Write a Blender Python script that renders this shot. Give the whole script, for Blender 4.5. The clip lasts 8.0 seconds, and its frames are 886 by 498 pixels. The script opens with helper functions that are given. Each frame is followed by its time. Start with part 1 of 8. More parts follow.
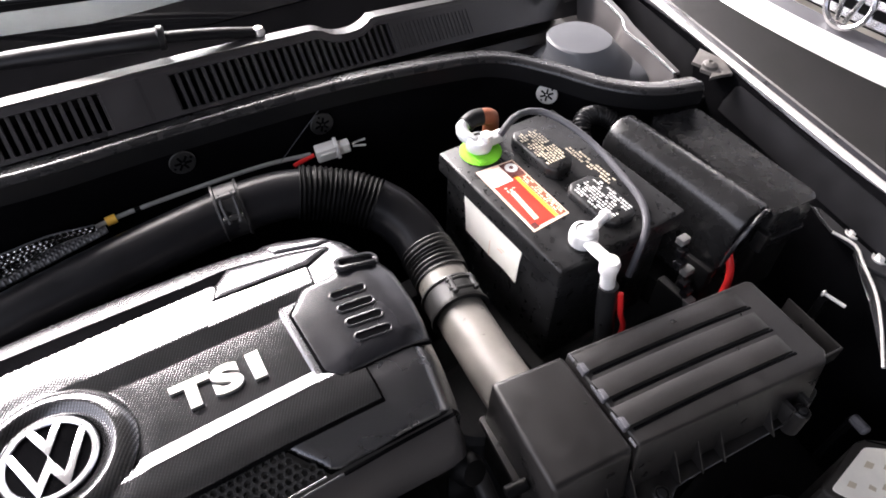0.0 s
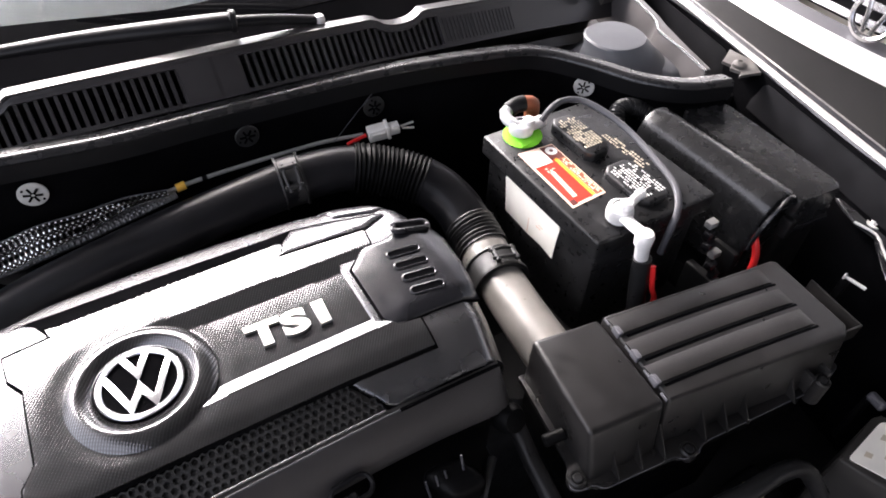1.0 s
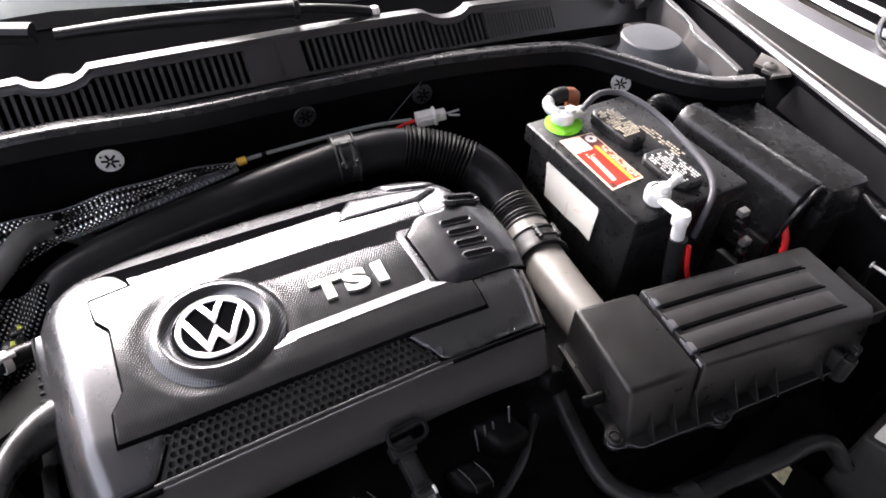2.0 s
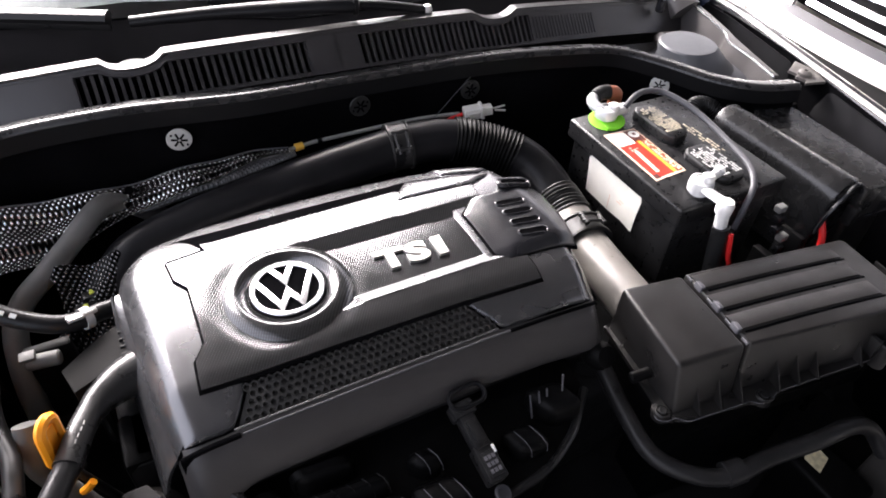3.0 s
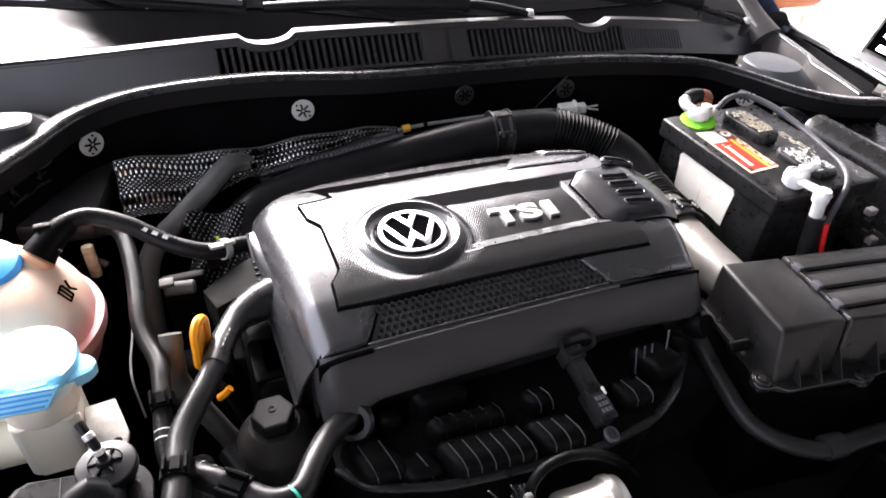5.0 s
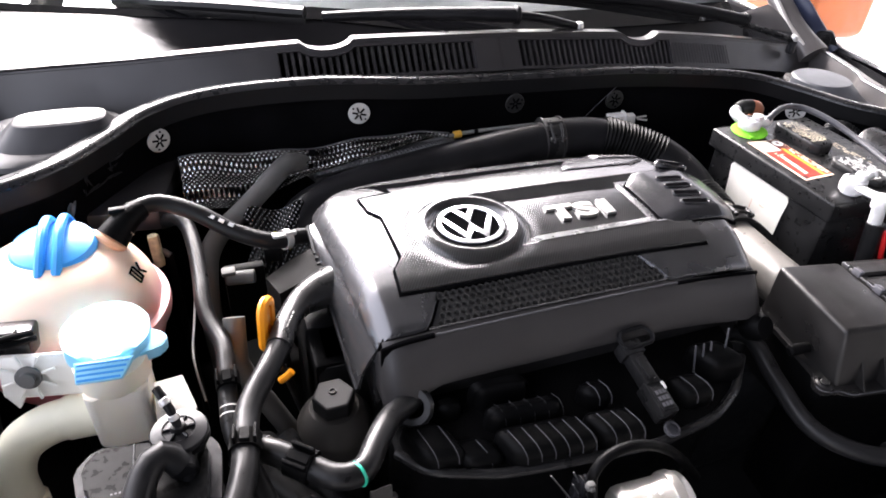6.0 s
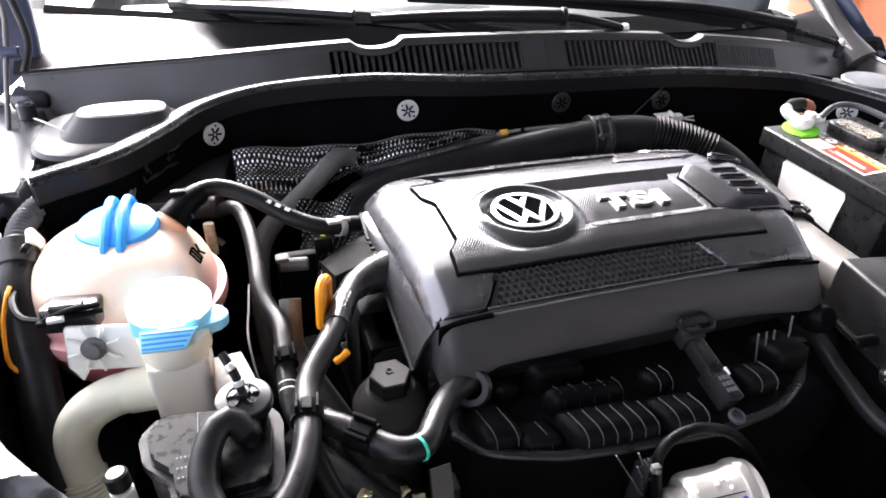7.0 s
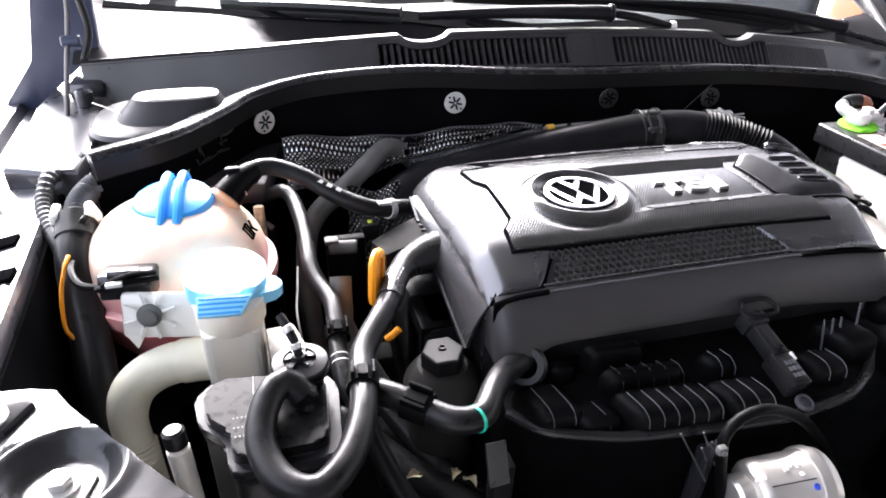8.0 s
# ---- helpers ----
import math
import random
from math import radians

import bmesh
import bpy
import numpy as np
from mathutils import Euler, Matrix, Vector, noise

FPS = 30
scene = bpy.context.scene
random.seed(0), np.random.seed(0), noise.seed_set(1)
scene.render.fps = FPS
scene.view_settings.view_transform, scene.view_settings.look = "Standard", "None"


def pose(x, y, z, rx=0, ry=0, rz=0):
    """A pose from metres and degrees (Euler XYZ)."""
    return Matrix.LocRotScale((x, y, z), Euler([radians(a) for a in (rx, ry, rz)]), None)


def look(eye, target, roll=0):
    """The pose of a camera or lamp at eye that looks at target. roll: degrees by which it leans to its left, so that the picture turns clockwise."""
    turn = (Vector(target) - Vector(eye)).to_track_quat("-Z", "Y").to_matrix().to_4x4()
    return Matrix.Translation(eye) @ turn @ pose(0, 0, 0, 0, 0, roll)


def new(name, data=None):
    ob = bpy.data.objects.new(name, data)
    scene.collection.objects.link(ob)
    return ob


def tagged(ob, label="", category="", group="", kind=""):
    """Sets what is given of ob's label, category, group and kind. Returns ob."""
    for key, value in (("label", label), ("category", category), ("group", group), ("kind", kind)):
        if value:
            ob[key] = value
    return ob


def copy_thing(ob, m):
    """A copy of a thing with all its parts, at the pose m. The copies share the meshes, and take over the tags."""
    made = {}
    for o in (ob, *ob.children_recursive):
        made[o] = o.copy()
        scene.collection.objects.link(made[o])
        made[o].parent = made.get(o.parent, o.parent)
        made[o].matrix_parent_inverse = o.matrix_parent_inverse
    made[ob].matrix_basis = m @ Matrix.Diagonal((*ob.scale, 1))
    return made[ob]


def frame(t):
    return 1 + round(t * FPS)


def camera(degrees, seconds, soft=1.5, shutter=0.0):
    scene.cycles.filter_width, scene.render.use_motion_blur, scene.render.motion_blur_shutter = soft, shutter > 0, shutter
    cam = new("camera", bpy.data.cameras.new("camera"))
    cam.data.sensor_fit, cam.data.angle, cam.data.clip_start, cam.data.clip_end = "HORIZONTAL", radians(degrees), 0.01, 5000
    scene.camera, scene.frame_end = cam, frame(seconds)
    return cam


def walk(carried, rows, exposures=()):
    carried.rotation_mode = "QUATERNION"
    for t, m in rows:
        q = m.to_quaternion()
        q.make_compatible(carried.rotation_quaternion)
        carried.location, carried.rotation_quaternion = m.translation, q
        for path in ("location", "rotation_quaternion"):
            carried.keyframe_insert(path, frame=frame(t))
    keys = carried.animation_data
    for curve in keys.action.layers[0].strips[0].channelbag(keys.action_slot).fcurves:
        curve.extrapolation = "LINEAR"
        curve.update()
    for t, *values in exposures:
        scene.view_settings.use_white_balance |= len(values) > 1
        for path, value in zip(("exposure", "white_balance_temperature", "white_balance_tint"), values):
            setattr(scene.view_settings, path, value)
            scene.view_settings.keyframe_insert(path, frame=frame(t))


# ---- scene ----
cam = camera(68.9, 8.0, soft=1.75)
METRES = 0.57
BASE = (-0.0715, -0.7637, 1.4084, -46.886, -0.977, -33.349)
ROWS = [
    (0.0, 0.0, 0.0, 0.0, 0.0, 0.0, -0.0),
    (0.5, -0.0291, -0.0487, -0.0457, 0.64, 0.52, -1.05),
    (1.0, -0.0637, -0.1, -0.0911, 1.25, 1.09, -1.89),
    (1.5, -0.0933, -0.1444, -0.1395, 1.86, 1.68, -2.83),
    (3.0, -0.2165, -0.2405, -0.2921, 3.03, 4.33, -5.39),
    (3.5, -0.2524, -0.2637, -0.3474, 3.31, 5.47, -6.08),
    (4.0, -0.2849, -0.2772, -0.4091, 3.79, 6.53, -7.16),
    (4.5, -0.3169, -0.2937, -0.4661, 4.63, 7.56, -8.3),
    (6.0, -0.392, -0.3126, -0.6012, 7.77, 11.11, -10.9),
    (6.5, -0.4146, -0.3095, -0.6466, 8.81, 12.14, -11.39),
    (7.0, -0.4326, -0.2983, -0.6889, 10.02, 13.04, -11.8),
    (7.5, -0.4526, -0.2862, -0.7286, 11.16, 13.88, -12.76),
    (8.0, -0.4676, -0.27, -0.773, 12.22, 14.64, -13.25),
]
EXPOSURES = [(0.0, 2.48, 6450, 17), (4.5, 2.42, 6450, 17), (6.5, 2.83, 6350, 17), (8.0, 2.92, 6200, 16)]
walk(cam, [(t, pose(*BASE) @ pose(METRES * x, METRES * y, METRES * z, 90 + pitch, roll, yaw)) for t, x, y, z, yaw, pitch, roll in ROWS], EXPOSURES)


# ---- world, sun and exposure ----
world = bpy.data.worlds.new("sky")
scene.world = world
world.use_nodes = True
wn = world.node_tree.nodes
sky = wn.new("ShaderNodeTexSky")
sky.sky_type = "NISHITA"
sky.sun_disc = False
sky.sun_elevation = radians(30)
sky.sun_rotation = radians(-3.5)
sky.air_density, sky.dust_density, sky.ozone_density = 0.5, 6.0, 0.4
wn["Background"].inputs["Strength"].default_value = 0.14
haze = wn.new("ShaderNodeHueSaturation")
haze.inputs["Saturation"].default_value = 0.5
world.node_tree.links.new(sky.outputs["Color"], haze.inputs["Color"])
world.node_tree.links.new(haze.outputs["Color"], wn["Background"].inputs["Color"])

sun_data = bpy.data.lights.new("sun", "SUN")
sun_data.energy, sun_data.angle, sun_data.color = 5.0, radians(58), (1.0, 0.98, 0.96)
sun = new("sun", sun_data)
sun.matrix_world = look((-0.25, 4.0, 2.5), (0, 0, 0))


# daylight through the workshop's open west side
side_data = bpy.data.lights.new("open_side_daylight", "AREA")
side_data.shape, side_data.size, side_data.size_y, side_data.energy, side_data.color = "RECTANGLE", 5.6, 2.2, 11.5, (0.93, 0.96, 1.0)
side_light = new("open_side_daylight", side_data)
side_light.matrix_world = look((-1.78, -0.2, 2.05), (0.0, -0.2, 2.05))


# ---- small builders ----
LOCAL = set()


def thing(name, label, category, base=(0, 0, 0), group="", kind="", m=None):
    """An empty at the thing's base; with m its parts are written in the thing's own axes."""
    ob = new(name)
    ob.empty_display_size = 0.02
    ob.matrix_basis = m if m is not None else Matrix.Translation(base)
    if m is not None:
        LOCAL.add(ob.name)
    return tagged(ob, label, category, group, kind)


def finish(name, bm, material, smooth=35):
    bmesh.ops.recalc_face_normals(bm, faces=bm.faces)
    me = bpy.data.meshes.new(name)
    bm.to_mesh(me)
    bm.free()
    me.materials.append(material)
    if smooth:
        me.polygons.foreach_set("use_smooth", [True] * len(me.polygons))
        me.set_sharp_from_angle(angle=radians(smooth))
    return me


def part(name, bm, material, parent, label="", smooth=35):
    ob = new(name, finish(name, bm, material, smooth))
    ob.parent = parent
    if parent.type == "EMPTY" and parent.name not in LOCAL:
        ob.matrix_parent_inverse = parent.matrix_basis.inverted()
    return tagged(ob, label)


def whole(name, bm, material, label, category, group="", kind="", smooth=35):
    """A thing of one mesh."""
    return tagged(new(name, finish(name, bm, material, smooth)), label, category, group, kind)


def join(*parts):
    out = bmesh.new()
    for b in parts:
        me = bpy.data.meshes.new("tmp")
        b.to_mesh(me)
        b.free()
        out.from_mesh(me)
        bpy.data.meshes.remove(me)
    return out


def moved(bm, m):
    bmesh.ops.transform(bm, matrix=m, verts=bm.verts)
    return bm


def box(x0, x1, y0, y1, z0, z1, bevel=0.0, seg=2):
    bm = bmesh.new()
    bmesh.ops.create_cube(bm, size=1.0)
    for v in bm.verts:
        v.co = Vector(((x0 + x1) / 2 + v.co.x * (x1 - x0), (y0 + y1) / 2 + v.co.y * (y1 - y0), (z0 + z1) / 2 + v.co.z * (z1 - z0)))
    if bevel:
        bmesh.ops.bevel(bm, geom=bm.edges[:], offset=bevel, segments=seg, affect="EDGES", profile=0.5)
    return bm


def prism(poly, z0, z1, bevel=0.0, seg=2, top_only=False):
    """A polygon in plan, raised from z0 to z1."""
    bm = bmesh.new()
    low = [bm.verts.new((x, y, z0)) for x, y in poly]
    high = [bm.verts.new((x, y, z1)) for x, y in poly]
    n = len(poly)
    bm.faces.new(low[::-1])
    bm.faces.new(high)
    for i in range(n):
        bm.faces.new((low[i], low[(i + 1) % n], high[(i + 1) % n], high[i]))
    if bevel:
        edges = [e for e in bm.edges if not top_only or all(v.co.z > (z0 + z1) / 2 for v in e.verts)]
        bmesh.ops.bevel(bm, geom=edges, offset=bevel, segments=seg, affect="EDGES", profile=0.5)
    return bm


def lathe(profile, n=32, m=Matrix()):
    """Turns (radius, height) pairs round z, then moves it by m."""
    bm = bmesh.new()
    rings = []
    for r, z in profile:
        if r < 1e-6:
            rings.append([bm.verts.new((0, 0, z))])
        else:
            rings.append([bm.verts.new((r * math.cos(a), r * math.sin(a), z)) for a in [2 * math.pi * k / n for k in range(n)]])
    for a, b in zip(rings, rings[1:]):
        for k in range(n):
            q = [a[k % len(a)], a[(k + 1) % len(a)], b[(k + 1) % len(b)], b[k % len(b)]]
            q = [v for i, v in enumerate(q) if v not in q[:i]]
            if len(q) > 2:
                bm.faces.new(q)
    return moved(bm, m)


def spline(points, step=0.006, closed=False):
    """A smooth line through the points (Catmull-Rom), in even small steps."""
    p = [Vector(q) for q in points]
    n = len(p)
    out = []
    for i in range(n if closed else n - 1):
        if closed:
            a, b, c, d = p[i - 1], p[i], p[(i + 1) % n], p[(i + 2) % n]
        else:
            b, c = p[i], p[i + 1]
            a = p[i - 1] if i else b * 2 - c
            d = p[i + 2] if i + 2 < n else c * 2 - b
        k = max(1, int((c - b).length / step))
        for j in range(k):
            t = j / k
            out.append(0.5 * (2 * b + (c - a) * t + (2 * a - 5 * b + 4 * c - d) * t * t + (3 * b - a - 3 * c + d) * t ** 3))
    if not closed:
        out.append(p[-1])
    return out


def tube(points, r, n=16, step=0.006, closed=False, flat=1.0, raw=False):
    """A pipe along a smooth line; r: a radius, or a function of the length run."""
    line = [Vector(q) for q in points] if raw else spline(points, step, closed)
    bm = bmesh.new()
    rings, run = [], 0.0
    m = len(line)
    tangents = []
    for i in range(m):
        a = line[(i - 1) % m] if closed or i else line[i]
        b = line[(i + 1) % m] if closed or i < m - 1 else line[i]
        tangents.append((b - a).normalized())
    side = tangents[0].orthogonal().normalized()
    if abs(tangents[0].z) < 0.9:
        side = tangents[0].cross(Vector((0, 0, 1))).normalized()
    for i in range(m):
        side = (side - tangents[i] * side.dot(tangents[i])).normalized()
        up = side.cross(tangents[i])
        if i:
            run += (line[i] - line[i - 1]).length
        rr = r(run) if callable(r) else r
        rings.append([bm.verts.new(line[i] + side * (rr * math.cos(2 * math.pi * k / n)) + up * (rr * flat * math.sin(2 * math.pi * k / n))) for k in range(n)])
    for i in range(m if closed else m - 1):
        a, b = rings[i], rings[(i + 1) % m]
        for k in range(n):
            bm.faces.new((a[k], a[(k + 1) % n], b[(k + 1) % n], b[k]))
    if not closed:
        bm.faces.new(rings[0][::-1])
        bm.faces.new(rings[-1])
    return bm


def sheet(f, nu, nv, thick=0.0):
    """A surface f(u, v), u and v from 0 to 1, with a thickness along its normals."""
    bm = bmesh.new()
    g = [[bm.verts.new(f(i / nu, j / nv)) for j in range(nv + 1)] for i in range(nu + 1)]
    for i in range(nu):
        for j in range(nv):
            bm.faces.new((g[i][j], g[i + 1][j], g[i + 1][j + 1], g[i][j + 1]))
    if thick:
        bm.normal_update()
        h = [[bm.verts.new(v.co + v.normal * thick) for v in row] for row in g]
        for i in range(nu):
            for j in range(nv):
                bm.faces.new((h[i][j], h[i][j + 1], h[i + 1][j + 1], h[i + 1][j]))
        ring = [(i, 0) for i in range(nu)] + [(nu, j) for j in range(nv)] + [(i, nv) for i in range(nu, 0, -1)] + [(0, j) for j in range(nv, 0, -1)]
        for (a, b), (c, d) in zip(ring, ring[1:] + ring[:1]):
            bm.faces.new((g[a][b], h[a][b], h[c][d], g[c][d]))
    return bm


def drape(poly, height, thick, cell=0.008, cuts=(), bevel=0.0012, seg=2):
    """A polygon in plan laid over the height function, with a skirt of that thickness and rounded rims."""
    bm = bmesh.new()
    bm.faces.new([bm.verts.new((x, y, 0)) for x, y in poly])
    xs, ys = [p[0] for p in poly], [p[1] for p in poly]
    planes = [((x, 0, 0), (1, 0, 0)) for x in np.arange(min(xs) + cell, max(xs), cell)]
    planes += [((0, y, 0), (0, 1, 0)) for y in np.arange(min(ys) + cell, max(ys), cell)]
    planes += list(cuts)
    for co, no in planes:
        bmesh.ops.bisect_plane(bm, geom=bm.verts[:] + bm.edges[:] + bm.faces[:], dist=1e-5, plane_co=co, plane_no=no)
    for v in bm.verts:
        v.co.z = height(v.co.x, v.co.y)
    rim = [e for e in bm.edges if e.is_boundary]
    low = bmesh.ops.extrude_edge_only(bm, edges=rim)["geom"]
    for v in low:
        if isinstance(v, bmesh.types.BMVert):
            v.co.z -= thick
    if bevel:
        bmesh.ops.bevel(bm, geom=rim, offset=bevel, segments=seg, affect="EDGES", profile=0.5, clamp_overlap=True)
    return bm


def lettering(text, size, depth, m, bold=0.0, wide=1.0):
    """Raised letters from the built-in font, as a bmesh, its middle at m."""
    cu = bpy.data.curves.new("text", "FONT")
    cu.body, cu.size, cu.extrude, cu.offset, cu.align_x, cu.align_y = text, size, depth / 2, bold, "CENTER", "CENTER"
    cu.bevel_depth = depth * 0.15
    ob = new("text", cu)
    me = bpy.data.meshes.new_from_object(ob.evaluated_get(bpy.context.evaluated_depsgraph_get()))
    bm = bmesh.new()
    bm.from_mesh(me)
    bpy.data.objects.remove(ob)
    bpy.data.curves.remove(cu)
    bpy.data.meshes.remove(me)
    return moved(bm, m @ Matrix.Diagonal((wide, 1, 1, 1)))


def fillet(poly, r, n=4):
    """The polygon with its corners rounded."""
    out = []
    for i, p in enumerate(poly):
        p, a, b = Vector(p), Vector(poly[i - 1]), Vector(poly[(i + 1) % len(poly)])
        k = min(r, (a - p).length * 0.45, (b - p).length * 0.45)
        s0, s1 = p + (a - p).normalized() * k, p + (b - p).normalized() * k
        out += [tuple(s0 * (1 - t) ** 2 + p * 2 * t * (1 - t) + s1 * t * t) for t in [j / n for j in range(n + 1)]]
    return out


def towards(a, b):
    """A pose at a whose z axis points to b."""
    return Matrix.Translation(a) @ (Vector(b) - Vector(a)).to_track_quat("Z", "Y").to_matrix().to_4x4()


def rod(a, b, r, n=16, bevel=0.0):
    h = (Vector(b) - Vector(a)).length
    c = min(bevel, r * 0.5)
    prof = [(0, 0), (r - c, 0), (r, c), (r, h - c), (r - c, h), (0, h)] if c else [(0, 0), (r, 0), (r, h), (0, h)]
    return lathe(prof, n, towards(a, b))


def hexnut(at, to, r, h):
    m = towards(at, to)
    poly = [(r * math.cos(k * math.pi / 3), r * math.sin(k * math.pi / 3)) for k in range(6)]
    return moved(prism(poly, 0, h, r * 0.1, 2), m)


# ---- materials ----
def material(name, color, rough=0.5, metal=0.0, grain=0.0, grain_scale=900.0, wear=0.15, wear_scale=14.0, rough_var=0.15, coat=0.0, spec=0.5, island=0.0):
    """A surface with two scales of variation: broad patches in colour and gloss, and a fine relief."""
    mat = bpy.data.materials.new(name)
    mat.use_nodes = True
    nt = mat.node_tree
    n, l = nt.nodes, nt.links
    bsdf = n["Principled BSDF"]
    geo = n.new("ShaderNodeTexCoord")
    patch = n.new("ShaderNodeTexNoise")
    patch.inputs["Scale"].default_value, patch.inputs["Detail"].default_value = wear_scale, 6
    l.new(geo.outputs["Object"], patch.inputs["Vector"])
    ramp = n.new("ShaderNodeMapRange")
    ramp.inputs["From Min"].default_value, ramp.inputs["From Max"].default_value = 0.3, 0.7
    ramp.inputs["To Min"].default_value, ramp.inputs["To Max"].default_value = 1 - wear, 1 + wear
    l.new(patch.outputs["Fac"], ramp.inputs["Value"])
    tint = n.new("ShaderNodeVectorMath")
    tint.operation = "SCALE"
    tint.inputs[0].default_value = color
    l.new(ramp.outputs["Result"], tint.inputs["Scale"])
    l.new(tint.outputs["Vector"], bsdf.inputs["Base Color"])
    gloss = n.new("ShaderNodeMapRange")
    gloss.inputs["From Min"].default_value, gloss.inputs["From Max"].default_value = 0.3, 0.7
    gloss.inputs["To Min"].default_value, gloss.inputs["To Max"].default_value = rough * (1 - rough_var), min(1, rough * (1 + rough_var))
    fine = n.new("ShaderNodeTexNoise")
    fine.inputs["Scale"].default_value, fine.inputs["Detail"].default_value = wear_scale * 4, 5
    l.new(geo.outputs["Object"], fine.inputs["Vector"])
    l.new(fine.outputs["Fac"], gloss.inputs["Value"])
    l.new(gloss.outputs["Result"], bsdf.inputs["Roughness"])
    bsdf.inputs["Metallic"].default_value = metal
    bsdf.inputs["Coat Weight"].default_value = coat
    bsdf.inputs["Coat Roughness"].default_value = 0.05
    bsdf.inputs["Specular IOR Level"].default_value = spec
    if grain:
        g = n.new("ShaderNodeTexNoise")
        g.inputs["Scale"].default_value, g.inputs["Detail"].default_value = grain_scale, 3
        l.new(geo.outputs["Object"], g.inputs["Vector"])
        b = n.new("ShaderNodeBump")
        b.inputs["Strength"].default_value, b.inputs["Distance"].default_value = grain, 0.0006
        l.new(g.outputs["Fac"], b.inputs["Height"])
        l.new(b.outputs["Normal"], bsdf.inputs["Normal"])
    return mat


def weave(name, color, rough, pitch, strength, metal=0.0, turn=0.6, dots=False, tone=0.0):
    """A twill of two crossed sets of fine ridges, or rows of raised dots."""
    mat = material(name, color, rough, metal)
    n, l = mat.node_tree.nodes, mat.node_tree.links
    bsdf, geo = n["Principled BSDF"], n["Texture Coordinate"]
    heights = []
    for angle in (turn, turn + 1.57):
        mp = n.new("ShaderNodeMapping")
        mp.inputs["Rotation"].default_value = (0, 0, angle)
        l.new(geo.outputs["Object"], mp.inputs["Vector"])
        w = n.new("ShaderNodeTexWave")
        w.inputs["Scale"].default_value = 0.314 / pitch
        w.inputs["Distortion"].default_value = 0.0
        l.new(mp.outputs["Vector"], w.inputs["Vector"])
        heights.append(w.outputs["Fac"])
    mul = n.new("ShaderNodeMath")
    mul.operation = "MULTIPLY_ADD"
    l.new(heights[0], mul.inputs[0])
    l.new(heights[1], mul.inputs[1])
    mul.inputs[2].default_value = 0.0
    add = n.new("ShaderNodeMath")
    add.operation = "ADD"
    l.new(mul.outputs["Value"], add.inputs[0])
    l.new(heights[0], add.inputs[1])
    b = n.new("ShaderNodeBump")
    b.inputs["Strength"].default_value, b.inputs["Distance"].default_value = strength, pitch * 0.25
    l.new((mul if dots else add).outputs["Value"], b.inputs["Height"])
    # darker hollows, brighter tops; on the foils this paints shade and glints
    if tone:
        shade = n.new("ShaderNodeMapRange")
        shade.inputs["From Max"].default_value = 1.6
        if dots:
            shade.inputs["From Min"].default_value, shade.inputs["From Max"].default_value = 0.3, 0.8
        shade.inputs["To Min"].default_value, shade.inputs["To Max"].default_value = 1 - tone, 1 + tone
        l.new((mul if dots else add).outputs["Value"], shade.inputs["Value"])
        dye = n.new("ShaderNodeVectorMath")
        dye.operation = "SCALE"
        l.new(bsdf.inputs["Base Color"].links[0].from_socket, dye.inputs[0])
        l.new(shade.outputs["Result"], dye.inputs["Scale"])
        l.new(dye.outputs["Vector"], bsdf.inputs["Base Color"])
    l.new(b.outputs["Normal"], bsdf.inputs["Normal"])
    return mat


M_SHELL = material("satin_shell", (0.125, 0.125, 0.13), 0.27, 0.8, 0.0, 1800, 0.05, 6, 0.03, spec=0.55)
M_CARBON = weave("twill_panel", (0.1, 0.1, 0.103), 0.19, 0.0026, 0.1, 0.9, tone=0.5)
M_MATTE = material("matte_black_plastic", (0.014, 0.0138, 0.0138), 0.46, 0.0, 0.25, 1200, 0.2, 10)
M_BOXPLASTIC = material("dusty_black_plastic", (0.0105, 0.01, 0.01), 0.36, 0.0, 0.2, 1500, 0.35, 9, 0.25, spec=0.32)
M_PIPE = material("smooth_black_plastic", (0.008, 0.008, 0.009), 0.34, 0.0, 0.08, 900, 0.3, 22, 0.15, spec=0.17)
M_SATIN = material("satin_black_lid", (0.012, 0.012, 0.0125), 0.27, 0.0, 0.03, 900, 0.3, 14, 0.15, spec=0.5)
# darker copy of the foil, the glints on its dots put into the colour
M_DARKFOIL = weave("dark_foil_painted_glints", (0.1, 0.1, 0.1), 0.25, 0.0046, 0.7, 1.0, 0.78, True, tone=0.92)
M_GREYPIPE = material("worn_grey_plastic", (0.17, 0.16, 0.145), 0.36, 0.15, 0.2, 700, 0.3, 18, 0.25)
M_RUBBER = material("black_rubber", (0.011, 0.011, 0.0115), 0.36, 0.0, 0.12, 700, 0.3, 16, 0.25, spec=0.21)
M_MOTOR = material("warm_machined_aluminium", (0.66, 0.63, 0.585), 0.36, 0.75, 0.06, 900, 0.06, 25)
M_DUSTYHOSE = material("dusty_grey_rubber", (0.1, 0.098, 0.094), 0.6, 0.0, 0.3, 500, 0.3, 22)
M_PRESSED = material("satin_grey_metal", (0.022, 0.022, 0.0235), 0.2, 0.0, 0.05, 700, 0.3, 16, 0.3, spec=0.4)
M_BLACKGLASS = material("black_glass_border", (0.008, 0.008, 0.009), 0.07, 0.0, 0.0, 900, 0.1, 5, 0.1)
M_SEAL = material("seal_rubber", (0.016, 0.016, 0.017), 0.28, 0.0, 0.05, 500, 0.2, 10)
M_FELT = material("black_felt", (0.003, 0.003, 0.0034), 1.0, 0.0, 0.8, 700, 0.4, 12, spec=0.0)
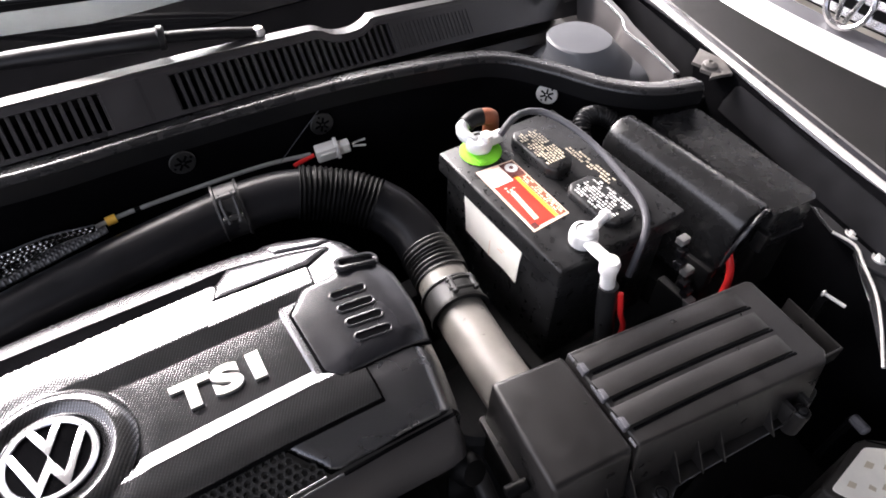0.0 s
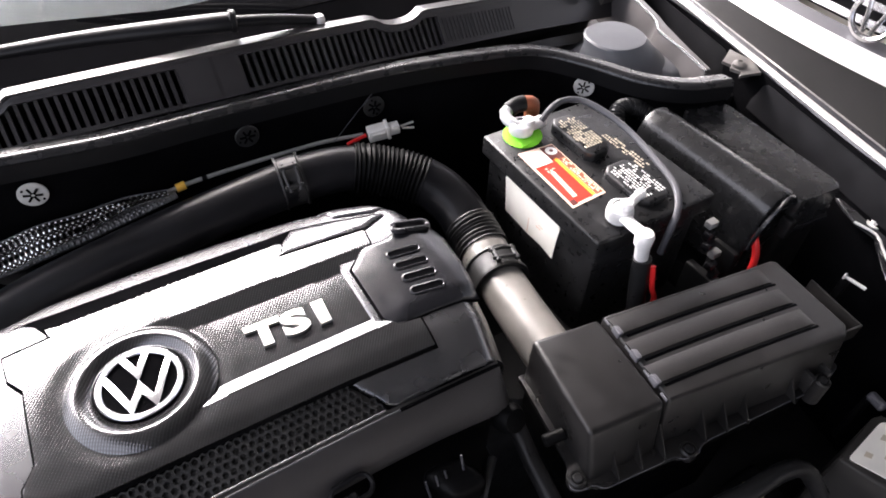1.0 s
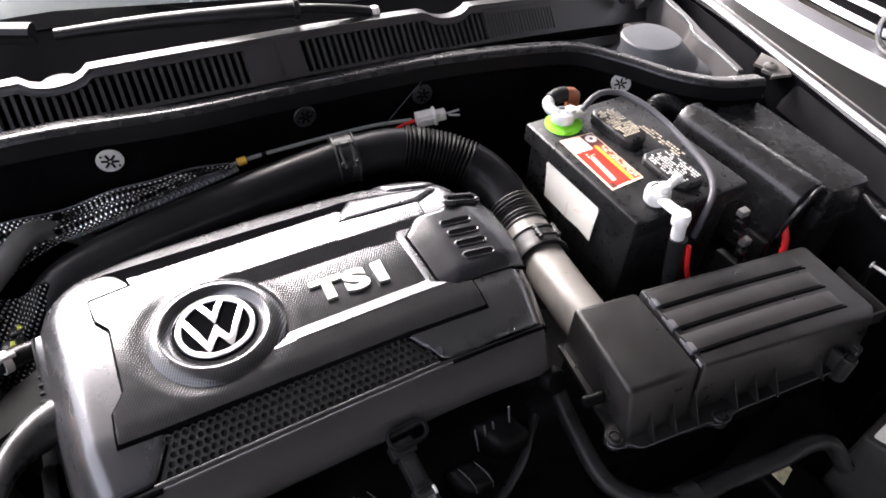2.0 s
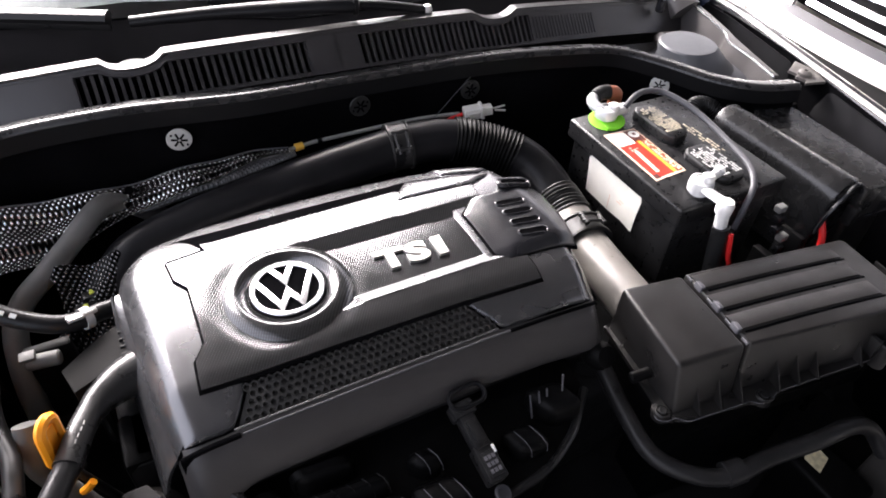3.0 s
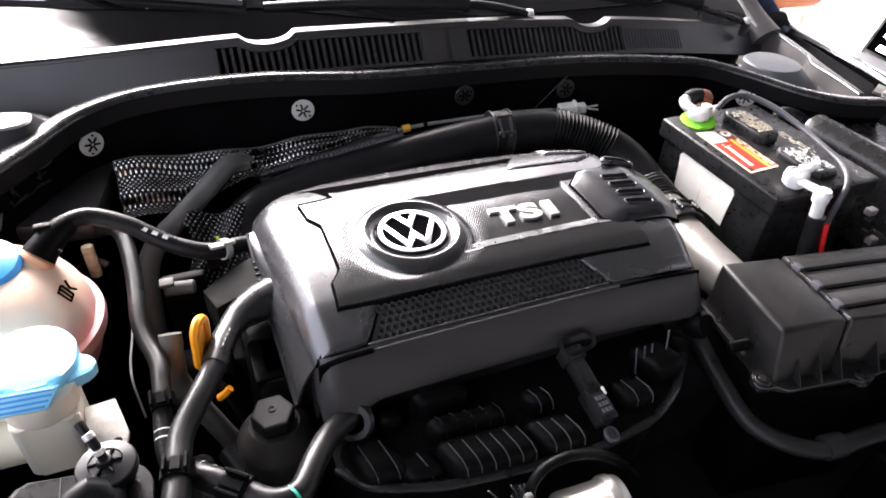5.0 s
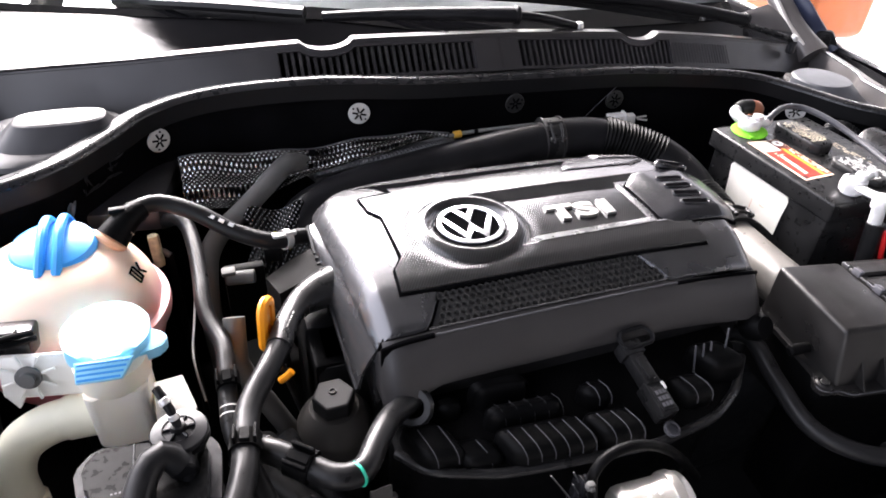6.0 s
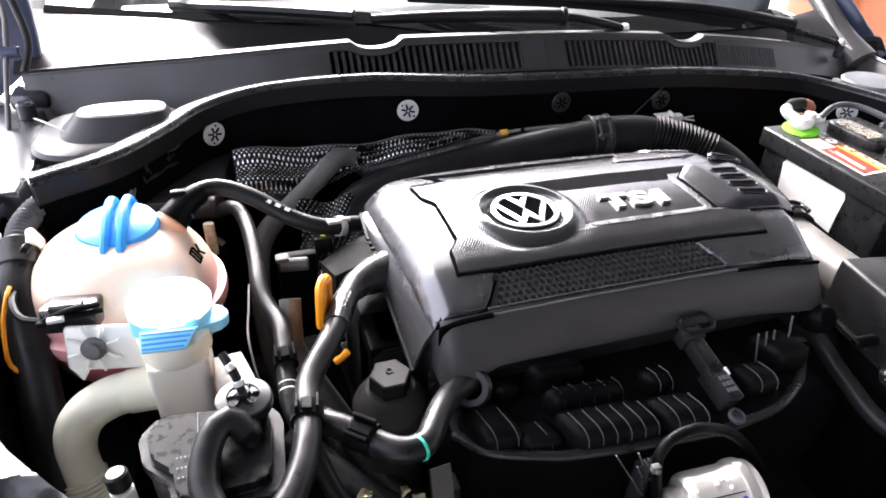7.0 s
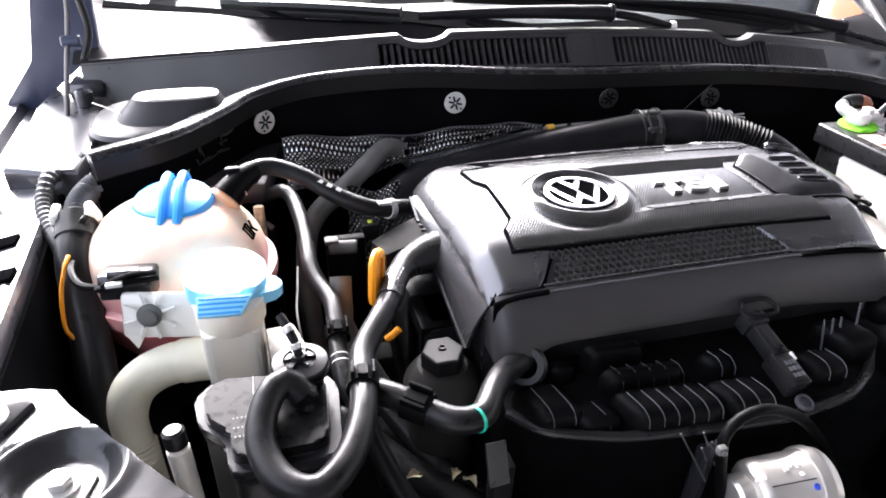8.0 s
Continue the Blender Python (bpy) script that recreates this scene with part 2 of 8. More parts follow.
M_DARK = material("grimy_black_metal", (0.008, 0.008, 0.0085), 0.6, 0.0, 0.4, 300, 0.5, 20, spec=0.25)
M_GLOSS = material("glossy_black_plastic", (0.013, 0.013, 0.015), 0.24, 0.0, 0.03, 900, 0.3, 14, 0.12)
M_CHROME = material("brushed_chrome", (0.78, 0.78, 0.8), 0.24, 1.0, 0.05, 1200, 0.06, 20)
M_LETTER = material("satin_silver_plastic", (0.5, 0.49, 0.47), 0.36, 0.9, 0.05, 1200, 0.06, 20)
M_STEEL = material("dull_cast_metal", (0.6, 0.59, 0.57), 0.4, 0.5, 0.3, 500, 0.2, 25, 0.2)
M_DUSTMETAL = material("dusty_pale_metal", (0.11, 0.102, 0.095), 0.55, 0.2, 0.4, 400, 0.3, 40)
M_DUSTPLATE = material("dusty_galvanised_plate", (0.2, 0.19, 0.17), 0.55, 0.1, 0.4, 400, 0.35, 70)
M_LEAD = material("bright_lead_clamp", (0.72, 0.72, 0.72), 0.4, 0.35, 0.4, 400, 0.15, 60, 0.2)
M_COWL = material("cowl_plastic", (0.024, 0.0225, 0.0238), 0.34, 0.0, 0.3, 1500, 0.25, 6, 0.2)
M_PAINT = material("black_car_paint", (0.012, 0.012, 0.016), 0.3, 0.3, 0.0, 900, 0.1, 5, 0.1, coat=1.0)
M_INNER = material("inner_body_paint", (0.006, 0.006, 0.007), 0.5, 0.0, 0.1, 500, 0.4, 14, spec=0.13)
M_TANK = material("pink_tank_plastic", (0.83, 0.6, 0.5), 0.42, 0.0, 0.05, 300, 0.06, 9)
M_TANKLOW = material("coolant_pink_plastic", (0.62, 0.2, 0.22), 0.4, 0.0, 0.05, 300, 0.12, 9)
for m_ in (M_TANK, M_TANKLOW):
    m_.node_tree.nodes["Principled BSDF"].inputs["Subsurface Weight"].default_value = 0.35
    m_.node_tree.nodes["Principled BSDF"].inputs["Subsurface Radius"].default_value = (0.03, 0.015, 0.01)
# the coolant shows through the lower part of the tank
nt_ = M_TANK.node_tree
place_ = nt_.nodes.new("ShaderNodeNewGeometry")
height_ = nt_.nodes.new("ShaderNodeSeparateXYZ")
nt_.links.new(place_.outputs["Position"], height_.inputs["Vector"])
level_ = nt_.nodes.new("ShaderNodeMapRange")
level_.inputs["From Min"].default_value, level_.inputs["From Max"].default_value = 0.832, 0.862
nt_.links.new(height_.outputs["Z"], level_.inputs["Value"])
fill_ = nt_.nodes.new("ShaderNodeMix")
fill_.data_type = "RGBA"
fill_.inputs["A"].default_value, fill_.inputs["B"].default_value = (0.72, 0.36, 0.36, 1), (0.86, 0.66, 0.52, 1)
nt_.links.new(level_.outputs["Result"], fill_.inputs["Factor"])
nt_.links.new(fill_.outputs["Result"], nt_.nodes["Principled BSDF"].inputs["Base Color"])
M_CREAM = material("cream_plastic", (0.86, 0.84, 0.68), 0.45, 0.0, 0.1, 400, 0.06, 10)
M_NECK = material("translucent_cream_plastic", (0.88, 0.82, 0.69), 0.38, 0.0, 0.08, 400, 0.06, 10)
M_NECK.node_tree.nodes["Principled BSDF"].inputs["Subsurface Weight"].default_value = 0.4
M_NECK.node_tree.nodes["Principled BSDF"].inputs["Subsurface Radius"].default_value = (0.03, 0.02, 0.012)
M_MILK = material("milky_plastic", (0.87, 0.855, 0.8), 0.42, 0.0, 0.1, 400, 0.06, 10)
M_BLUE = material("blue_cap_plastic", (0.03, 0.3, 0.75), 0.35, 0.0, 0.08, 500, 0.08, 15)
M_PALEBLUE = material("pale_blue_cap_plastic", (0.24, 0.62, 0.86), 0.4, 0.0, 0.08, 500, 0.08, 15)
M_ORANGE = material("orange_plastic", (0.9, 0.32, 0.01), 0.4, 0.0, 0.1, 500, 0.08, 15)
M_PORT = material("amber_plastic", (0.82, 0.42, 0.24), 0.42, 0.0, 0.1, 500, 0.08, 15)
M_RED = material("red_cable", (0.65, 0.02, 0.02), 0.4)
M_BROWN = material("brown_cable", (0.24, 0.07, 0.03), 0.5)
M_LOCK = material("yellow_green_plastic", (0.5, 0.55, 0.06), 0.5)
M_GREEN = material("green_felt", (0.22, 0.72, 0.03), 0.85, 0.0, 0.5, 900, 0.15, 60)
M_GREYCON = material("grey_connector_plastic", (0.24, 0.235, 0.23), 0.5, 0.0, 0.2, 700, 0.1, 30)
M_LIGHTCON = material("light_grey_connector_plastic", (0.78, 0.76, 0.72), 0.5, 0.0, 0.2, 700, 0.1, 30)
M_YELLOWLEAF = material("dry_leaf", (0.62, 0.55, 0.36), 0.7, 0.0, 0.3, 900, 0.3, 120)
M_YELLOW = material("yellow_tape", (0.75, 0.42, 0.06), 0.5)
M_PAPER = material("pale_paper_label", (0.92, 0.89, 0.8), 0.55, 0.0, 0.05, 300, 0.08, 25)
M_MAROON = material("dark_maroon_print", (0.09, 0.018, 0.014), 0.4)
M_LABELRED = material("red_print", (0.6, 0.025, 0.01), 0.4)
M_LABELORANGE = material("orange_print", (0.85, 0.36, 0.03), 0.4)
M_LABELPINK = material("pale_print", (0.86, 0.62, 0.48), 0.42)
M_PRINT = material("pale_print_marks", (0.6, 0.53, 0.4), 0.5)
M_WHITEPRINT = material("white_print_marks", (0.66, 0.66, 0.64), 0.5)
M_BATTERY = material("battery_case_plastic", (0.013, 0.013, 0.0135), 0.34, 0.0, 0.2, 900, 0.5, 25, 0.35, spec=0.36)
M_CONDUIT = material("grey_ribbed_conduit", (0.06, 0.06, 0.062), 0.4, 0.0, 0.25, 500, 0.3, 30)
M_WASHER = material("pale_clip_plastic", (0.5, 0.5, 0.48), 0.5, 0.0, 0.2, 500, 0.12, 60)
M_SLEEVE = weave("woven_sleeve", (0.17, 0.17, 0.175), 0.42, 0.005, 1.0, 0.5, 0.78, True)
M_CASING = material("dusty_brown_black_plastic", (0.03, 0.028, 0.026), 0.5, 0.0, 0.3, 900, 0.3, 18, spec=0.16)
M_SKIRT = material("soft_black_rubber", (0.008, 0.008, 0.0085), 0.42, 0.0, 0.05, 500, 0.1, 8, 0.05, spec=0.12)
M_CAPGREY = material("grey_satin_cap_plastic", (0.095, 0.099, 0.108), 0.45, 0.0, 0.1, 900, 0.12, 9, 0.15, spec=0.45)
M_CAPDARK = material("dark_satin_cap_plastic", (0.02, 0.02, 0.023), 0.45, 0.0, 0.1, 900, 0.12, 9, 0.15, spec=0.4)
M_FILM = material("pale_blue_protective_film", (0.3, 0.36, 0.42), 0.35, 0.0, 0.1, 300, 0.15, 20)
M_DUSTCASE = material("dusty_matte_casing", (0.007, 0.0068, 0.0066), 0.7, 0.0, 0.3, 700, 0.35, 20, spec=0.05)
M_BREATH = material("satin_black_moulding", (0.02, 0.02, 0.02), 0.3, 0.0, 0.1, 700, 0.3, 24, 0.2, spec=0.4)
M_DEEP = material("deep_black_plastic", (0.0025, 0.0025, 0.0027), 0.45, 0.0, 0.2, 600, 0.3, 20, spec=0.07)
M_DULL = material("dull_black_plastic", (0.012, 0.012, 0.0125), 0.3, 0.0, 0.08, 900, 0.25, 18, spec=0.25)
M_CANLID = material("dusty_gloss_black", (0.009, 0.009, 0.009), 0.3, 0.0, 0.05, 900, 0.5, 34, 0.3, spec=0.1)
M_SHELF = material("matte_cowl_plastic", (0.02, 0.019, 0.02), 0.36, 0.0, 0.15, 1500, 0.25, 6, 0.2, spec=0.14)
M_ALU = material("bright_cast_aluminium", (0.8, 0.785, 0.76), 0.36, 0.1, 0.25, 500, 0.1, 25, 0.2)
# bright dots and dark hollows painted in, standing for glints and shade
M_SHIELD = weave("foil_painted_glints", (0.52, 0.52, 0.525), 0.24, 0.0046, 0.55, 1.0, 0.78, True, tone=0.92)
M_CONCRETE = material("pale_concrete", (0.55, 0.54, 0.52), 0.8, 0.0, 0.5, 60, 0.12, 1.2)
M_ROOF = material("light_blocking_roof", (0.045, 0.045, 0.047), 0.7, 0.0, 0.2, 30, 0.2, 0.8)
M_APRON = material("satin_grey_black_plastic", (0.034, 0.032, 0.032), 0.43, 0.0, 0.25, 1200, 0.15, 8, spec=0.32)
M_WALL = material("painted_wall", (0.5, 0.495, 0.48), 0.8, 0.0, 0.2, 80, 0.08, 0.9)
M_DARKWALL = material("light_cutting_wall", (0.06, 0.06, 0.062), 0.8, 0.0, 0.2, 80, 0.15, 0.9)
M_BUMPER = material("silver_car_paint", (0.62, 0.6, 0.57), 0.32, 0.5, 0.0, 900, 0.05, 4, 0.1, coat=0.8)
M_BUMPERGREY = material("dark_satin_paint", (0.05, 0.05, 0.058), 0.3, 0.4, 0.0, 900, 0.15, 8, 0.15, coat=0.6)
M_BEIGE = material("beige_seat_cloth", (0.34, 0.31, 0.26), 0.85, 0.0, 0.4, 500, 0.08, 9)
M_GREYTRIM = material("grey_textured_trim", (0.06, 0.06, 0.068), 0.45, 0.0, 0.3, 700, 0.15, 6)
# dark hinge paint lifted to hazy blue, glare put into the colour
M_HINGE = material("glare_blue_hinge_paint", (0.03, 0.038, 0.075), 0.4, 0.0, 0.1, 700, 0.2, 14, 0.2)
M_FLANGE = material("satin_grey_body_primer", (0.12, 0.112, 0.11), 0.36, 0.3, 0.1, 700, 0.2, 14, 0.2)
M_CHARCOAL = material("charcoal_bumper_plastic", (0.012, 0.012, 0.014), 0.4, 0.0, 0.1, 700, 0.2, 7, 0.2, spec=0.22)
M_ORANGEPAINT = material("orange_machine_paint", (0.24, 0.055, 0.006), 0.5, 0.0, 0.1, 200, 0.2, 4)
M_GLASS = bpy.data.materials.new("windscreen_glass")
M_GLASS.use_nodes = True
g_ = M_GLASS.node_tree.nodes["Principled BSDF"]
g_.inputs["Base Color"].default_value = (0.9, 0.95, 0.94, 1)
g_.inputs["Roughness"].default_value, g_.inputs["Transmission Weight"].default_value, g_.inputs["IOR"].default_value = 0.02, 1.0, 1.45


# ---- the workshop round the car ----
whole("ground", box(-30, 30, -30, 40, -0.2, 0.0), M_CONCRETE, "pale concrete yard floor, bright in daylight", "ground", kind="structure", smooth=0)
# the roof is unseen, added so its edges cut off the high light
whole("ceiling", join(box(-1.7, 6, -7, 2.55, 3.2, 3.35), box(1.2, 6, 2.55, 3.9, 3.2, 3.35)), M_ROOF, "unseen dark roof added to clip the daylight", "ceiling", kind="structure", smooth=0)
whole("wall_east", box(9.0, 9.2, -7.2, 9.0, 0, 3.35), M_WALL, "plain painted far side wall of the workshop", "wall", kind="structure", smooth=0)
# the two dark walls are unseen, added to hold back bounced light
whole("shade_wall_west", box(-1.9, -1.7, -7.2, -4.4, 0, 3.2), M_DARKWALL, "unseen dark side wall added to cut the light", "wall", kind="structure", smooth=0)
whole("shade_wall_south", box(-1.7, 9, -7.2, -7.0, 0, 3.2), M_DARKWALL, "unseen dark wall added to darken the parts facing front", "wall", kind="structure", smooth=0)
for x_, y_ in ((-1.55, -2.2), (4.8, 2.1)):
    whole("roof_post", join(box(x_ - 0.06, x_ + 0.06, y_ - 0.06, y_ + 0.06, 0.01, 3.2, 0.008), box(x_ - 0.12, x_ + 0.12, y_ - 0.12, y_ + 0.12, 0, 0.012)), M_DARK, "dark steel post holding the added roof", "post", "roof posts")


# ---- the car's body round the engine bay ----
SEAL_LINE = [(-0.718, -0.246, 0.93), (-0.70, -0.236, 0.931), (-0.64, -0.2, 0.932), (-0.588, -0.13, 0.931), (-0.535, -0.068, 0.936), (-0.45, -0.046, 0.946), (-0.31, -0.056, 0.953),
             (-0.15, -0.064, 0.943), (0.0, -0.056, 0.934), (0.22, -0.066, 0.93), (0.4, -0.084, 0.918), (0.475, -0.102, 0.91), (0.53, -0.155, 0.902),
             (0.575, -0.222, 0.897), (0.63, -0.27, 0.895), (0.7, -0.292, 0.893)]
SEAL_LINE = [(x, y, z - 0.006) for x, y, z in SEAL_LINE]
line_ = spline(SEAL_LINE, 0.012)


def along(i):
    """A point of the seal line and the level direction from it towards the windscreen."""
    a, b = line_[max(0, i - 1)], line_[min(len(line_) - 1, i + 1)]
    return line_[i], Vector((a.y - b.y, b.x - a.x, 0)).normalized()


def wall_below(depth_from, depth_to, front, back, n=6):
    """A slab that hangs under the rubber seal and follows it."""
    bm = bmesh.new()
    rings = []
    depths = [depth_from + (depth_to - depth_from) * k / n for k in range(n + 1)]
    for i in range(len(line_)):
        p, side = along(i)
        rings.append([bm.verts.new(p + side * front - Vector((0, 0, d))) for d in depths] + [bm.verts.new(p + side * back - Vector((0, 0, d))) for d in depths[::-1]])
    m = len(rings[0])
    for a, b in zip(rings, rings[1:]):
        for k in range(m):
            bm.faces.new((a[k], b[k], b[(k + 1) % m], a[(k + 1) % m]))
    bm.faces.new(rings[0])
    bm.faces.new(rings[-1][::-1])
    return bm


def on_wall(x, z):
    """A pose on the bulkhead's face, its z axis pointing out into the bay."""
    i = min(range(len(line_)), key=lambda k: abs(line_[k].x - x))
    p, side = along(i)
    at = p + side * -0.008
    at.z = z
    return towards(at, at - side)


whole("bulkhead", wall_below(0.012, 0.46, -0.005, 0.01), M_FELT, "black felt-covered bulkhead at the back of the engine bay", "bulkhead", kind="structure")
seal = thing("rubber_seal", "long black rubber seal along the top of the bulkhead", "seal", SEAL_LINE[0])
part("bead", tube(SEAL_LINE, 0.0095, 14, 0.008), M_SEAL, seal)
part("skirt", wall_below(-0.002, 0.021, -0.0105, 0.004, 3), M_SKIRT, seal, "smooth rubber skirt below the bead")


def lip_(u, v):
    p = line_[min(len(line_) - 1, int(u * (len(line_) - 1)))]
    q = line_[min(len(line_) - 1, int(u * (len(line_) - 1)) + 1)]
    r = line_[max(0, int(u * (len(line_) - 1)) - 1)]
    side = Vector((r.y - q.y, q.x - r.x, 0)).normalized()
    return p + side * (0.006 + 0.03 * v) + Vector((0, 0, 0.004 - 0.012 * v * v))


part("lip", sheet(lip_, len(line_) - 1, 3, 0.003), M_SEAL, seal)
for i_, p_ in enumerate(line_):
    if 0.43 < p_.x < 0.53:
        for h_ in (0.0, 0.5):
            q_ = p_.lerp(line_[i_ + 1], h_) + along(i_)[1] * 0.02
            part("lip_rib", moved(box(-0.0016, 0.0016, 0.0, 0.013, -0.004, 0.0, 0.0005, 1), Matrix.Translation(q_) @ pose(0, 0, 0, -14, 0, math.degrees(math.atan2(-along(i_)[1].x, along(i_)[1].y)))), M_COWL, seal)

# black tub: floor tray and inner wings
whole("bay_floor", box(-0.8, 0.8, -1.0, 0.0, 0.42, 0.44), M_DARK, "black grimy tray under the engine", "tray", kind="structure")


def wing_(s, x_back, x_front):
    def f(u, v):
        y = 0.05 - 1.0 * u
        x = x_back + (x_front - x_back) * u
        z = 0.87 - 0.42 * v
        return Vector((s * (x - 0.03 * min(1, v * 3)), y, z + (0.005 * math.sin(u * 9) if v == 0 else 0)))
    return f


for s_, name_, lab_ in ((1, "inner_wing", "black inner wing wall beside the battery"), (-1, "inner_wing", "black inner wing wall beside the coolant tank")):
    whole(name_, sheet(wing_(s_, 0.868 if s_ > 0 else 0.782, 0.66 if s_ > 0 else 0.725), 24, 8, 0.004), M_FELT, lab_, "inner wing", "inner wings", kind="structure")


def cowl_z(x):
    return -0.033 * x - (0.12 if x > 0 else 0.08) * x * x - 0.01 * max(0.0, min(1.0, (-x - 0.25) / 0.3))


def cowl_y(x):
    return 0.002 + 0.125 * x * x


# cowl panel: sloping front face with two grilles, flat shelf behind
cowl = thing("windscreen_cowl", "grey-black plastic windscreen cowl with slotted air grilles", "windscreen cowl", (0, 0.0, 0.93))
GRILLES = ((-0.352, -0.045), (0.035, 0.353))
NOTCH = ((-0.277, 0.04), (0.285, 0.04))


def scallop(x):
    return sum(0.012 * max(0, 1 - ((x - c) / w) ** 2) ** 0.6 for c, w in NOTCH if abs(x - c) < w)


def cowl_front(x, v):
    """v 0 at the top rim, 1 at the foot of the face."""
    d = scallop(x) * (1 - v)
    fall = 0.044 + 0.05 * max(0.0, min(1.0, (-0.36 - x) / 0.25))
    return Vector((x, cowl_y(x) - 0.036 * v - d * 0.5, 0.978 + cowl_z(x) - fall * v - d))


def strip_(x0, x1, v0, v1, n, thick=0.004):
    return sheet(lambda u, v: cowl_front(x0 + (x1 - x0) * u, v0 + (v1 - v0) * v), n, 2, thick)


for a_, b_ in ((-0.78, GRILLES[0][0]), (GRILLES[0][1], GRILLES[1][0]), (GRILLES[1][1], 0.785)):
    part("front_face", strip_(a_, b_, 0, 1, 30), M_COWL, cowl)
for a_, b_ in GRILLES:
    part("grille_rim", join(strip_(a_, b_, 0, 0.12, 40), strip_(a_, b_, 0.9, 1.0, 40)), M_COWL, cowl)
    n_ = int((b_ - a_) / 0.0108)
    for k_ in range(n_ + 1):
        x_ = a_ + (b_ - a_) * k_ / n_
        top_, foot_ = cowl_front(x_, 0.1), cowl_front(x_, 0.92)
        b1 = box(-0.0022, 0.0022, -0.0125, -0.0035, -0.5, 0.5)
        h_ = (top_ - foot_).length
        m_ = Matrix.Translation((top_ + foot_) / 2) @ (top_ - foot_).to_track_quat("Z", "Y").to_matrix().to_4x4() @ Matrix.Diagonal((1, 1, h_, 1))
        part("slat", moved(b1, m_), M_COWL, cowl, smooth=0)
part("grille_backing", moved(strip_(-0.36, 0.36, 0.1, 1.1, 40), Matrix.Translation((0, 0.022, -0.006))), M_FELT, cowl)


def glass_foot(x):
    """Height of the windscreen's lower edge: it climbs towards the tank's side."""
    k = max(0.0, min(1.0, -x / 0.25))
    return (1 - k) * (0.918 - 0.03 * x) + k * (0.955 + 0.075 * x * x)


def shelf_(u, v):
    x = -0.79 + 1.55 * u
    y1 = 0.21 + (0.1 if x > 0 else 0.02) * x * x
    p = cowl_front(x, 0.0)
    y = p.y + (y1 - p.y) * v
    k = max(0.0, min(1.0, (x + 0.62) / 0.36))
    k = k * k * (3 - 2 * k)
    rise = p.z - glass_foot(x)
    drop = (1 - k) * rise * v + k * (0.1 * min(1.0, v / (0.14 + 0.3 * (1 - k))) - (0.1 - rise) * max(0.0, (v - 0.7) / 0.3))
    return Vector((x, y, p.z - drop))


part("shelf", sheet(shelf_, 90, 15, 0.004), M_SHELF, cowl)
part("seam_strip", strip_(-0.0022, 0.0022, 0.03, 1.0, 2, 0.0055), M_MATTE, cowl)
for c_ in (-0.277, 0.285):
    part("drain_disc", lathe([(0, 0.004), (0.022, 0.003), (0.026, 0), (0.024, -0.06), (0, -0.06)], 24, Matrix.Translation((c_, 0.06, 0.935 + 0.012 * (c_ < 0) + cowl_z(c_)))), M_COWL, cowl)
part("ledge", sheet(lambda u, v: cowl_front(-0.78 + 1.54 * u, 0.0) + Vector((0, 0.0005 + 0.019 * v, 0.0024 - 0.001 * v)), 150, 2, 0.003), M_COWL, cowl, "shiny flat ledge along the cowl")
part("rolled_edge", tube([tuple(cowl_front(-0.78 + 1.54 * k / 140, 0.0) + Vector((0, 0.003, -0.0012))) for k in range(141)], 0.0042, 8, raw=True), M_COWL, cowl)
# trough between cowl face and seal
part("trough", sheet(lambda u, v: Vector((-0.72 + 1.4 * u, cowl_y(-0.72 + 1.4 * u) - 0.035 - 0.014 * v, 0.912 + cowl_z(-0.72 + 1.4 * u) - 0.012 * v - 0.05 * max(0.0, min(1.0, (-0.36 + 0.72 - 1.4 * u) / 0.25)))), 60, 2, 0.004), M_MATTE, cowl)
for k_ in range(20):
    x_ = 0.36 + 0.0074 * k_
    part("blind_rib", moved(strip_(x_, x_ + 0.0022, 0.2, 0.85, 1, 0.002), Matrix.Translation((0, -0.0008, 0.0008))), M_COWL, cowl, smooth=0)

# windscreen, dashboard and wipers
def screen_(u, v):
    x = -0.76 + 1.5 * u
    foot = glass_foot(x) - 0.002
    return Vector((x * (1 - 0.12 * v), 0.203 + (0.1 if x > 0 else 0.02) * x * x + 0.8 * v, foot + (1.375 - foot) * v))


def border_(u):
    return 0.018 + 0.037 * max(0.0, min(1.0, u / 0.45 - 0.35))


wind = thing("windscreen", "raked car windscreen with a black printed border", "windscreen", (0, 0.2, 0.94))
pane_ = part("pane", sheet(lambda u, v: screen_(u, border_(u) + (1 - border_(u)) * v), 24, 8, 0.005), M_GLASS, wind)
pane_.visible_shadow = False
part("border", sheet(lambda u, v: screen_(u, border_(u) * v), 24, 2, 0.005), M_BLACKGLASS, wind, "black printed glass border")
whole("dashboard", join(sheet(lambda u, v: Vector((-0.7 + 1.4 * u, 0.34 + 0.5 * v, 0.83 + 0.06 * math.sin(math.pi * v))), 12, 8, 0.02), box(-0.7, 0.7, 0.32, 0.36, 0.44, 0.83)), M_GREYTRIM, "grey dashboard top behind the windscreen", "dashboard", kind="structure")


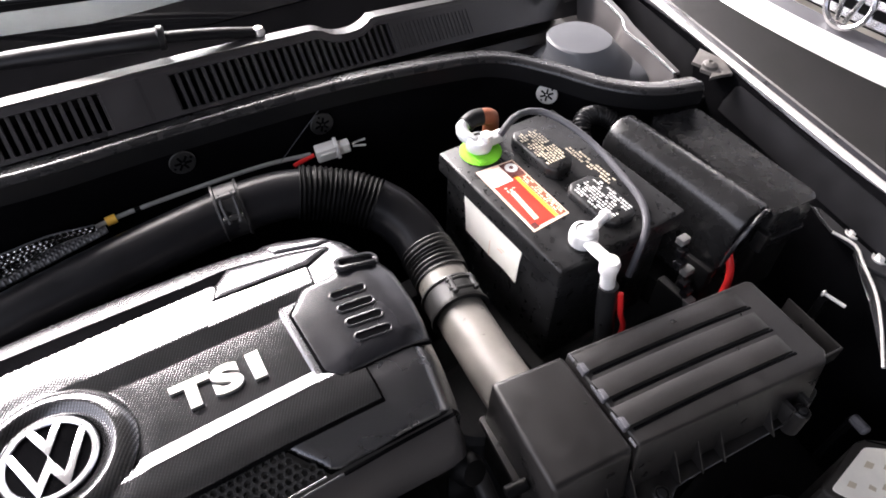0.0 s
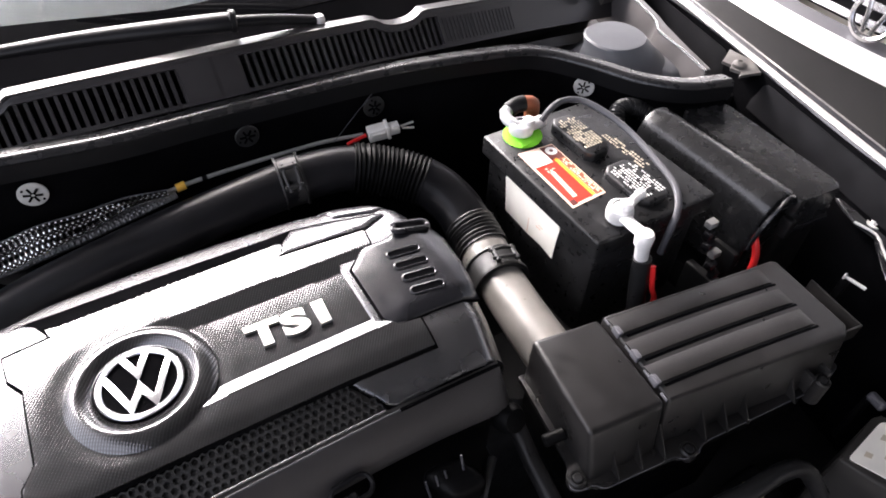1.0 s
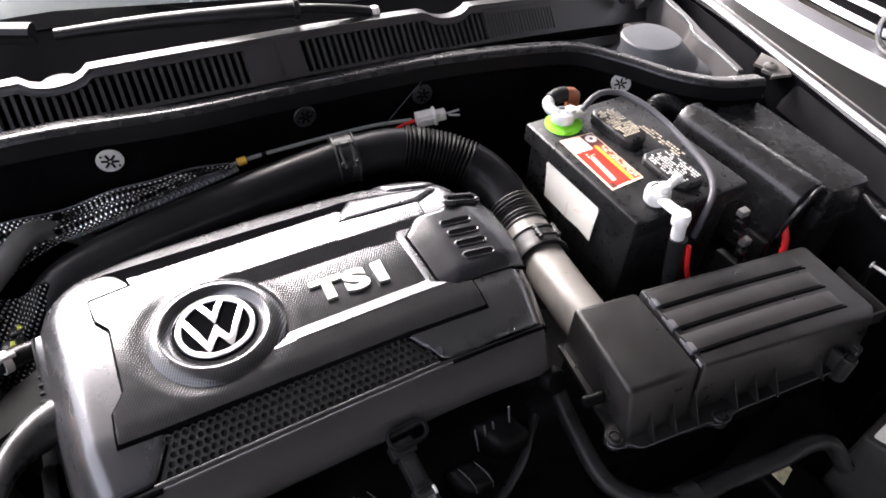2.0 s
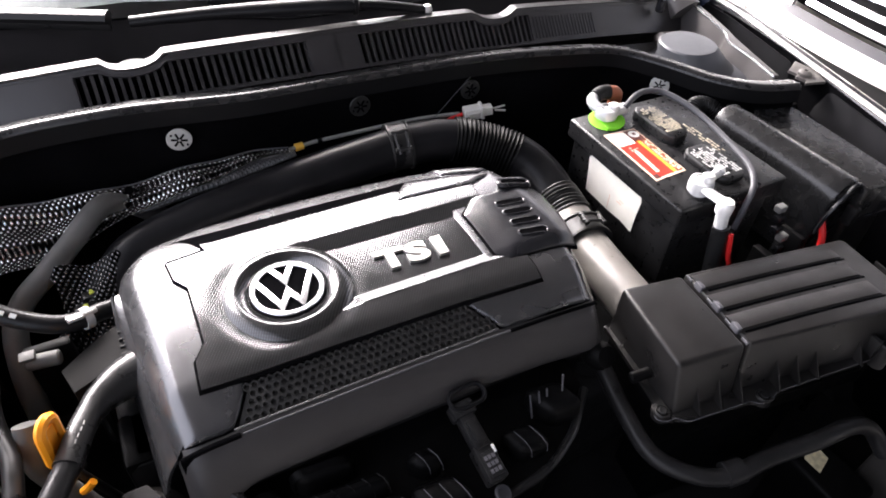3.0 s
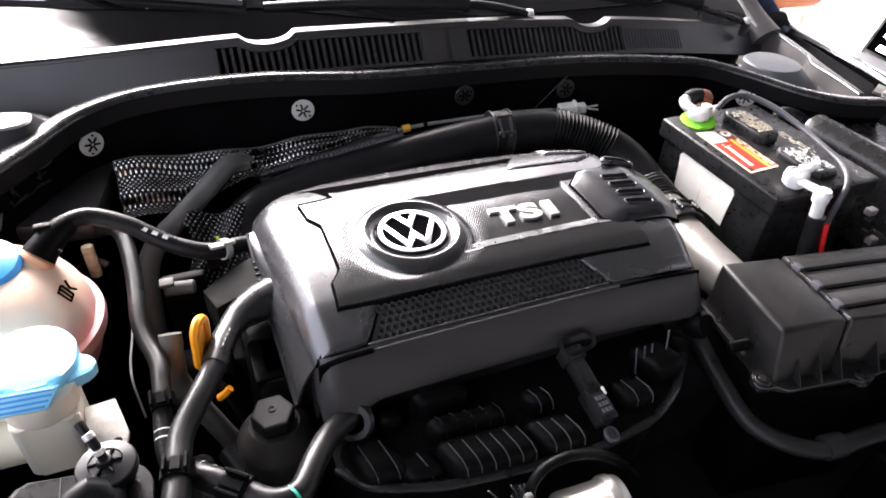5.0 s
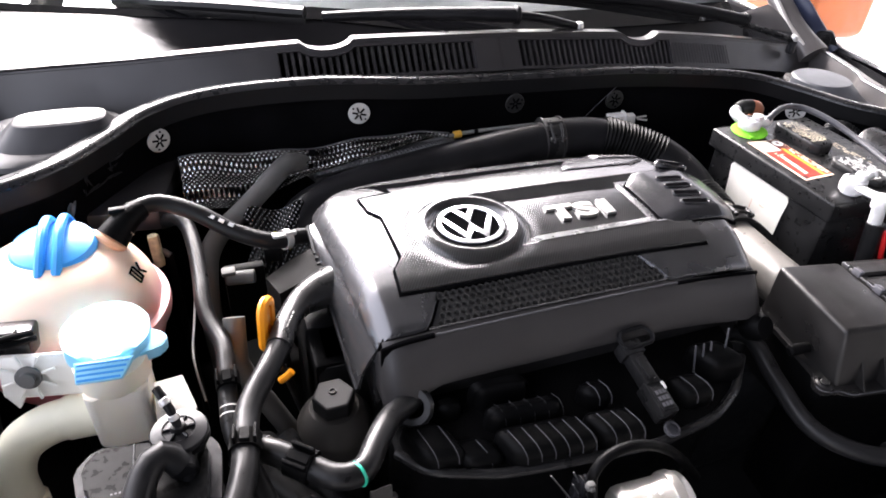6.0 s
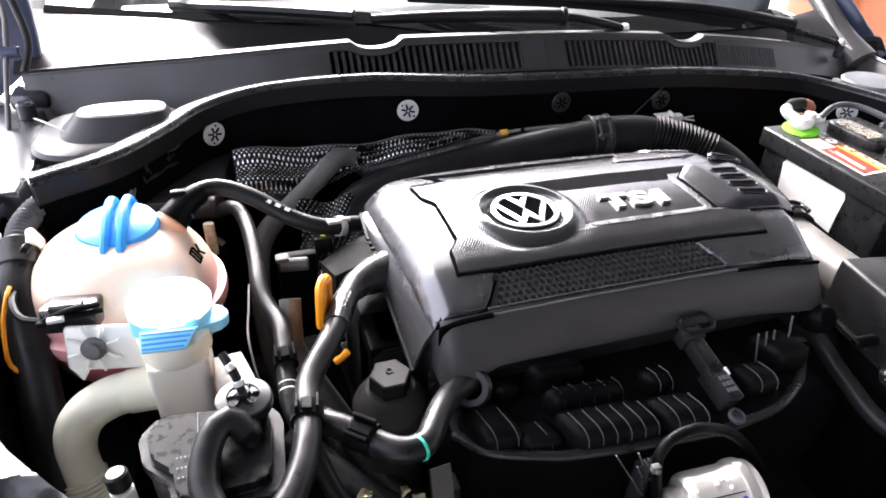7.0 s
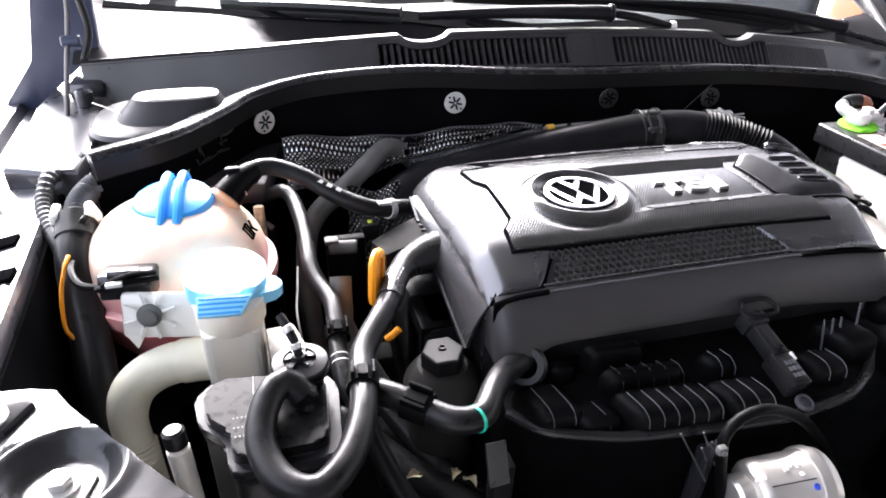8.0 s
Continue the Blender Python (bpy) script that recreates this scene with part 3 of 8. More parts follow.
def wiper(path_arm, path_blade, knob, label, hinge, foot=None):
    """hinge: how far along the arm, from its pivot, the thin link meets the broad arm."""
    w = thing("windscreen_wiper", label, "wiper", path_arm[0], "windscreen wipers")
    arm = part("arm", tube(path_arm, lambda s: 0.0095 if s < hinge else 0.0165 - 0.012 * min(1.0, max(0.0, (s - hinge) / 0.6)), 14, 0.004, flat=0.75), M_PIPE, w)
    run, line = 0.0, spline(path_arm, 0.004)
    for a, b in zip(line, line[1:]):
        run += (b - a).length
        if run > hinge:
            part("hinge_collar", rod(a - (b - a).normalized() * 0.004, a + (b - a).normalized() * 0.006, 0.0155, 16, 0.002), M_RUBBER, arm)
            break
    bl = part("blade", tube(path_blade, 0.014, 8, 0.02, flat=0.7), M_RUBBER, w)
    part("squeegee", moved(tube(path_blade, 0.004, 6, 0.02, flat=2.0), Matrix.Translation((0, 0, -0.012))), M_RUBBER, bl)
    part("pivot_cap", lathe([(0, 0.0085), (0.006, 0.0065), (0.0085, 0.0), (0.007, -0.006), (0.0, -0.0085)], 16, Matrix.Translation(knob)), M_STEEL, w)
    if foot:
        part("foot", tube(foot, 0.0075, 10, 0.006, flat=0.8), M_SATIN, w)
    part("spindle", rod((knob[0], knob[1], knob[2] - 0.03), (knob[0], knob[1], knob[2] - 0.004), 0.009, 14, 0.002), M_GLOSS, w)


wiper([(0.16, 0.031, 0.977), (0.11, 0.03, 0.99), (0.048, 0.034, 1.0), (-0.05, 0.06, 1.0), (-0.15, 0.09, 0.996), (-0.262, 0.116, 0.99)], [(-0.575, 0.265, 0.99), (-0.43, 0.198, 0.994), (-0.288, 0.135, 0.993)], (0.167, 0.029, 0.977), "black wiper arm and blade resting over the cowl", 0.118)
wiper([(0.606, 0.1, 0.943), (0.56, 0.107, 0.952), (0.5, 0.117, 0.963), (0.36, 0.15, 0.98), (0.1, 0.2, 0.99), (-0.12, 0.24, 1.0)], [(0.5, 0.12, 0.955), (0.2, 0.205, 0.985), (-0.16, 0.265, 1.0)], (0.689, 0.04, 0.92), "black wiper arm and blade beside the wing", 0.0, [(0.6, 0.1, 0.937), (0.65, 0.065, 0.926), (0.688, 0.04, 0.916)])

# strut tower caps
def dome(cx, cy, z, label, rings, mat_, square):
    """A blunt cap from level rings (half width, half depth, height, shift in x and y); square: 2 is round."""
    d = thing("strut_tower_cap", label, "strut cap", (cx, cy, z - 0.05), "strut tower caps")
    bm = bmesh.new()
    loops = []
    for w, h, up, dx, dy in rings:
        loop = []
        for k in range(64):
            c, t = math.cos(math.pi * k / 32), math.sin(math.pi * k / 32)
            e = (abs(c) ** square + abs(t) ** square) ** (-1 / square)
            loop.append(bm.verts.new((cx + dx + w * c * e, cy + dy + h * t * e, z + up)))
        loops.append(loop)
    bm.faces.new(loops[0])
    for p, q in zip(loops, loops[1:]):
        for k in range(64):
            bm.faces.new((p[k], q[k], q[(k + 1) % 64], p[(k + 1) % 64]))
    bmesh.ops.recalc_face_normals(bm, faces=bm.faces)
    part("cap", bm, mat_, d, smooth=24)
    part("flange", moved(prism([(-0.12, -0.1), (0.1, -0.13), (0.14, 0.06), (0.1, 0.15), (-0.1, 0.14)], -0.05, -0.02, 0.006), Matrix.Translation((cx, cy, z))), M_COWL, d)
    return d


cap_ = dome(0.65, -0.1, 0.846, "flat-topped grey plastic cap over the strut tower", [(0.043, 0.044, 0.0445, -0.006, 0.008), (0.049, 0.049, 0.0438, -0.006, 0.008), (0.052, 0.052, 0.0412, -0.006, 0.008), (0.06, 0.064, 0.02, 0.003, -0.002), (0.075, 0.08, 0.002, 0.012, -0.01), (0.09, 0.095, -0.006, 0.012, -0.01), (0.105, 0.11, -0.03, 0.01, -0.01)], M_CAPGREY, 2.2)
part("shoulder", lathe([(0.0, 0.012), (0.022, 0.011), (0.034, 0.006), (0.042, -0.006), (0.046, -0.03)], 32, Matrix.Translation((0.702, -0.162, 0.846)) @ pose(0, 0, 0, 6, 4, 0)), M_CAPGREY, cap_)
part("film", lathe([(0.0, 0.0), (0.03, 0.0005), (0.062, -0.0005), (0.066, -0.004)], 32, Matrix.Translation((0.667, -0.185, 0.8445)) @ pose(0, 0, 0, 7, 3, 0)), M_FILM, cap_, "pale blue protective film")
dome(-0.638, -0.068, 0.876, "flat-topped black plastic cap over the strut tower by the tank", [(0.038, 0.014, 0.068, 0.002, -0.018), (0.048, 0.021, 0.0683, 0.002, -0.018), (0.0525, 0.026, 0.0665, 0.001, -0.017), (0.056, 0.031, 0.062, 0, -0.016), (0.07, 0.058, 0.042, -0.006, -0.008), (0.078, 0.069, 0.0405, -0.01, -0.007), (0.088, 0.08, 0.036, -0.018, -0.004), (0.093, 0.084, 0.031, -0.018, -0.004), (0.088, 0.08, 0.02, -0.018, -0.002)], M_CAPDARK, 3.0)

# plenum floors under the cowl ends
for poly_, z_ in (([(-0.83, -0.2), (-0.72, -0.205), (-0.64, -0.16), (-0.575, -0.08), (-0.5, -0.01), (-0.5, 0.3), (-0.83, 0.3)], 0.855), ([(0.47, -0.06), (0.53, -0.11), (0.59, -0.2), (0.69, -0.25), (0.8, -0.25), (0.8, 0.3), (0.47, 0.3)], 0.815)):
    whole("plenum_floor", prism(poly_, z_ - 0.42, z_, 0.006), M_MATTE, "black plenum floor under the end of the cowl", "plenum", kind="structure")
# side plates by the strut towers
EDGE = [(0.806, 0.11, 0.887), (0.796, 0.077, 0.887), (0.77, -0.006, 0.888), (0.748, -0.078, 0.887), (0.727, -0.112, 0.886), (0.717, -0.175, 0.885), (0.7, -0.244, 0.884)]
edge_ = spline(EDGE, 0.004)
pl = thing("cowl_side_plate", "satin grey body flange with a bright edge beside the strut cap", "side plate", (0.72, -0.1, 0.86), "cowl side plates")
part("plate", sheet(lambda u, v: edge_[round(u * (len(edge_) - 1))] + Vector((-0.045 * v * (1 - 0.75 * u), 0.012 * v * (1 - u), -0.1 * v)), len(edge_) - 1, 4, 0.003), M_FLANGE, pl)
part("bright_edge", tube(EDGE, 0.0026, 8, 0.004), M_CHROME, pl, "thin bright metal edge")
part("top_flange", prism([(0.805, 0.105), (0.77, -0.004), (0.749, -0.077), (0.729, -0.111), (0.719, -0.175), (0.702, -0.243), (0.709, -0.246), (0.731, -0.17), (0.752, -0.1), (0.766, -0.075), (0.786, -0.01), (0.818, 0.1)], 0.881, 0.886, 0.0015), M_FLANGE, pl)
part("well_wall", sheet(lambda u, v: edge_[round(u * (len(edge_) - 1))] + Vector((0.006, 0, -0.008 - 0.12 * v)), len(edge_) - 1, 3, 0.003), M_INNER, pl, "dark wall of the hinge well")
pl = thing("cowl_side_plate", "pale glossy side plate beside the strut cap by the tank", "side plate", (-0.77, -0.1, 0.86), "cowl side plates")
part("plate", prism([(-0.742, -0.215), (-0.735, -0.12), (-0.765, 0.1), (-0.80, 0.28), (-0.83, 0.26), (-0.835, 0.02), (-0.825, -0.19), (-0.775, -0.215)], 0.78, 0.902, 0.006, 3, True), M_BUMPERGREY, pl)
part("stud", join(rod((-0.772, 0.02, 0.9), (-0.772, 0.02, 0.925), 0.012, 14, 0.003), rod((-0.79, 0.16, 0.9), (-0.79, 0.16, 0.93), 0.012, 14, 0.003), box(-0.80, -0.75, 0.05, 0.12, 0.9, 0.925, 0.008)), M_BUMPERGREY, pl)
hin = thing("bonnet_hinge", "dark bonnet hinge plate and arm beside the windscreen", "hinge", (-0.78, 0.05, 0.9), "bonnet hinges")
part("hinge_plate", moved(prism(fillet([(-0.81, 1.12), (-0.748, 1.12), (-0.753, 0.99), (-0.757, 0.952), (-0.776, 0.944), (-0.817, 0.912), (-0.85, 0.885), (-0.85, 0.86), (-0.905, 0.86), (-0.90, 0.885), (-0.85, 0.946)], 0.008, 3), -0.006, 0.006, 0.002), Matrix.Translation((0, 0.11, 0)) @ Matrix(((1, 0, 0, 0), (0, 0, -1, 0), (0, 1, 0, 0), (0, 0, 0, 1)))), M_HINGE, hin)
part("arm", tube([(-0.79, -0.02, 0.9), (-0.785, 0.03, 0.96), (-0.78, 0.06, 1.0), (-0.775, 0.07, 1.05), (-0.79, 0.08, 1.15)], 0.0035, 10), M_FLANGE, hin)
part("pivot", rod((-0.79, 0.05, 0.985), (-0.765, 0.05, 0.985), 0.008, 16, 0.002), M_HINGE, hin)
part("washer_pipe", tube([(-0.76, 0.02, 0.965), (-0.752, 0.05, 1.0), (-0.76, 0.06, 1.06), (-0.775, 0.07, 1.13)], 0.005, 10), M_RUBBER, hin)
whole("thin_wire", tube([(-0.745, -0.06, 0.93), (-0.72, -0.09, 0.93), (-0.705, -0.1, 0.922), (-0.715, -0.11, 0.912), (-0.745, -0.105, 0.91)], 0.0008, 6), M_WASHER, "thin pale wire loop by the strut cap", "wire")


# wings with bright gutters
def wing_top(inner, prof):
    def f(u, v):
        y = 0.45 - 1.4 * u
        k = v * (len(prof) - 1)
        i = min(len(prof) - 2, int(k))
        t = k - i
        px = prof[i][0] + (prof[i + 1][0] - prof[i][0]) * t
        pz = prof[i][1] + (prof[i + 1][1] - prof[i][1]) * t
        x, z = inner(y)
        return Vector((x + math.copysign(px, x), y, z + pz))
    return f


RIGHT_PROF = ((0.0, -0.06), (0.0, -0.004), (0.003, 0.003), (0.009, 0.0055), (0.016, 0.004), (0.02, -0.001), (0.026, -0.001), (0.031, 0.003), (0.038, 0.001), (0.046, -0.012), (0.056, -0.08), (0.062, -0.3), (0.06, -0.45))
LEFT_PROF = ((0.0, -0.06), (0.0, -0.004), (0.004, 0.003), (0.012, 0.005), (0.03, 0.001), (0.06, -0.004), (0.085, -0.002), (0.095, 0.008), (0.11, 0.006), (0.13, -0.03), (0.145, -0.1), (0.15, -0.3), (0.15, -0.45))
wr = thing("front_wing", "glossy black front wing with a bright gutter edge beside the battery", "car wing", (0.85, -0.2, 0.4), "front wings")
part("skin", sheet(wing_top(lambda y: (0.864 + 0.21 * y if y < 0 else 0.864 + 0.03 * y, 0.872 + 0.02 * y), RIGHT_PROF), 56, 36, 0.002), M_PAINT, wr)
part("gutter_rail", tube([(0.87 + 0.21 * min(0, y) + 0.03 * max(0, y), y, 0.879 + 0.02 * y) for y in (0.4, 0.2, 0.0, -0.2, -0.4, -0.6, -0.8)], 0.0062, 12, 0.02, flat=0.7), M_BUMPER, wr, "bright silver gutter rail")
for y0_, y1_ in ((0.3, -0.205), (-0.285, -0.78)):
    def liner_(u, v, y0=y0_, y1=y1_):
        y = y0 + (y1 - y0) * u
        e = min(u, 1 - u) * abs(y1 - y0)
        z = 0.868 + 0.02 * y - 0.05 * (1 - v) - 0.02 * (1 - min(1.0, e / 0.02)) ** 2 * v
        return Vector((0.858 + (0.21 if y < 0 else 0.03) * y - 0.012 * (1 - v), y, z))
    part("liner", sheet(liner_, 60, 4, 0.003), M_INNER, wr, "dusty black wing liner")
wl_ = thing("front_wing", "glossy dark front wing with a wide gutter beside the tank", "car wing", (-0.85, -0.2, 0.4), "front wings")
part("skin", sheet(wing_top(lambda y: (-(0.782 + 0.06 * y) if y < 0 else -(0.782 + 0.05 * y), 0.877), LEFT_PROF), 56, 36, 0.002), M_BUMPERGREY, wl_)
for x_, y_, z_ in ((-0.7895, -0.332, 0.8795), (-0.7755, -0.402, 0.8815)):
    part("slot", moved(box(-0.034, 0.011, -0.0105, 0.0105, -0.003, 0.0024, 0.0008), Matrix.Translation((x_, y_, z_)) @ pose(0, 0, 0, 0, -11, 0)), M_FELT, wl_, "dark slot in the gutter")
for k_ in range(3):
    part("gutter_slot", box(-0.865, -0.80, -0.34 - 0.055 * k_, -0.312 - 0.055 * k_, 0.8775, 0.8812, 0.001), M_FELT, wl_)
part("gutter_bolt", hexnut((-0.83, -0.24, 0.875), (-0.83, -0.24, 0.9), 0.009, 0.008), M_STEEL, wl_)
seat = thing("bucket_seat", "pale beige car seat back with headrest behind the windscreen", "seat", (-0.35, 1.3, 0.0), "front seats")
part("base", box(-0.58, -0.14, 0.9, 1.4, 0.0, 0.45, 0.05, 3), M_BEIGE, seat)
part("backrest", box(-0.58, -0.14, 1.25, 1.4, 0.4, 1.08, 0.05, 4), M_BEIGE, seat)
part("headrest", box(-0.47, -0.24, 1.27, 1.38, 1.12, 1.3, 0.045, 4), M_BEIGE, seat)
part("headrest_rod", join(rod((-0.41, 1.33, 1.05), (-0.41, 1.33, 1.16), 0.007, 10), rod((-0.3, 1.33, 1.05), (-0.3, 1.33, 1.16), 0.007, 10)), M_CHROME, seat)
copy_thing(seat, Matrix.Translation((0.36, 1.3, 0.0)))
# right-hand pillar and hinge
pil = thing("windscreen_pillar", "pale body pillar at the edge of the windscreen", "pillar", (0.76, 0.3, 0.9), "windscreen pillars")
part("post", tube([(0.775, 0.05, 0.872), (0.768, 0.1, 0.902), (0.772, 0.17, 0.945), (0.785, 0.26, 0.985), (0.76, 0.5, 1.1), (0.7, 0.9, 1.3), (0.64, 1.2, 1.42)], lambda s: 0.027 + 0.012 * max(0.0, 1 - s / 0.1), 16, 0.01, flat=0.75), M_FLANGE, pil)
part("bright_edge", tube([(0.748, 0.06, 0.894), (0.742, 0.11, 0.922), (0.744, 0.17, 0.962), (0.757, 0.26, 1.003), (0.735, 0.5, 1.115)], 0.006, 10, 0.01), M_BUMPER, pil, "bright painted edge along the glass")
copy_thing(pil, Matrix.Translation((-0.76, 0.3, 0.9)) @ Matrix.Diagonal((-1, 1, 1, 1)))
hin = thing("bonnet_hinge", "black bonnet hinge lying in the dark well beside the pillar", "hinge", (0.84, 0.1, 0.85), "bonnet hinges")
part("arm", tube([(0.862, 0.08, 0.865), (0.846, 0.12, 0.9), (0.818, 0.14, 0.935), (0.80, 0.19, 0.985), (0.81, 0.26, 1.07)], 0.009, 10, flat=2.0), M_HINGE, hin)
part("bracket", moved(prism(fillet([(-0.03, -0.05), (0.03, -0.05), (0.034, 0.0), (0.01, 0.035), (-0.02, 0.03)], 0.008, 3), -0.008, 0.008, 0.002), towards((0.85, 0.1, 0.875), (0.75, 0.02, 0.875))), M_DARK, hin)
part("pivot", rod((0.835, 0.085, 0.888), (0.866, 0.115, 0.888), 0.012, 16, 0.003), M_DARK, hin)
trim_ = thing("cowl_corner_trim", "grey plastic corner trim between the cowl and the pillar", "corner trim", (0.68, 0.09, 0.9))
part("panel", sheet(lambda u, v: Vector((0.603, 0.115, 0.955)).lerp(Vector((0.705, 0.15, 0.958)), u).lerp(Vector((0.612, 0.1, 0.935)).lerp(Vector((0.735, 0.09, 0.915)), u), v) + Vector((0, 0, 0.006 * math.sin(math.pi * v))), 10, 6, 0.004), M_FLANGE, trim_)
part("lower_panel", sheet(lambda u, v: Vector((0.612, 0.1, 0.934)).lerp(Vector((0.735, 0.09, 0.914)), u) + Vector((0.012 * v, -0.03 * v, -0.035 * v)), 10, 4, 0.004), M_COWL, trim_)
shell_ = thing("black_car", "glossy black car with its bonnet open, seen at the engine", "car", (0, 1.6, 0.0))
part("floor_pan", box(-0.72, 0.72, 0.02, 3.5, 0.2, 0.26, 0.02), M_DARK, shell_)
for s_ in (-1, 1):
    part("side_panel", box(min(s_ * 0.84, s_ * 0.8), max(s_ * 0.84, s_ * 0.8), 0.46, 3.1, 0.24, 0.86, 0.015), M_PAINT, shell_)
    part("rear_pillar", tube([(s_ * 0.62, 2.3, 1.4), (s_ * 0.7, 2.7, 1.15), (s_ * 0.78, 3.0, 0.86)], 0.05, 10, 0.05, flat=0.5), M_PAINT, shell_)
part("door_card", box(0.7, 0.745, 0.3, 1.7, 0.3, 1.12, 0.03, 3), M_GREYTRIM, shell_, "grey door trim")
part("rear_bench", box(-0.66, 0.66, 1.95, 2.15, 0.3, 1.1, 0.06, 3), M_GREYTRIM, shell_, "dark grey rear bench")
part("tail", box(-0.84, 0.84, 3.0, 3.55, 0.3, 0.88, 0.06, 3), M_PAINT, shell_)
part("front_bumper", box(-0.82, 0.82, -1.02, -0.9, 0.2, 0.66, 0.05, 3), M_PAINT, shell_)
for s_ in (-1, 1):
    part("sill", box(min(s_ * 0.8, s_ * 0.6), max(s_ * 0.8, s_ * 0.6), -0.9, 0.1, 0.24, 0.43, 0.02), M_DARK, shell_)
    for y_ in (-0.35, 2.35):
        tyre_ = part("tyre", lathe([(0.2, -0.09), (0.3, -0.09), (0.32, -0.06), (0.32, 0.06), (0.3, 0.09), (0.2, 0.09)], 32, Matrix.Translation((s_ * 0.76, y_, 0.32)) @ pose(0, 0, 0, 0, 90, 0)), M_RUBBER, shell_)
        part("rim", lathe([(0.0, -0.05), (0.2, -0.05), (0.21, 0.0), (0.2, 0.05), (0.0, 0.05)], 24, Matrix.Translation((s_ * 0.76, y_, 0.32)) @ pose(0, 0, 0, 0, 90, 0)), M_STEEL, tyre_)
whole("car_roof", sheet(lambda u, v: Vector((-0.62 + 1.24 * u, 1.05 + 1.3 * v, 1.4 + 0.06 * math.sin(math.pi * v) + 0.03 * math.sin(math.pi * u))), 14, 10, 0.01), M_PAINT, "glossy black car roof above the windscreen", "car roof", kind="structure")
mac = thing("workshop_machine", "orange painted workshop machine on legs beyond the parked cars", "machine", (2.9, 1.9, 0.0))
part("cabinet", box(2.66, 3.14, 1.7, 2.2, 0.25, 0.85, 0.05, 3), M_ORANGEPAINT, mac)
part("top_plate", box(2.64, 3.16, 1.68, 2.22, 0.85, 0.88, 0.008), M_STEEL, mac)
for x_, y_ in ((2.72, 1.76), (3.08, 1.76), (2.72, 2.14), (3.08, 2.14)):
    part("leg", rod((x_, y_, 0.0), (x_, y_, 0.26), 0.03, 14, 0.004), M_STEEL, mac)


# ---- engine ----
block = thing("engine_block", "dark grimy engine block under the plastic cover", "engine", (-0.1, -0.38, 0.44))
part("casting", box(-0.34, 0.11, -0.53, -0.22, 0.44, 0.81, 0.012), M_DARK, block)
part("side_housing", join(box(-0.40, -0.33, -0.47, -0.3, 0.5, 0.8, 0.015), rod((-0.37, -0.45, 0.62), (-0.45, -0.45, 0.62), 0.05, 24, 0.006)), M_DARK, block)
part("gearbox", join(box(0.1, 0.3, -0.52, -0.25, 0.44, 0.66, 0.03, 3), rod((0.2, -0.45, 0.6), (0.2, -0.45, 0.7), 0.06, 24, 0.008)), M_DARK, block)

COVER = [(-0.27, -0.214), (-0.19, -0.211), (-0.11, -0.212), (-0.03, -0.217), (0.012, -0.222), (0.062, -0.235), (0.1, -0.254), (0.126, -0.278), (0.141, -0.32), (0.142, -0.37),
         (0.135, -0.44), (0.124, -0.516), (-0.003, -0.5165), (-0.012, -0.5125), (-0.036, -0.4845), (-0.271, -0.4815), (-0.2865, -0.505), (-0.2935, -0.5125), (-0.305, -0.514), (-0.348, -0.513),
         (-0.357, -0.4), (-0.366, -0.295), (-0.36, -0.262), (-0.342, -0.243), (-0.32, -0.228)]
FLAPS = tuple(range(11, 19))
BX, BY = -0.2035, -0.396


def smooth(a, b, x):
    t = min(1.0, max(0.0, (x - a) / (b - a)))
    return t * t * (3 - 2 * t)


def deck(x, y):
    """Height of the cover's upper face: flat, falling to the front, to the back and to the right front."""
    z = 0.9005 - 0.75 * (y + 0.39) ** 2 - 0.05 * (x + 0.12) ** 2
    if y < -0.468:
        z -= 0.0135 * ((-0.468 - y) / 0.022) ** 1.3 * 0.4
    z -= 0.005 * smooth(-0.3, -0.21, y)
    z -= 0.012 * smooth(0.06, 0.14, x) * smooth(-0.4, -0.53, y)
    z -= 0.01 * smooth(-0.325, -0.37, x)
    z -= 0.012 * smooth(0.10, 0.145, x)
    return z


def recess(x, y):
    """1 on the sunk floor that carries the letters, 0 outside, with sloping walls."""
    back = -0.3335 - 0.03 * (x + 0.15)
    k = max(0.0, min((back - y) / 0.02, (y + 0.448) / 0.016, 1.0))
    r = math.hypot(x - BX, y - BY)
    return k * smooth(0.058, 0.067, r) * smooth(-0.205, -0.19, x)


def carbon(x, y):
    r = math.hypot(x - BX, y - BY)
    a = math.atan2(y - BY, x - BX)
    west = smooth(0.15, -0.35, math.cos(a)) * smooth(0.95, 0.6, math.sin(a))
    ring = 0.0012 + 0.0012 * west
    return deck(x, y) + 0.003 - 0.0068 * recess(x, y) - ring * smooth(0.084, 0.066, r) - 0.007 * smooth(0.061, 0.055, r)


def rolled(poly, height, width, drop, soft=()):
    """The height function, rolled off towards the polygon's sides; sides numbered in soft roll off only a little."""
    sides = list(zip(poly, poly[1:] + poly[:1]))

    def reach(i, x, y):
        (ax, ay), (bx, by) = sides[i]
        dx, dy = bx - ax, by - ay
        t = min(1.0, max(0.0, ((x - ax) * dx + (y - ay) * dy) / (dx * dx + dy * dy)))
        return math.hypot(x - ax - t * dx, y - ay - t * dy)

    def f(x, y):
        d = min(reach(i, x, y) for i in range(len(sides)) if i not in soft)
        fall = drop * (1 - min(1.0, d / width)) ** 2
        if soft:
            e = min(reach(i, x, y) for i in soft)
            fall = max(fall, 0.0022 * (1 - min(1.0, e / 0.006)) ** 2)
        return height(x, y) - fall
    return f


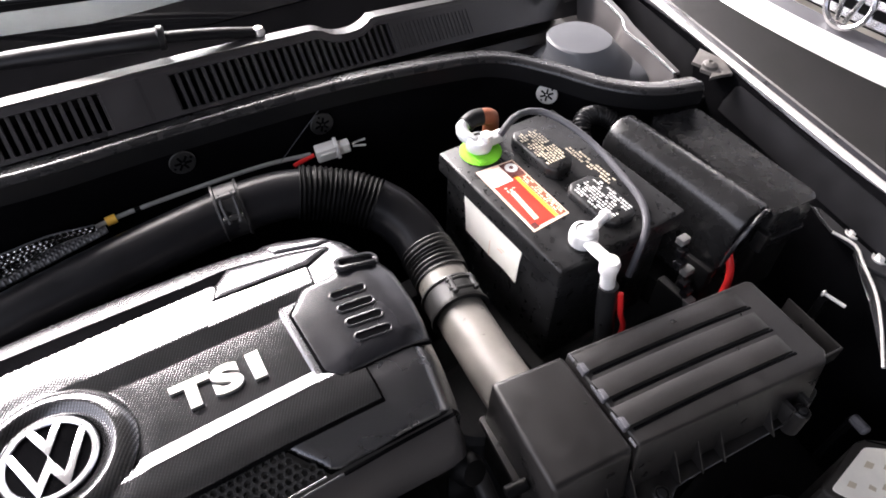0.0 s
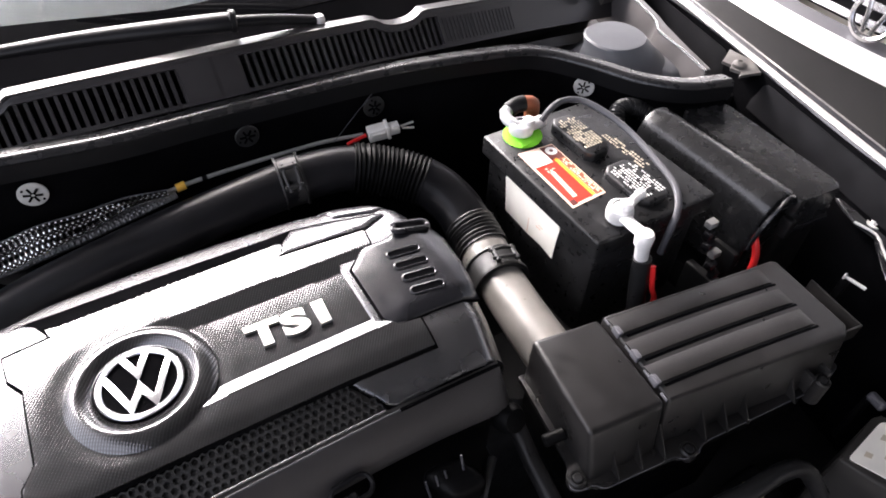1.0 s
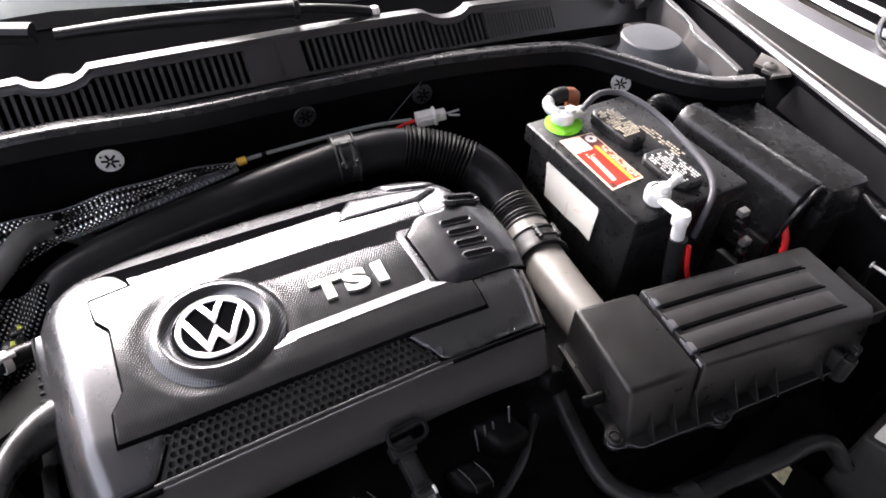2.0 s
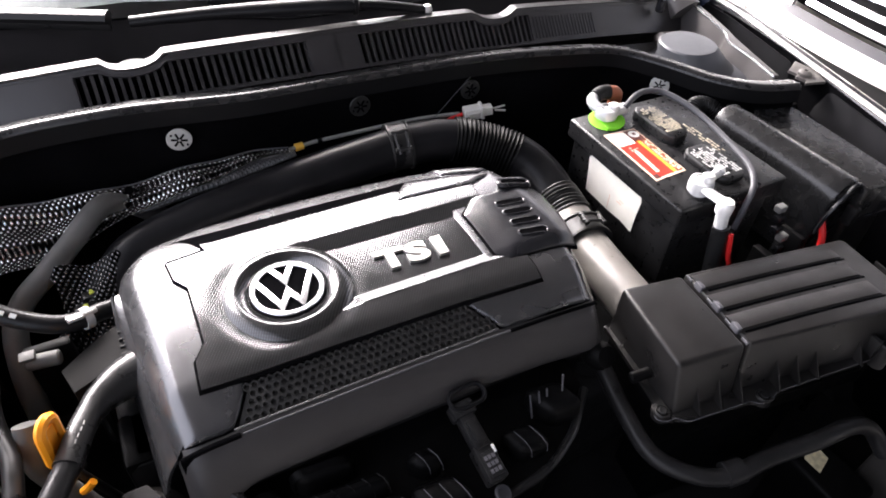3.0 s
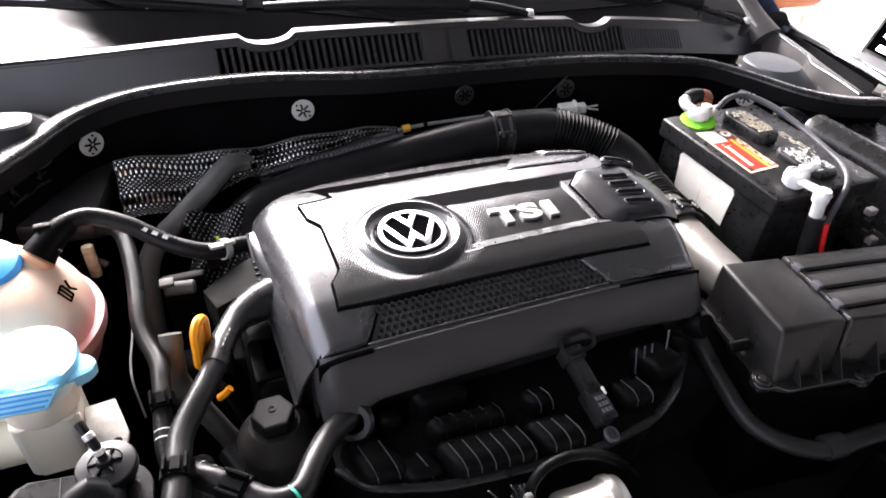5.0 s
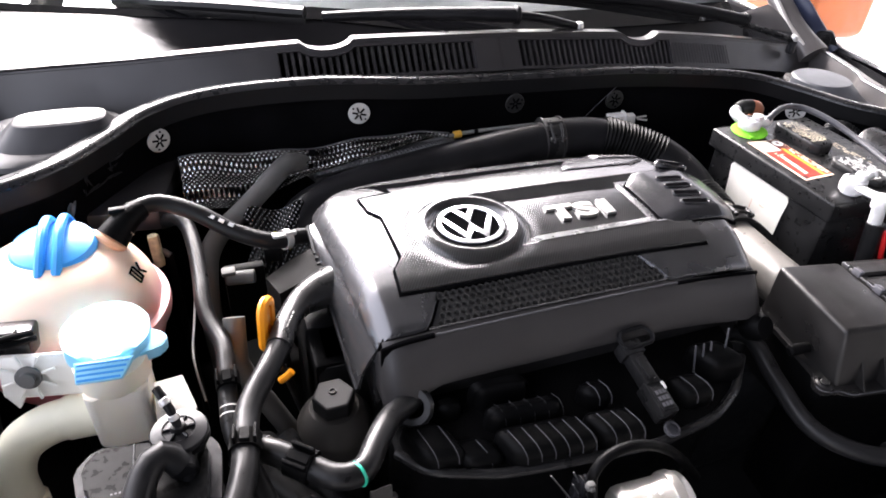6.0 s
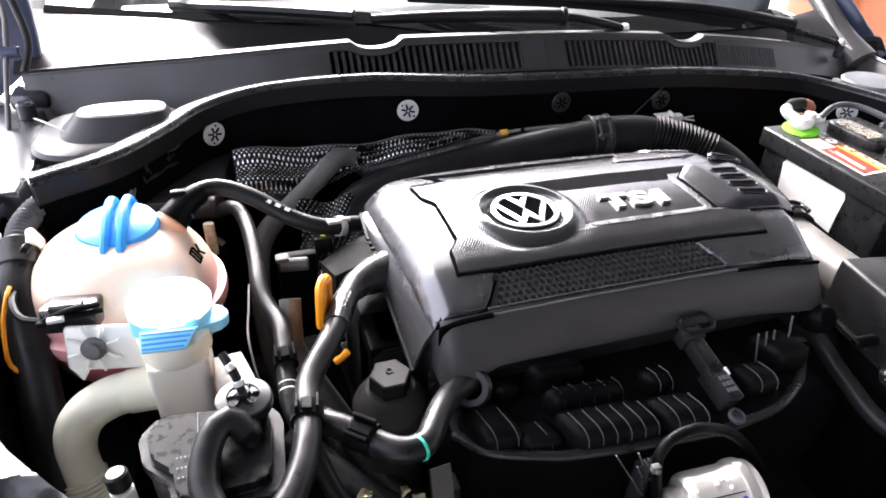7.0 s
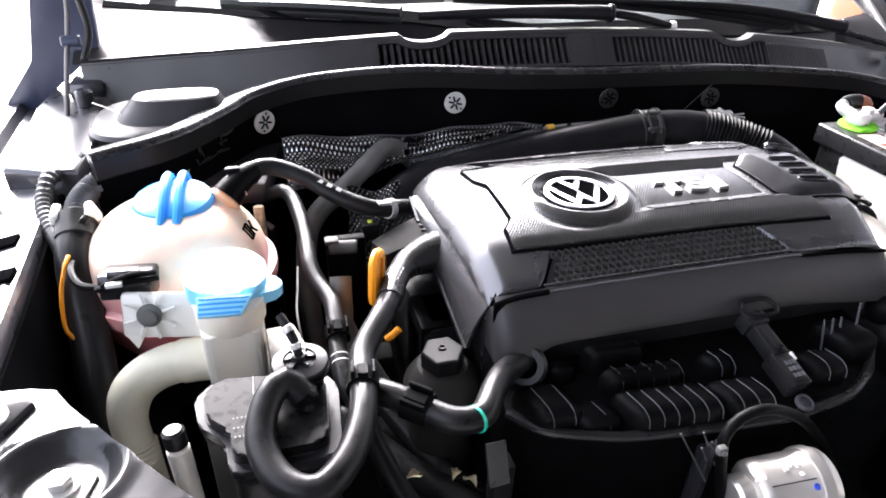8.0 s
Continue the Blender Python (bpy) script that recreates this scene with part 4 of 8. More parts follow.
cover = thing("engine_cover", "satin grey-black plastic engine cover with a twill-textured panel", "engine cover", (-0.11, -0.37, 0.81))
def shell_height(x, y):
    r = math.hypot(x - BX, y - BY)
    sunk = 0.009 * recess(x, y) * smooth(0.017, 0.006, x) * smooth(-0.452, -0.442, y) * smooth(-0.338, -0.35, y)
    return deck(x, y) - 0.001 - sunk - 0.008 * smooth(0.058, 0.047, r)


flap_cuts = []
for i_ in FLAPS:
    a_, b_ = Vector(COVER[i_]), Vector(COVER[i_ + 1])
    n_ = Vector((b_.y - a_.y, a_.x - b_.x)).normalized()
    flap_cuts += [((a_.x - n_.x * d_, a_.y - n_.y * d_, 0), (n_.x, n_.y, 0)) for d_ in (0.0012, 0.003, 0.006)]
    flap_cuts += [((a_.x + n_.x * d_, a_.y + n_.y * d_, 0), (n_.x, n_.y, 0)) for d_ in (0.0012, 0.003, 0.006)]
part("shell", drape(COVER, rolled(COVER, shell_height, 0.024, 0.017, FLAPS), 0.075, 0.0042, flap_cuts, bevel=0), M_SHELL, cover, smooth=60)
# the panel's back edge is finely scalloped
SCALLOP = []
for k_ in range(30):
    x_ = -0.03 - 0.0078 * k_
    y_ = -0.2845 + 0.05 * (x_ + 0.15) ** 2 + 0.006 * (x_ + 0.15)
    SCALLOP += [(x_, y_), (x_ - 0.0039, y_ + 0.0016)]
CARBON = [(-0.309, -0.2995), (-0.306, -0.333), (-0.295, -0.352), (-0.296, -0.432), (-0.308, -0.449), (-0.3105, -0.479), (-0.272, -0.4808), (-0.036, -0.4838), (0.055, -0.487), (0.0555, -0.4565),
          (0.034, -0.4535), (0.0205, -0.4395), (0.0215, -0.365), (0.0435, -0.3425), (0.058, -0.342), (0.063, -0.3115), (-0.034, -0.3045), (-0.027, -0.286)] + SCALLOP + [(-0.27, -0.281), (-0.267, -0.2955)]
lines_ = [((0, y, 0), (0.03, 1, 0)) for y in (-0.338, -0.348, -0.358)] + [((0, y, 0), (0, 1, 0)) for y in (-0.432, -0.44, -0.448)]
def outset(poly, d):
    """The polygon grown by d on every side."""
    area = sum(a[0] * b[1] - b[0] * a[1] for a, b in zip(poly, poly[1:] + poly[:1]))
    sgn = 1 if area > 0 else -1
    out = []
    for i, p in enumerate(poly):
        p = Vector(p)
        d0, d1 = (p - Vector(poly[i - 1])).normalized(), (Vector(poly[(i + 1) % len(poly)]) - p).normalized()
        n0, n1 = Vector((d0.y, -d0.x)) * sgn, Vector((d1.y, -d1.x)) * sgn
        k = (n0 + n1) / max(0.4, 1 + n0.dot(n1))
        out.append((p.x + k.x * d, p.y + k.y * d))
    return out


part("panel_gap", drape([p for p in outset(CARBON[:18] + CARBON[-2:], 0.0024)], lambda x, y: carbon(x, y) - 0.0028, 0.003, 0.0042, lines_, bevel=0), M_FELT, cover)
part("twill_panel", drape(CARBON, carbon, 0.006, 0.0035, lines_, 0.0009), M_CARBON, cover, "dark twill-textured panel")

# broken crease along the back of the panel, and the deep groove behind it
for k_ in range(29):
    x_ = -0.261 + 0.0078 * k_
    y_ = -0.2962 - 0.037 * (x_ + 0.261)
    part("crease_mark", drape([(x_, y_), (x_ + 0.004, y_ - 0.0002), (x_ + 0.004, y_ - 0.0011), (x_, y_ - 0.0009)], lambda x, y: carbon(x, y) + 0.0004, 0.001, 0.02, bevel=0), M_MATTE, cover, smooth=0)
BACK = [(-0.333, -0.2535), (-0.292, -0.2535), (-0.24, -0.2555), (-0.17, -0.257), (-0.09, -0.2595), (-0.04, -0.261), (-0.006, -0.2605), (0.05, -0.275), (0.099, -0.2915)]
part("groove", drape(BACK[1:7] + [(-0.02, -0.279), (-0.027, -0.288), (-0.09, -0.2885), (-0.17, -0.289), (-0.25, -0.286), (-0.272, -0.2835), (-0.281, -0.264)], lambda x, y: deck(x, y) - 0.0002, 0.004, 0.006, bevel=0), M_FELT, cover)
part("seam", tube([(x, y, rolled(COVER, shell_height, 0.024, 0.017, FLAPS)(x, y) + 0.0002) for x, y in BACK], 0.0009, 6, 0.004), M_FELT, cover)
part("panel_slit", drape([(-0.31, -0.2985), (-0.266, -0.2945), (-0.266, -0.2964), (-0.31, -0.3008)], lambda x, y: deck(x, y) + 0.0037, 0.003, 0.02, bevel=0), M_FELT, cover)
part("panel_slit", drape([(-0.036, -0.3035), (0.064, -0.3102), (0.064, -0.3124), (-0.036, -0.3054)], lambda x, y: deck(x, y) + 0.0037, 0.003, 0.02, bevel=0), M_FELT, cover)
SIDETAB = [(-0.0262, -0.2845), (-0.008, -0.264), (0.05, -0.2785), (0.098, -0.2945), (0.066, -0.3085), (-0.033, -0.3032)]
part("shell_tab", drape(SIDETAB, rolled(SIDETAB, lambda x, y: deck(x, y) + 0.003, 0.003, 0.0015), 0.006, 0.004, bevel=0), M_SHELL, cover, smooth=60)
TAB = [(0.035, -0.2335), (0.058, -0.239), (0.095, -0.262), (0.104, -0.281), (0.09, -0.284), (0.045, -0.2665)]
part("raised_tab", drape(TAB, rolled(TAB, lambda x, y: rolled(COVER, deck, 0.024, 0.017, FLAPS)(x, y) + 0.0022, 0.004, 0.002), 0.005, 0.003, bevel=0), M_SHELL, cover, smooth=60)

# honeycomb grille, sunk between the two flaps of the shell
def honey(x, y):
    return deck(x, y) - 0.0006


def honeycomb():
    bm = bmesh.new()
    pitch = 0.0074
    R = pitch / math.sqrt(3)
    row = 1.5 * R
    for j in range(6):
        for i in range(40):
            cx = -0.2875 + pitch * (i + 0.5 * (j % 2))
            cy = -0.514 + row * j
            if cx + R > -0.016 - 0.0045 * j or cx - R < -0.291 + 0.0035 * j or cy > -0.4855 - 0.012 * (cx + 0.27):
                continue
            hexa = [(math.cos(math.pi / 6 + k * math.pi / 3), math.sin(math.pi / 6 + k * math.pi / 3)) for k in range(6)]
            rings = []
            for rad, dz in ((R, 0.0), (R * 0.7, 0.0), (R * 0.58, -0.0034)):
                rings.append([bm.verts.new((cx + rad * a, cy + rad * b, honey(cx + rad * a, cy + rad * b) + dz)) for a, b in hexa])
            for a, b in zip(rings, rings[1:]):
                for k in range(6):
                    bm.faces.new((a[k], a[(k + 1) % 6], b[(k + 1) % 6], b[k]))
            bm.faces.new(rings[-1])
    bmesh.ops.remove_doubles(bm, verts=bm.verts[:], dist=0.0002)
    return bm


part("recess_floor", drape([(-0.346, -0.5165), (-0.3, -0.476), (0.05, -0.476), (0.12, -0.5175)], lambda x, y: deck(x, y) - 0.0068, 0.004, 0.006, bevel=0), M_FELT, cover)
part("grille_plate", drape([(-0.2925, -0.5185), (-0.2695, -0.4835), (-0.037, -0.4865), (-0.012, -0.5185)], lambda x, y: deck(x, y) - 0.0052, 0.004, 0.0025, bevel=0), M_MATTE, cover)
part("honeycomb", honeycomb(), M_MATTE, cover, "black honeycomb grille")
part("grille_edge", tube([(-0.294, -0.5195, 0.8745), (-0.22, -0.5195, 0.8752), (-0.12, -0.5195, 0.8755), (-0.018, -0.5195, 0.8745)], 0.001, 8), M_SHELL, cover, "thin bright edge below the grille")

# front apron
APRON = [(-0.5175, 0.8705), (-0.5245, 0.8665), (-0.5345, 0.853), (-0.5575, 0.818), (-0.5575, 0.811), (-0.53, 0.811), (-0.51, 0.85)]


def apron():
    bm = bmesh.new()
    xs = [-0.347 + 0.466 * k / 70 for k in range(71)]
    rings = []
    for k, x in enumerate(xs):
        e = min(1.0, (x - xs[0]) / 0.022, (xs[-1] - x) / 0.014)
        pull = 1 - math.sqrt(max(0, 1 - (1 - e) ** 2))
        sag = -0.012 * smooth(-0.05, 0.118, x) - 0.003 * smooth(-0.25, -0.343, x)
        lift = 0.034 * smooth(-0.335, -0.285, x) - 0.006 * smooth(0.02, 0.118, x)
        rings.append([bm.verts.new((x, y + 0.016 * pull + 0.34 * lift * (z < 0.83 and y < -0.54), z + sag + 0.36 * lift * (z < 0.83) - 0.012 * pull * (z > 0.84))) for y, z in APRON])
    n = len(APRON)
    for a, b in zip(rings, rings[1:]):
        for k in range(n):
            bm.faces.new((a[k], a[(k + 1) % n], b[(k + 1) % n], b[k]))
    bm.faces.new(rings[0])
    bm.faces.new(rings[-1][::-1])
    return bm


part("front_apron", apron(), M_APRON, cover, "matte black front apron", smooth=50)
part("corner_recess", prism([(-0.344, -0.5245), (-0.296, -0.5245), (-0.296, -0.5205), (-0.344, -0.5205)], 0.8, 0.862, 0.001), M_FELT, cover)
part("apron_gap", tube([(-0.343, -0.5215, 0.86), (-0.32, -0.5225, 0.8665), (-0.29, -0.5225, 0.868)], 0.0028, 8, 0.01), M_FELT, cover)
part("apron_gap", tube([(-0.003, -0.5225, 0.8675), (0.05, -0.5225, 0.8645), (0.112, -0.5215, 0.857)], 0.002, 8, 0.01), M_FELT, cover)
# paler line put in for the highlight along the apron's top edge
part("apron_edge", tube([(-0.288, -0.5225, 0.8686), (-0.15, -0.5225, 0.8702), (-0.03, -0.5225, 0.8697), (-0.004, -0.5225, 0.8684)], 0.001, 8, 0.01), M_GREYTRIM, cover, "thin grey line painted for the apron's edge highlight")
SIDE = [Vector(p) for p in ((-0.371, -0.296, 0.864), (-0.3715, -0.36, 0.848), (-0.369, -0.44, 0.825), (-0.3665, -0.514, 0.806))]
RIMLINE = [Vector(p) for p in ((-0.364, -0.296, 0.867), (-0.3595, -0.36, 0.871), (-0.3535, -0.44, 0.868), (-0.347, -0.514, 0.855))]


def skirt_(u, v):
    """The cover's side wall, flaring out from its rim to the lower edge."""
    k = min(2, int(u * 3))
    a, b = RIMLINE[k].lerp(RIMLINE[k + 1], u * 3 - k), SIDE[k].lerp(SIDE[k + 1], u * 3 - k)
    return a.lerp(b, v) + Vector((-0.0035 * math.sin(math.pi * v), 0, 0))


part("side_skirt", sheet(skirt_, 48, 8, 0.003), M_SHELL, cover, smooth=60)
part("side_flange", tube(SIDE, 0.0028, 8, 0.008, flat=1.4), M_DULL, cover)
part("recess_wall", sheet(lambda u, v: Vector((-0.139 + 0.152 * u, -0.4475 + 0.0155 * v, carbon(-0.139 + 0.152 * u, -0.4475 + 0.0155 * v) + 0.0005)), 50, 4, 0.0004), M_SHELL, cover, "smooth sloping edge of the letter panel")

# oil filler panel at the right
OIL = [(0.0225, -0.3645), (0.044, -0.3445), (0.075, -0.3455), (0.1, -0.333), (0.13, -0.336), (0.1375, -0.365), (0.135, -0.41), (0.1285, -0.4535), (0.0355, -0.4525), (0.022, -0.4385)]


def filler(x, y):
    return deck(x, y) + 0.0012 + 0.0078 * smooth(0.022, 0.058, x) * smooth(-0.458, -0.436, y)


part("panel_gap", drape(outset(OIL, 0.0016), lambda x, y: deck(x, y) + 0.0003, 0.004, 0.01, bevel=0), M_FELT, cover)
oil = part("filler_panel", drape(OIL, rolled(OIL, filler, 0.005, 0.0015), 0.006, 0.003, bevel=0), M_GLOSS, cover, "glossy black moulded filler panel", smooth=60)


def stadium(cx, cy, half, r, z, turn, wire):
    pts = []
    for k in range(24):
        a = 2 * math.pi * k / 24
        x = r * math.cos(a) + (half if math.cos(a) > 0 else -half)
        y = r * math.sin(a)
        c, s = math.cos(turn), math.sin(turn)
        pts.append((cx + x * c - y * s, cy + x * s + y * c, z(cx + x * c - y * s, cy + x * s + y * c) if callable(z) else z))
    return tube(pts, wire, 8, closed=True, raw=True)


def pill(cx, cy, half, r, turn, height, thick):
    """A flat slot with round ends, laid over the height function."""
    c, q = math.cos(turn), math.sin(turn)
    ring = []
    for k in range(16):
        a = 2 * math.pi * k / 16
        x, y = r * math.cos(a) + (half if math.cos(a) > 0 else -half), r * math.sin(a)
        ring.append((cx + x * c - y * q, cy + x * q + y * c))
    return drape(ring, height, thick, 0.006, bevel=0)


for k_ in range(4):
    cx_, cy_ = 0.081 - 0.0006 * k_, -0.3745 - 0.0186 * k_
    part("rib", stadium(cx_, cy_, 0.0138, 0.0046, lambda x, y: filler(x, y) + 0.0004, -0.14, 0.0012), M_GLOSS, oil)
    part("rib_slot", pill(cx_, cy_, 0.0138, 0.0044, -0.14, lambda x, y: filler(x, y) + 0.0004, 0.001), M_FELT, oil)
part("finger_grip", stadium(0.108, -0.341, 0.0145, 0.0068, lambda x, y: deck(x, y) + 0.0125, -0.08, 0.0034), M_GLOSS, oil)
part("grip_slot", pill(0.108, -0.341, 0.0145, 0.0066, -0.08, lambda x, y: deck(x, y) + 0.0122, 0.008), M_FELT, oil)

# round emblem in its dish
dish_prof = [(0.068, -0.0045), (0.064, -0.0006), (0.0595, 0.002), (0.0555, 0.0034), (0.053, 0.0038), (0.0515, 0.0035), (0.0505, 0.0029), (0.0412, -0.0012), (0.041, -0.003), (0, -0.003)]
part("dish", lathe(dish_prof, 72, Matrix.Translation((BX, BY, 0.902))), M_CARBON, cover, smooth=60)
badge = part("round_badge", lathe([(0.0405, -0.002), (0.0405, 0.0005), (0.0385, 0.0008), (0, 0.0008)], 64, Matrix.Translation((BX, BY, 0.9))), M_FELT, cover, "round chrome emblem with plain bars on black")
part("ring", lathe([(0.0388, 0.0), (0.0388, 0.0018), (0.0378, 0.003), (0.0335, 0.003), (0.0325, 0.0018), (0.0325, 0.0)], 64, Matrix.Translation((BX, BY, 0.9005))), M_CHROME, badge)


def zigzag(half):
    """A plain folded bar, given the line of its right half from the fold outwards."""
    full = [(-x, y) for x, y in half[::-1] if x > 1e-6] + list(half)
    lines = [Vector(p) for p in full]
    w, left, right = 0.0031, [], []
    for i, p in enumerate(lines):
        d0 = (p - lines[i - 1]).normalized() if i else (lines[1] - p).normalized()
        d1 = (lines[i + 1] - p).normalized() if i + 1 < len(lines) else d0
        n0, n1 = Vector((-d0.y, d0.x)), Vector((-d1.y, d1.x))
        k = (n0 + n1) / max(0.35, 1 + n0.dot(n1))
        left.append(p + k * w)
        right.append(p - k * w)
    poly = [(v.x, v.y) for v in right + left[::-1]]
    return moved(prism(poly, 0.0, 0.0026, 0.0006, 2), Matrix.Translation((BX, BY, 0.9005)) @ pose(0, 0, 0, 0, 0, -4))


part("badge_chevron", zigzag([(0.0, 0.0085), (0.0108, 0.0315)]), M_CHROME, badge)
part("badge_zigzag", zigzag([(0.0, -0.0045), (0.0105, -0.0265), (0.0285, 0.0165)]), M_CHROME, badge)
for ch_, x_, w_ in (("T", -0.086, 1.36), ("S", -0.0553, 1.42), ("I", -0.0275, 1.5)):
    m_ = Matrix.Translation((x_, -0.4005 - 0.04 * (x_ + 0.055), 0.898)) @ pose(0, 0, 0, 0, 0, -2.5)
    part("letter", lettering(ch_, 0.0385, 0.003, m_, 0.0017, w_), M_LETTER, cover, "brushed chrome letter")

# ---- battery ----
bat = thing("car_battery", "black car battery with red and orange label and worn case", "battery", (0.4, -0.33, 0.688))
part("tray_case", box(0.308, 0.486, -0.446, -0.212, 0.688, 0.852, 0.006), M_BATTERY, bat)
lid = part("lid", join(prism([(0.300, -0.452), (0.494, -0.456), (0.494, -0.206), (0.300, -0.204)], 0.846, 0.876, 0.004, 3)), M_BATTERY, bat, "scuffed black battery lid")
part("vent_cap", prism([(0.388, -0.318), (0.396, -0.329), (0.422, -0.327), (0.431, -0.316), (0.431, -0.25), (0.422, -0.238), (0.396, -0.236), (0.388, -0.246)], 0.874, 0.892, 0.004, 3), M_BATTERY, lid)
part("vent_cap", prism([(0.388, -0.42), (0.398, -0.434), (0.428, -0.434), (0.438, -0.424), (0.438, -0.362), (0.428, -0.35), (0.398, -0.35), (0.388, -0.36)], 0.874, 0.886, 0.004, 3), M_BATTERY, lid)
random.seed(5)


def print_rows(x0, x1, y0, y1, z, rows, mat_name, parent, fill=0.75):
    bars = []
    for r in range(rows):
        x = x0 + (x1 - x0) * (r + 0.5) / rows
        y = y0
        while y < y1 - 0.004:
            w = random.uniform(0.002, 0.006)
            if random.random() < fill:
                h = (x1 - x0) / rows * random.uniform(0.18, 0.32)
                bars.append(box(x - h, x + h, y, min(y + w, y1), z, z + 0.0006))
            y += w + random.uniform(0.0008, 0.0022)
    part("print", join(*bars), mat_name, parent, "pale worn print", smooth=0)


print_rows(0.392, 0.426, -0.314, -0.246, 0.8915, 8, M_PRINT, lid, 0.85)
print_rows(0.393, 0.434, -0.424, -0.358, 0.8855, 9, M_WHITEPRINT, lid, 0.72)
print_rows(0.446, 0.462, -0.37, -0.285, 0.8757, 3, M_PRINT, lid, 0.7)
label_ = part("label", prism([(0.314, -0.387), (0.37, -0.384), (0.373, -0.268), (0.318, -0.264)], 0.8755, 0.8766), M_LABELPINK, lid, "red, orange and cream printed label")
def label_area(u0, u1, v0, v1, z, lean=0.0):
    """A printed field on the label: u across it, v from its far to its near end."""
    def at(u, v):
        far, near = Vector((0.318 + 0.055 * u, -0.264 - 0.004 * u)), Vector((0.314 + 0.056 * u, -0.387 + 0.003 * u))
        return tuple(far.lerp(near, v))
    return prism([at(u0, v1), at(u1, v1), at(u1 + lean, v0), at(u0 + lean, v0)], z, z + 0.0005)


for area_, mat_ in (((0.06, 0.6, 0.29, 0.96, 0.8766), M_LABELRED), ((0.08, 0.58, 0.04, 0.3, 0.8768), M_PAPER), ((0.6, 0.97, 0.02, 0.27, 0.8766), M_MAROON), ((0.6, 0.655, 0.27, 0.97, 0.8766), M_LABELRED),
                    ((0.66, 0.76, 0.25, 0.96, 0.8766), M_LABELORANGE), ((0.775, 0.965, 0.27, 0.97, 0.8766), M_BROWN), ((0.05, 0.2, 0.9, 0.975, 0.8768), M_MAROON), ((0.22, 0.34, 0.44, 0.88, 0.8769, 0.05), M_LABELPINK)):
    part("label_field", label_area(*area_), mat_, label_, smooth=0)
part("label_field", lathe([(0.0085, 0), (0.0085, 0.0007), (0, 0.0007)], 20, Matrix.Translation((0.3615, -0.281, 0.8768))), M_WHITEPRINT, label_)
part("label_field", lathe([(0.003, 0), (0.003, 0.0006), (0, 0.0006)], 6, Matrix.Translation((0.3615, -0.281, 0.8775))), M_MAROON, label_)
bars_ = []
for r_ in range(3):
    v_ = 0.3
    while v_ < 0.94:
        w_ = random.uniform(0.015, 0.06)
        if random.random() < 0.8:
            bars_.append(label_area(0.795 + 0.055 * r_, 0.825 + 0.055 * r_, v_, min(0.95, v_ + w_), 0.8772))
        v_ += w_ + 0.014
for k_ in range(9):
    u_, v_ = random.uniform(0.05, 0.55), random.uniform(0.25, 0.42)
    bars_.append(label_area(u_, u_ + random.uniform(0.02, 0.07), v_, v_ + random.uniform(0.01, 0.05), 0.8773, random.uniform(-0.04, 0.04)))
part("label_print", join(*bars_), M_LABELPINK, label_, "pale worn print", smooth=0)
SIDE = Matrix.Translation((0.3075, 0, 0)) @ Matrix(((0, 0, -1, 0), (1, 0, 0, 0), (0, 1, 0, 0), (0, 0, 0, 1)))
sticker_ = part("side_sticker", moved(prism([(-0.376, 0.778), (-0.35, 0.7815), (-0.32, 0.7795), (-0.266, 0.7815), (-0.2625, 0.812), (-0.2585, 0.838), (-0.264, 0.8445), (-0.281, 0.845), (-0.33, 0.8455), (-0.368, 0.8455), (-0.376, 0.843), (-0.3795, 0.836), (-0.377, 0.81)], 0.0, 0.0012), SIDE), M_PAPER, bat, "torn pale paper sticker")
part("crease", moved(join(box(-0.3195, -0.3185, 0.781, 0.808, 0.0012, 0.0016), box(-0.345, -0.335, 0.806, 0.8075, 0.0012, 0.0016), box(-0.349, -0.34, 0.811, 0.812, 0.0012, 0.0016)), SIDE), M_LABELPINK, sticker_, smooth=0)
for p_, lab_ in (((0.345, -0.232, 0.876), "positive"), ((0.349, -0.43, 0.876), "negative")):
    part("terminal_post", lathe([(0.012, 0), (0.0105, 0.02), (0.009, 0.022), (0, 0.022)], 20, Matrix.Translation(p_)), M_LEAD, bat)
part("terminal_felt", join(lathe([(0.026, 0.0), (0.028, 0.003), (0.02, 0.006), (0.012, 0.006)], 24, Matrix.Translation((0.347, -0.234, 0.8765)) @ pose(0, 0, 0, 3, -4, 0)), box(0.33, 0.352, -0.258, -0.235, 0.8765, 0.881, 0.002)), M_GREEN, bat, "bright green anti-corrosion washer")
neg = thing("battery_clamp", "bright lead clamp on the battery's front terminal", "battery clamp", (0.349, -0.43, 0.88), "battery clamps")
part("collar", lathe([(0.0105, 0), (0.016, 0.001), (0.017, 0.01), (0.0155, 0.018), (0.011, 0.02)], 24, Matrix.Translation((0.349, -0.43, 0.879))), M_LEAD, neg)
part("bolt", join(rod((0.352, -0.435, 0.897), (0.352, -0.435, 0.908), 0.0085, 16, 0.002), rod((0.36, -0.43, 0.894), (0.385, -0.424, 0.896), 0.006, 12, 0.001), hexnut((0.384, -0.424, 0.896), (0.392, -0.422, 0.896), 0.008, 0.006)), M_LEAD, neg)
part("strap", tube([(0.347, -0.436, 0.889), (0.343, -0.455, 0.892), (0.34, -0.478, 0.896)], 0.0085, 10, flat=0.6), M_LEAD, neg)
part("lug", join(lathe([(0, 0.009), (0.009, 0.008), (0.0115, 0.002), (0.0105, -0.01), (0, -0.012)], 20, Matrix.Translation((0.34, -0.481, 0.893))), rod((0.34, -0.482, 0.884), (0.342, -0.486, 0.85), 0.0085, 14, 0.002)), M_LEAD, neg)
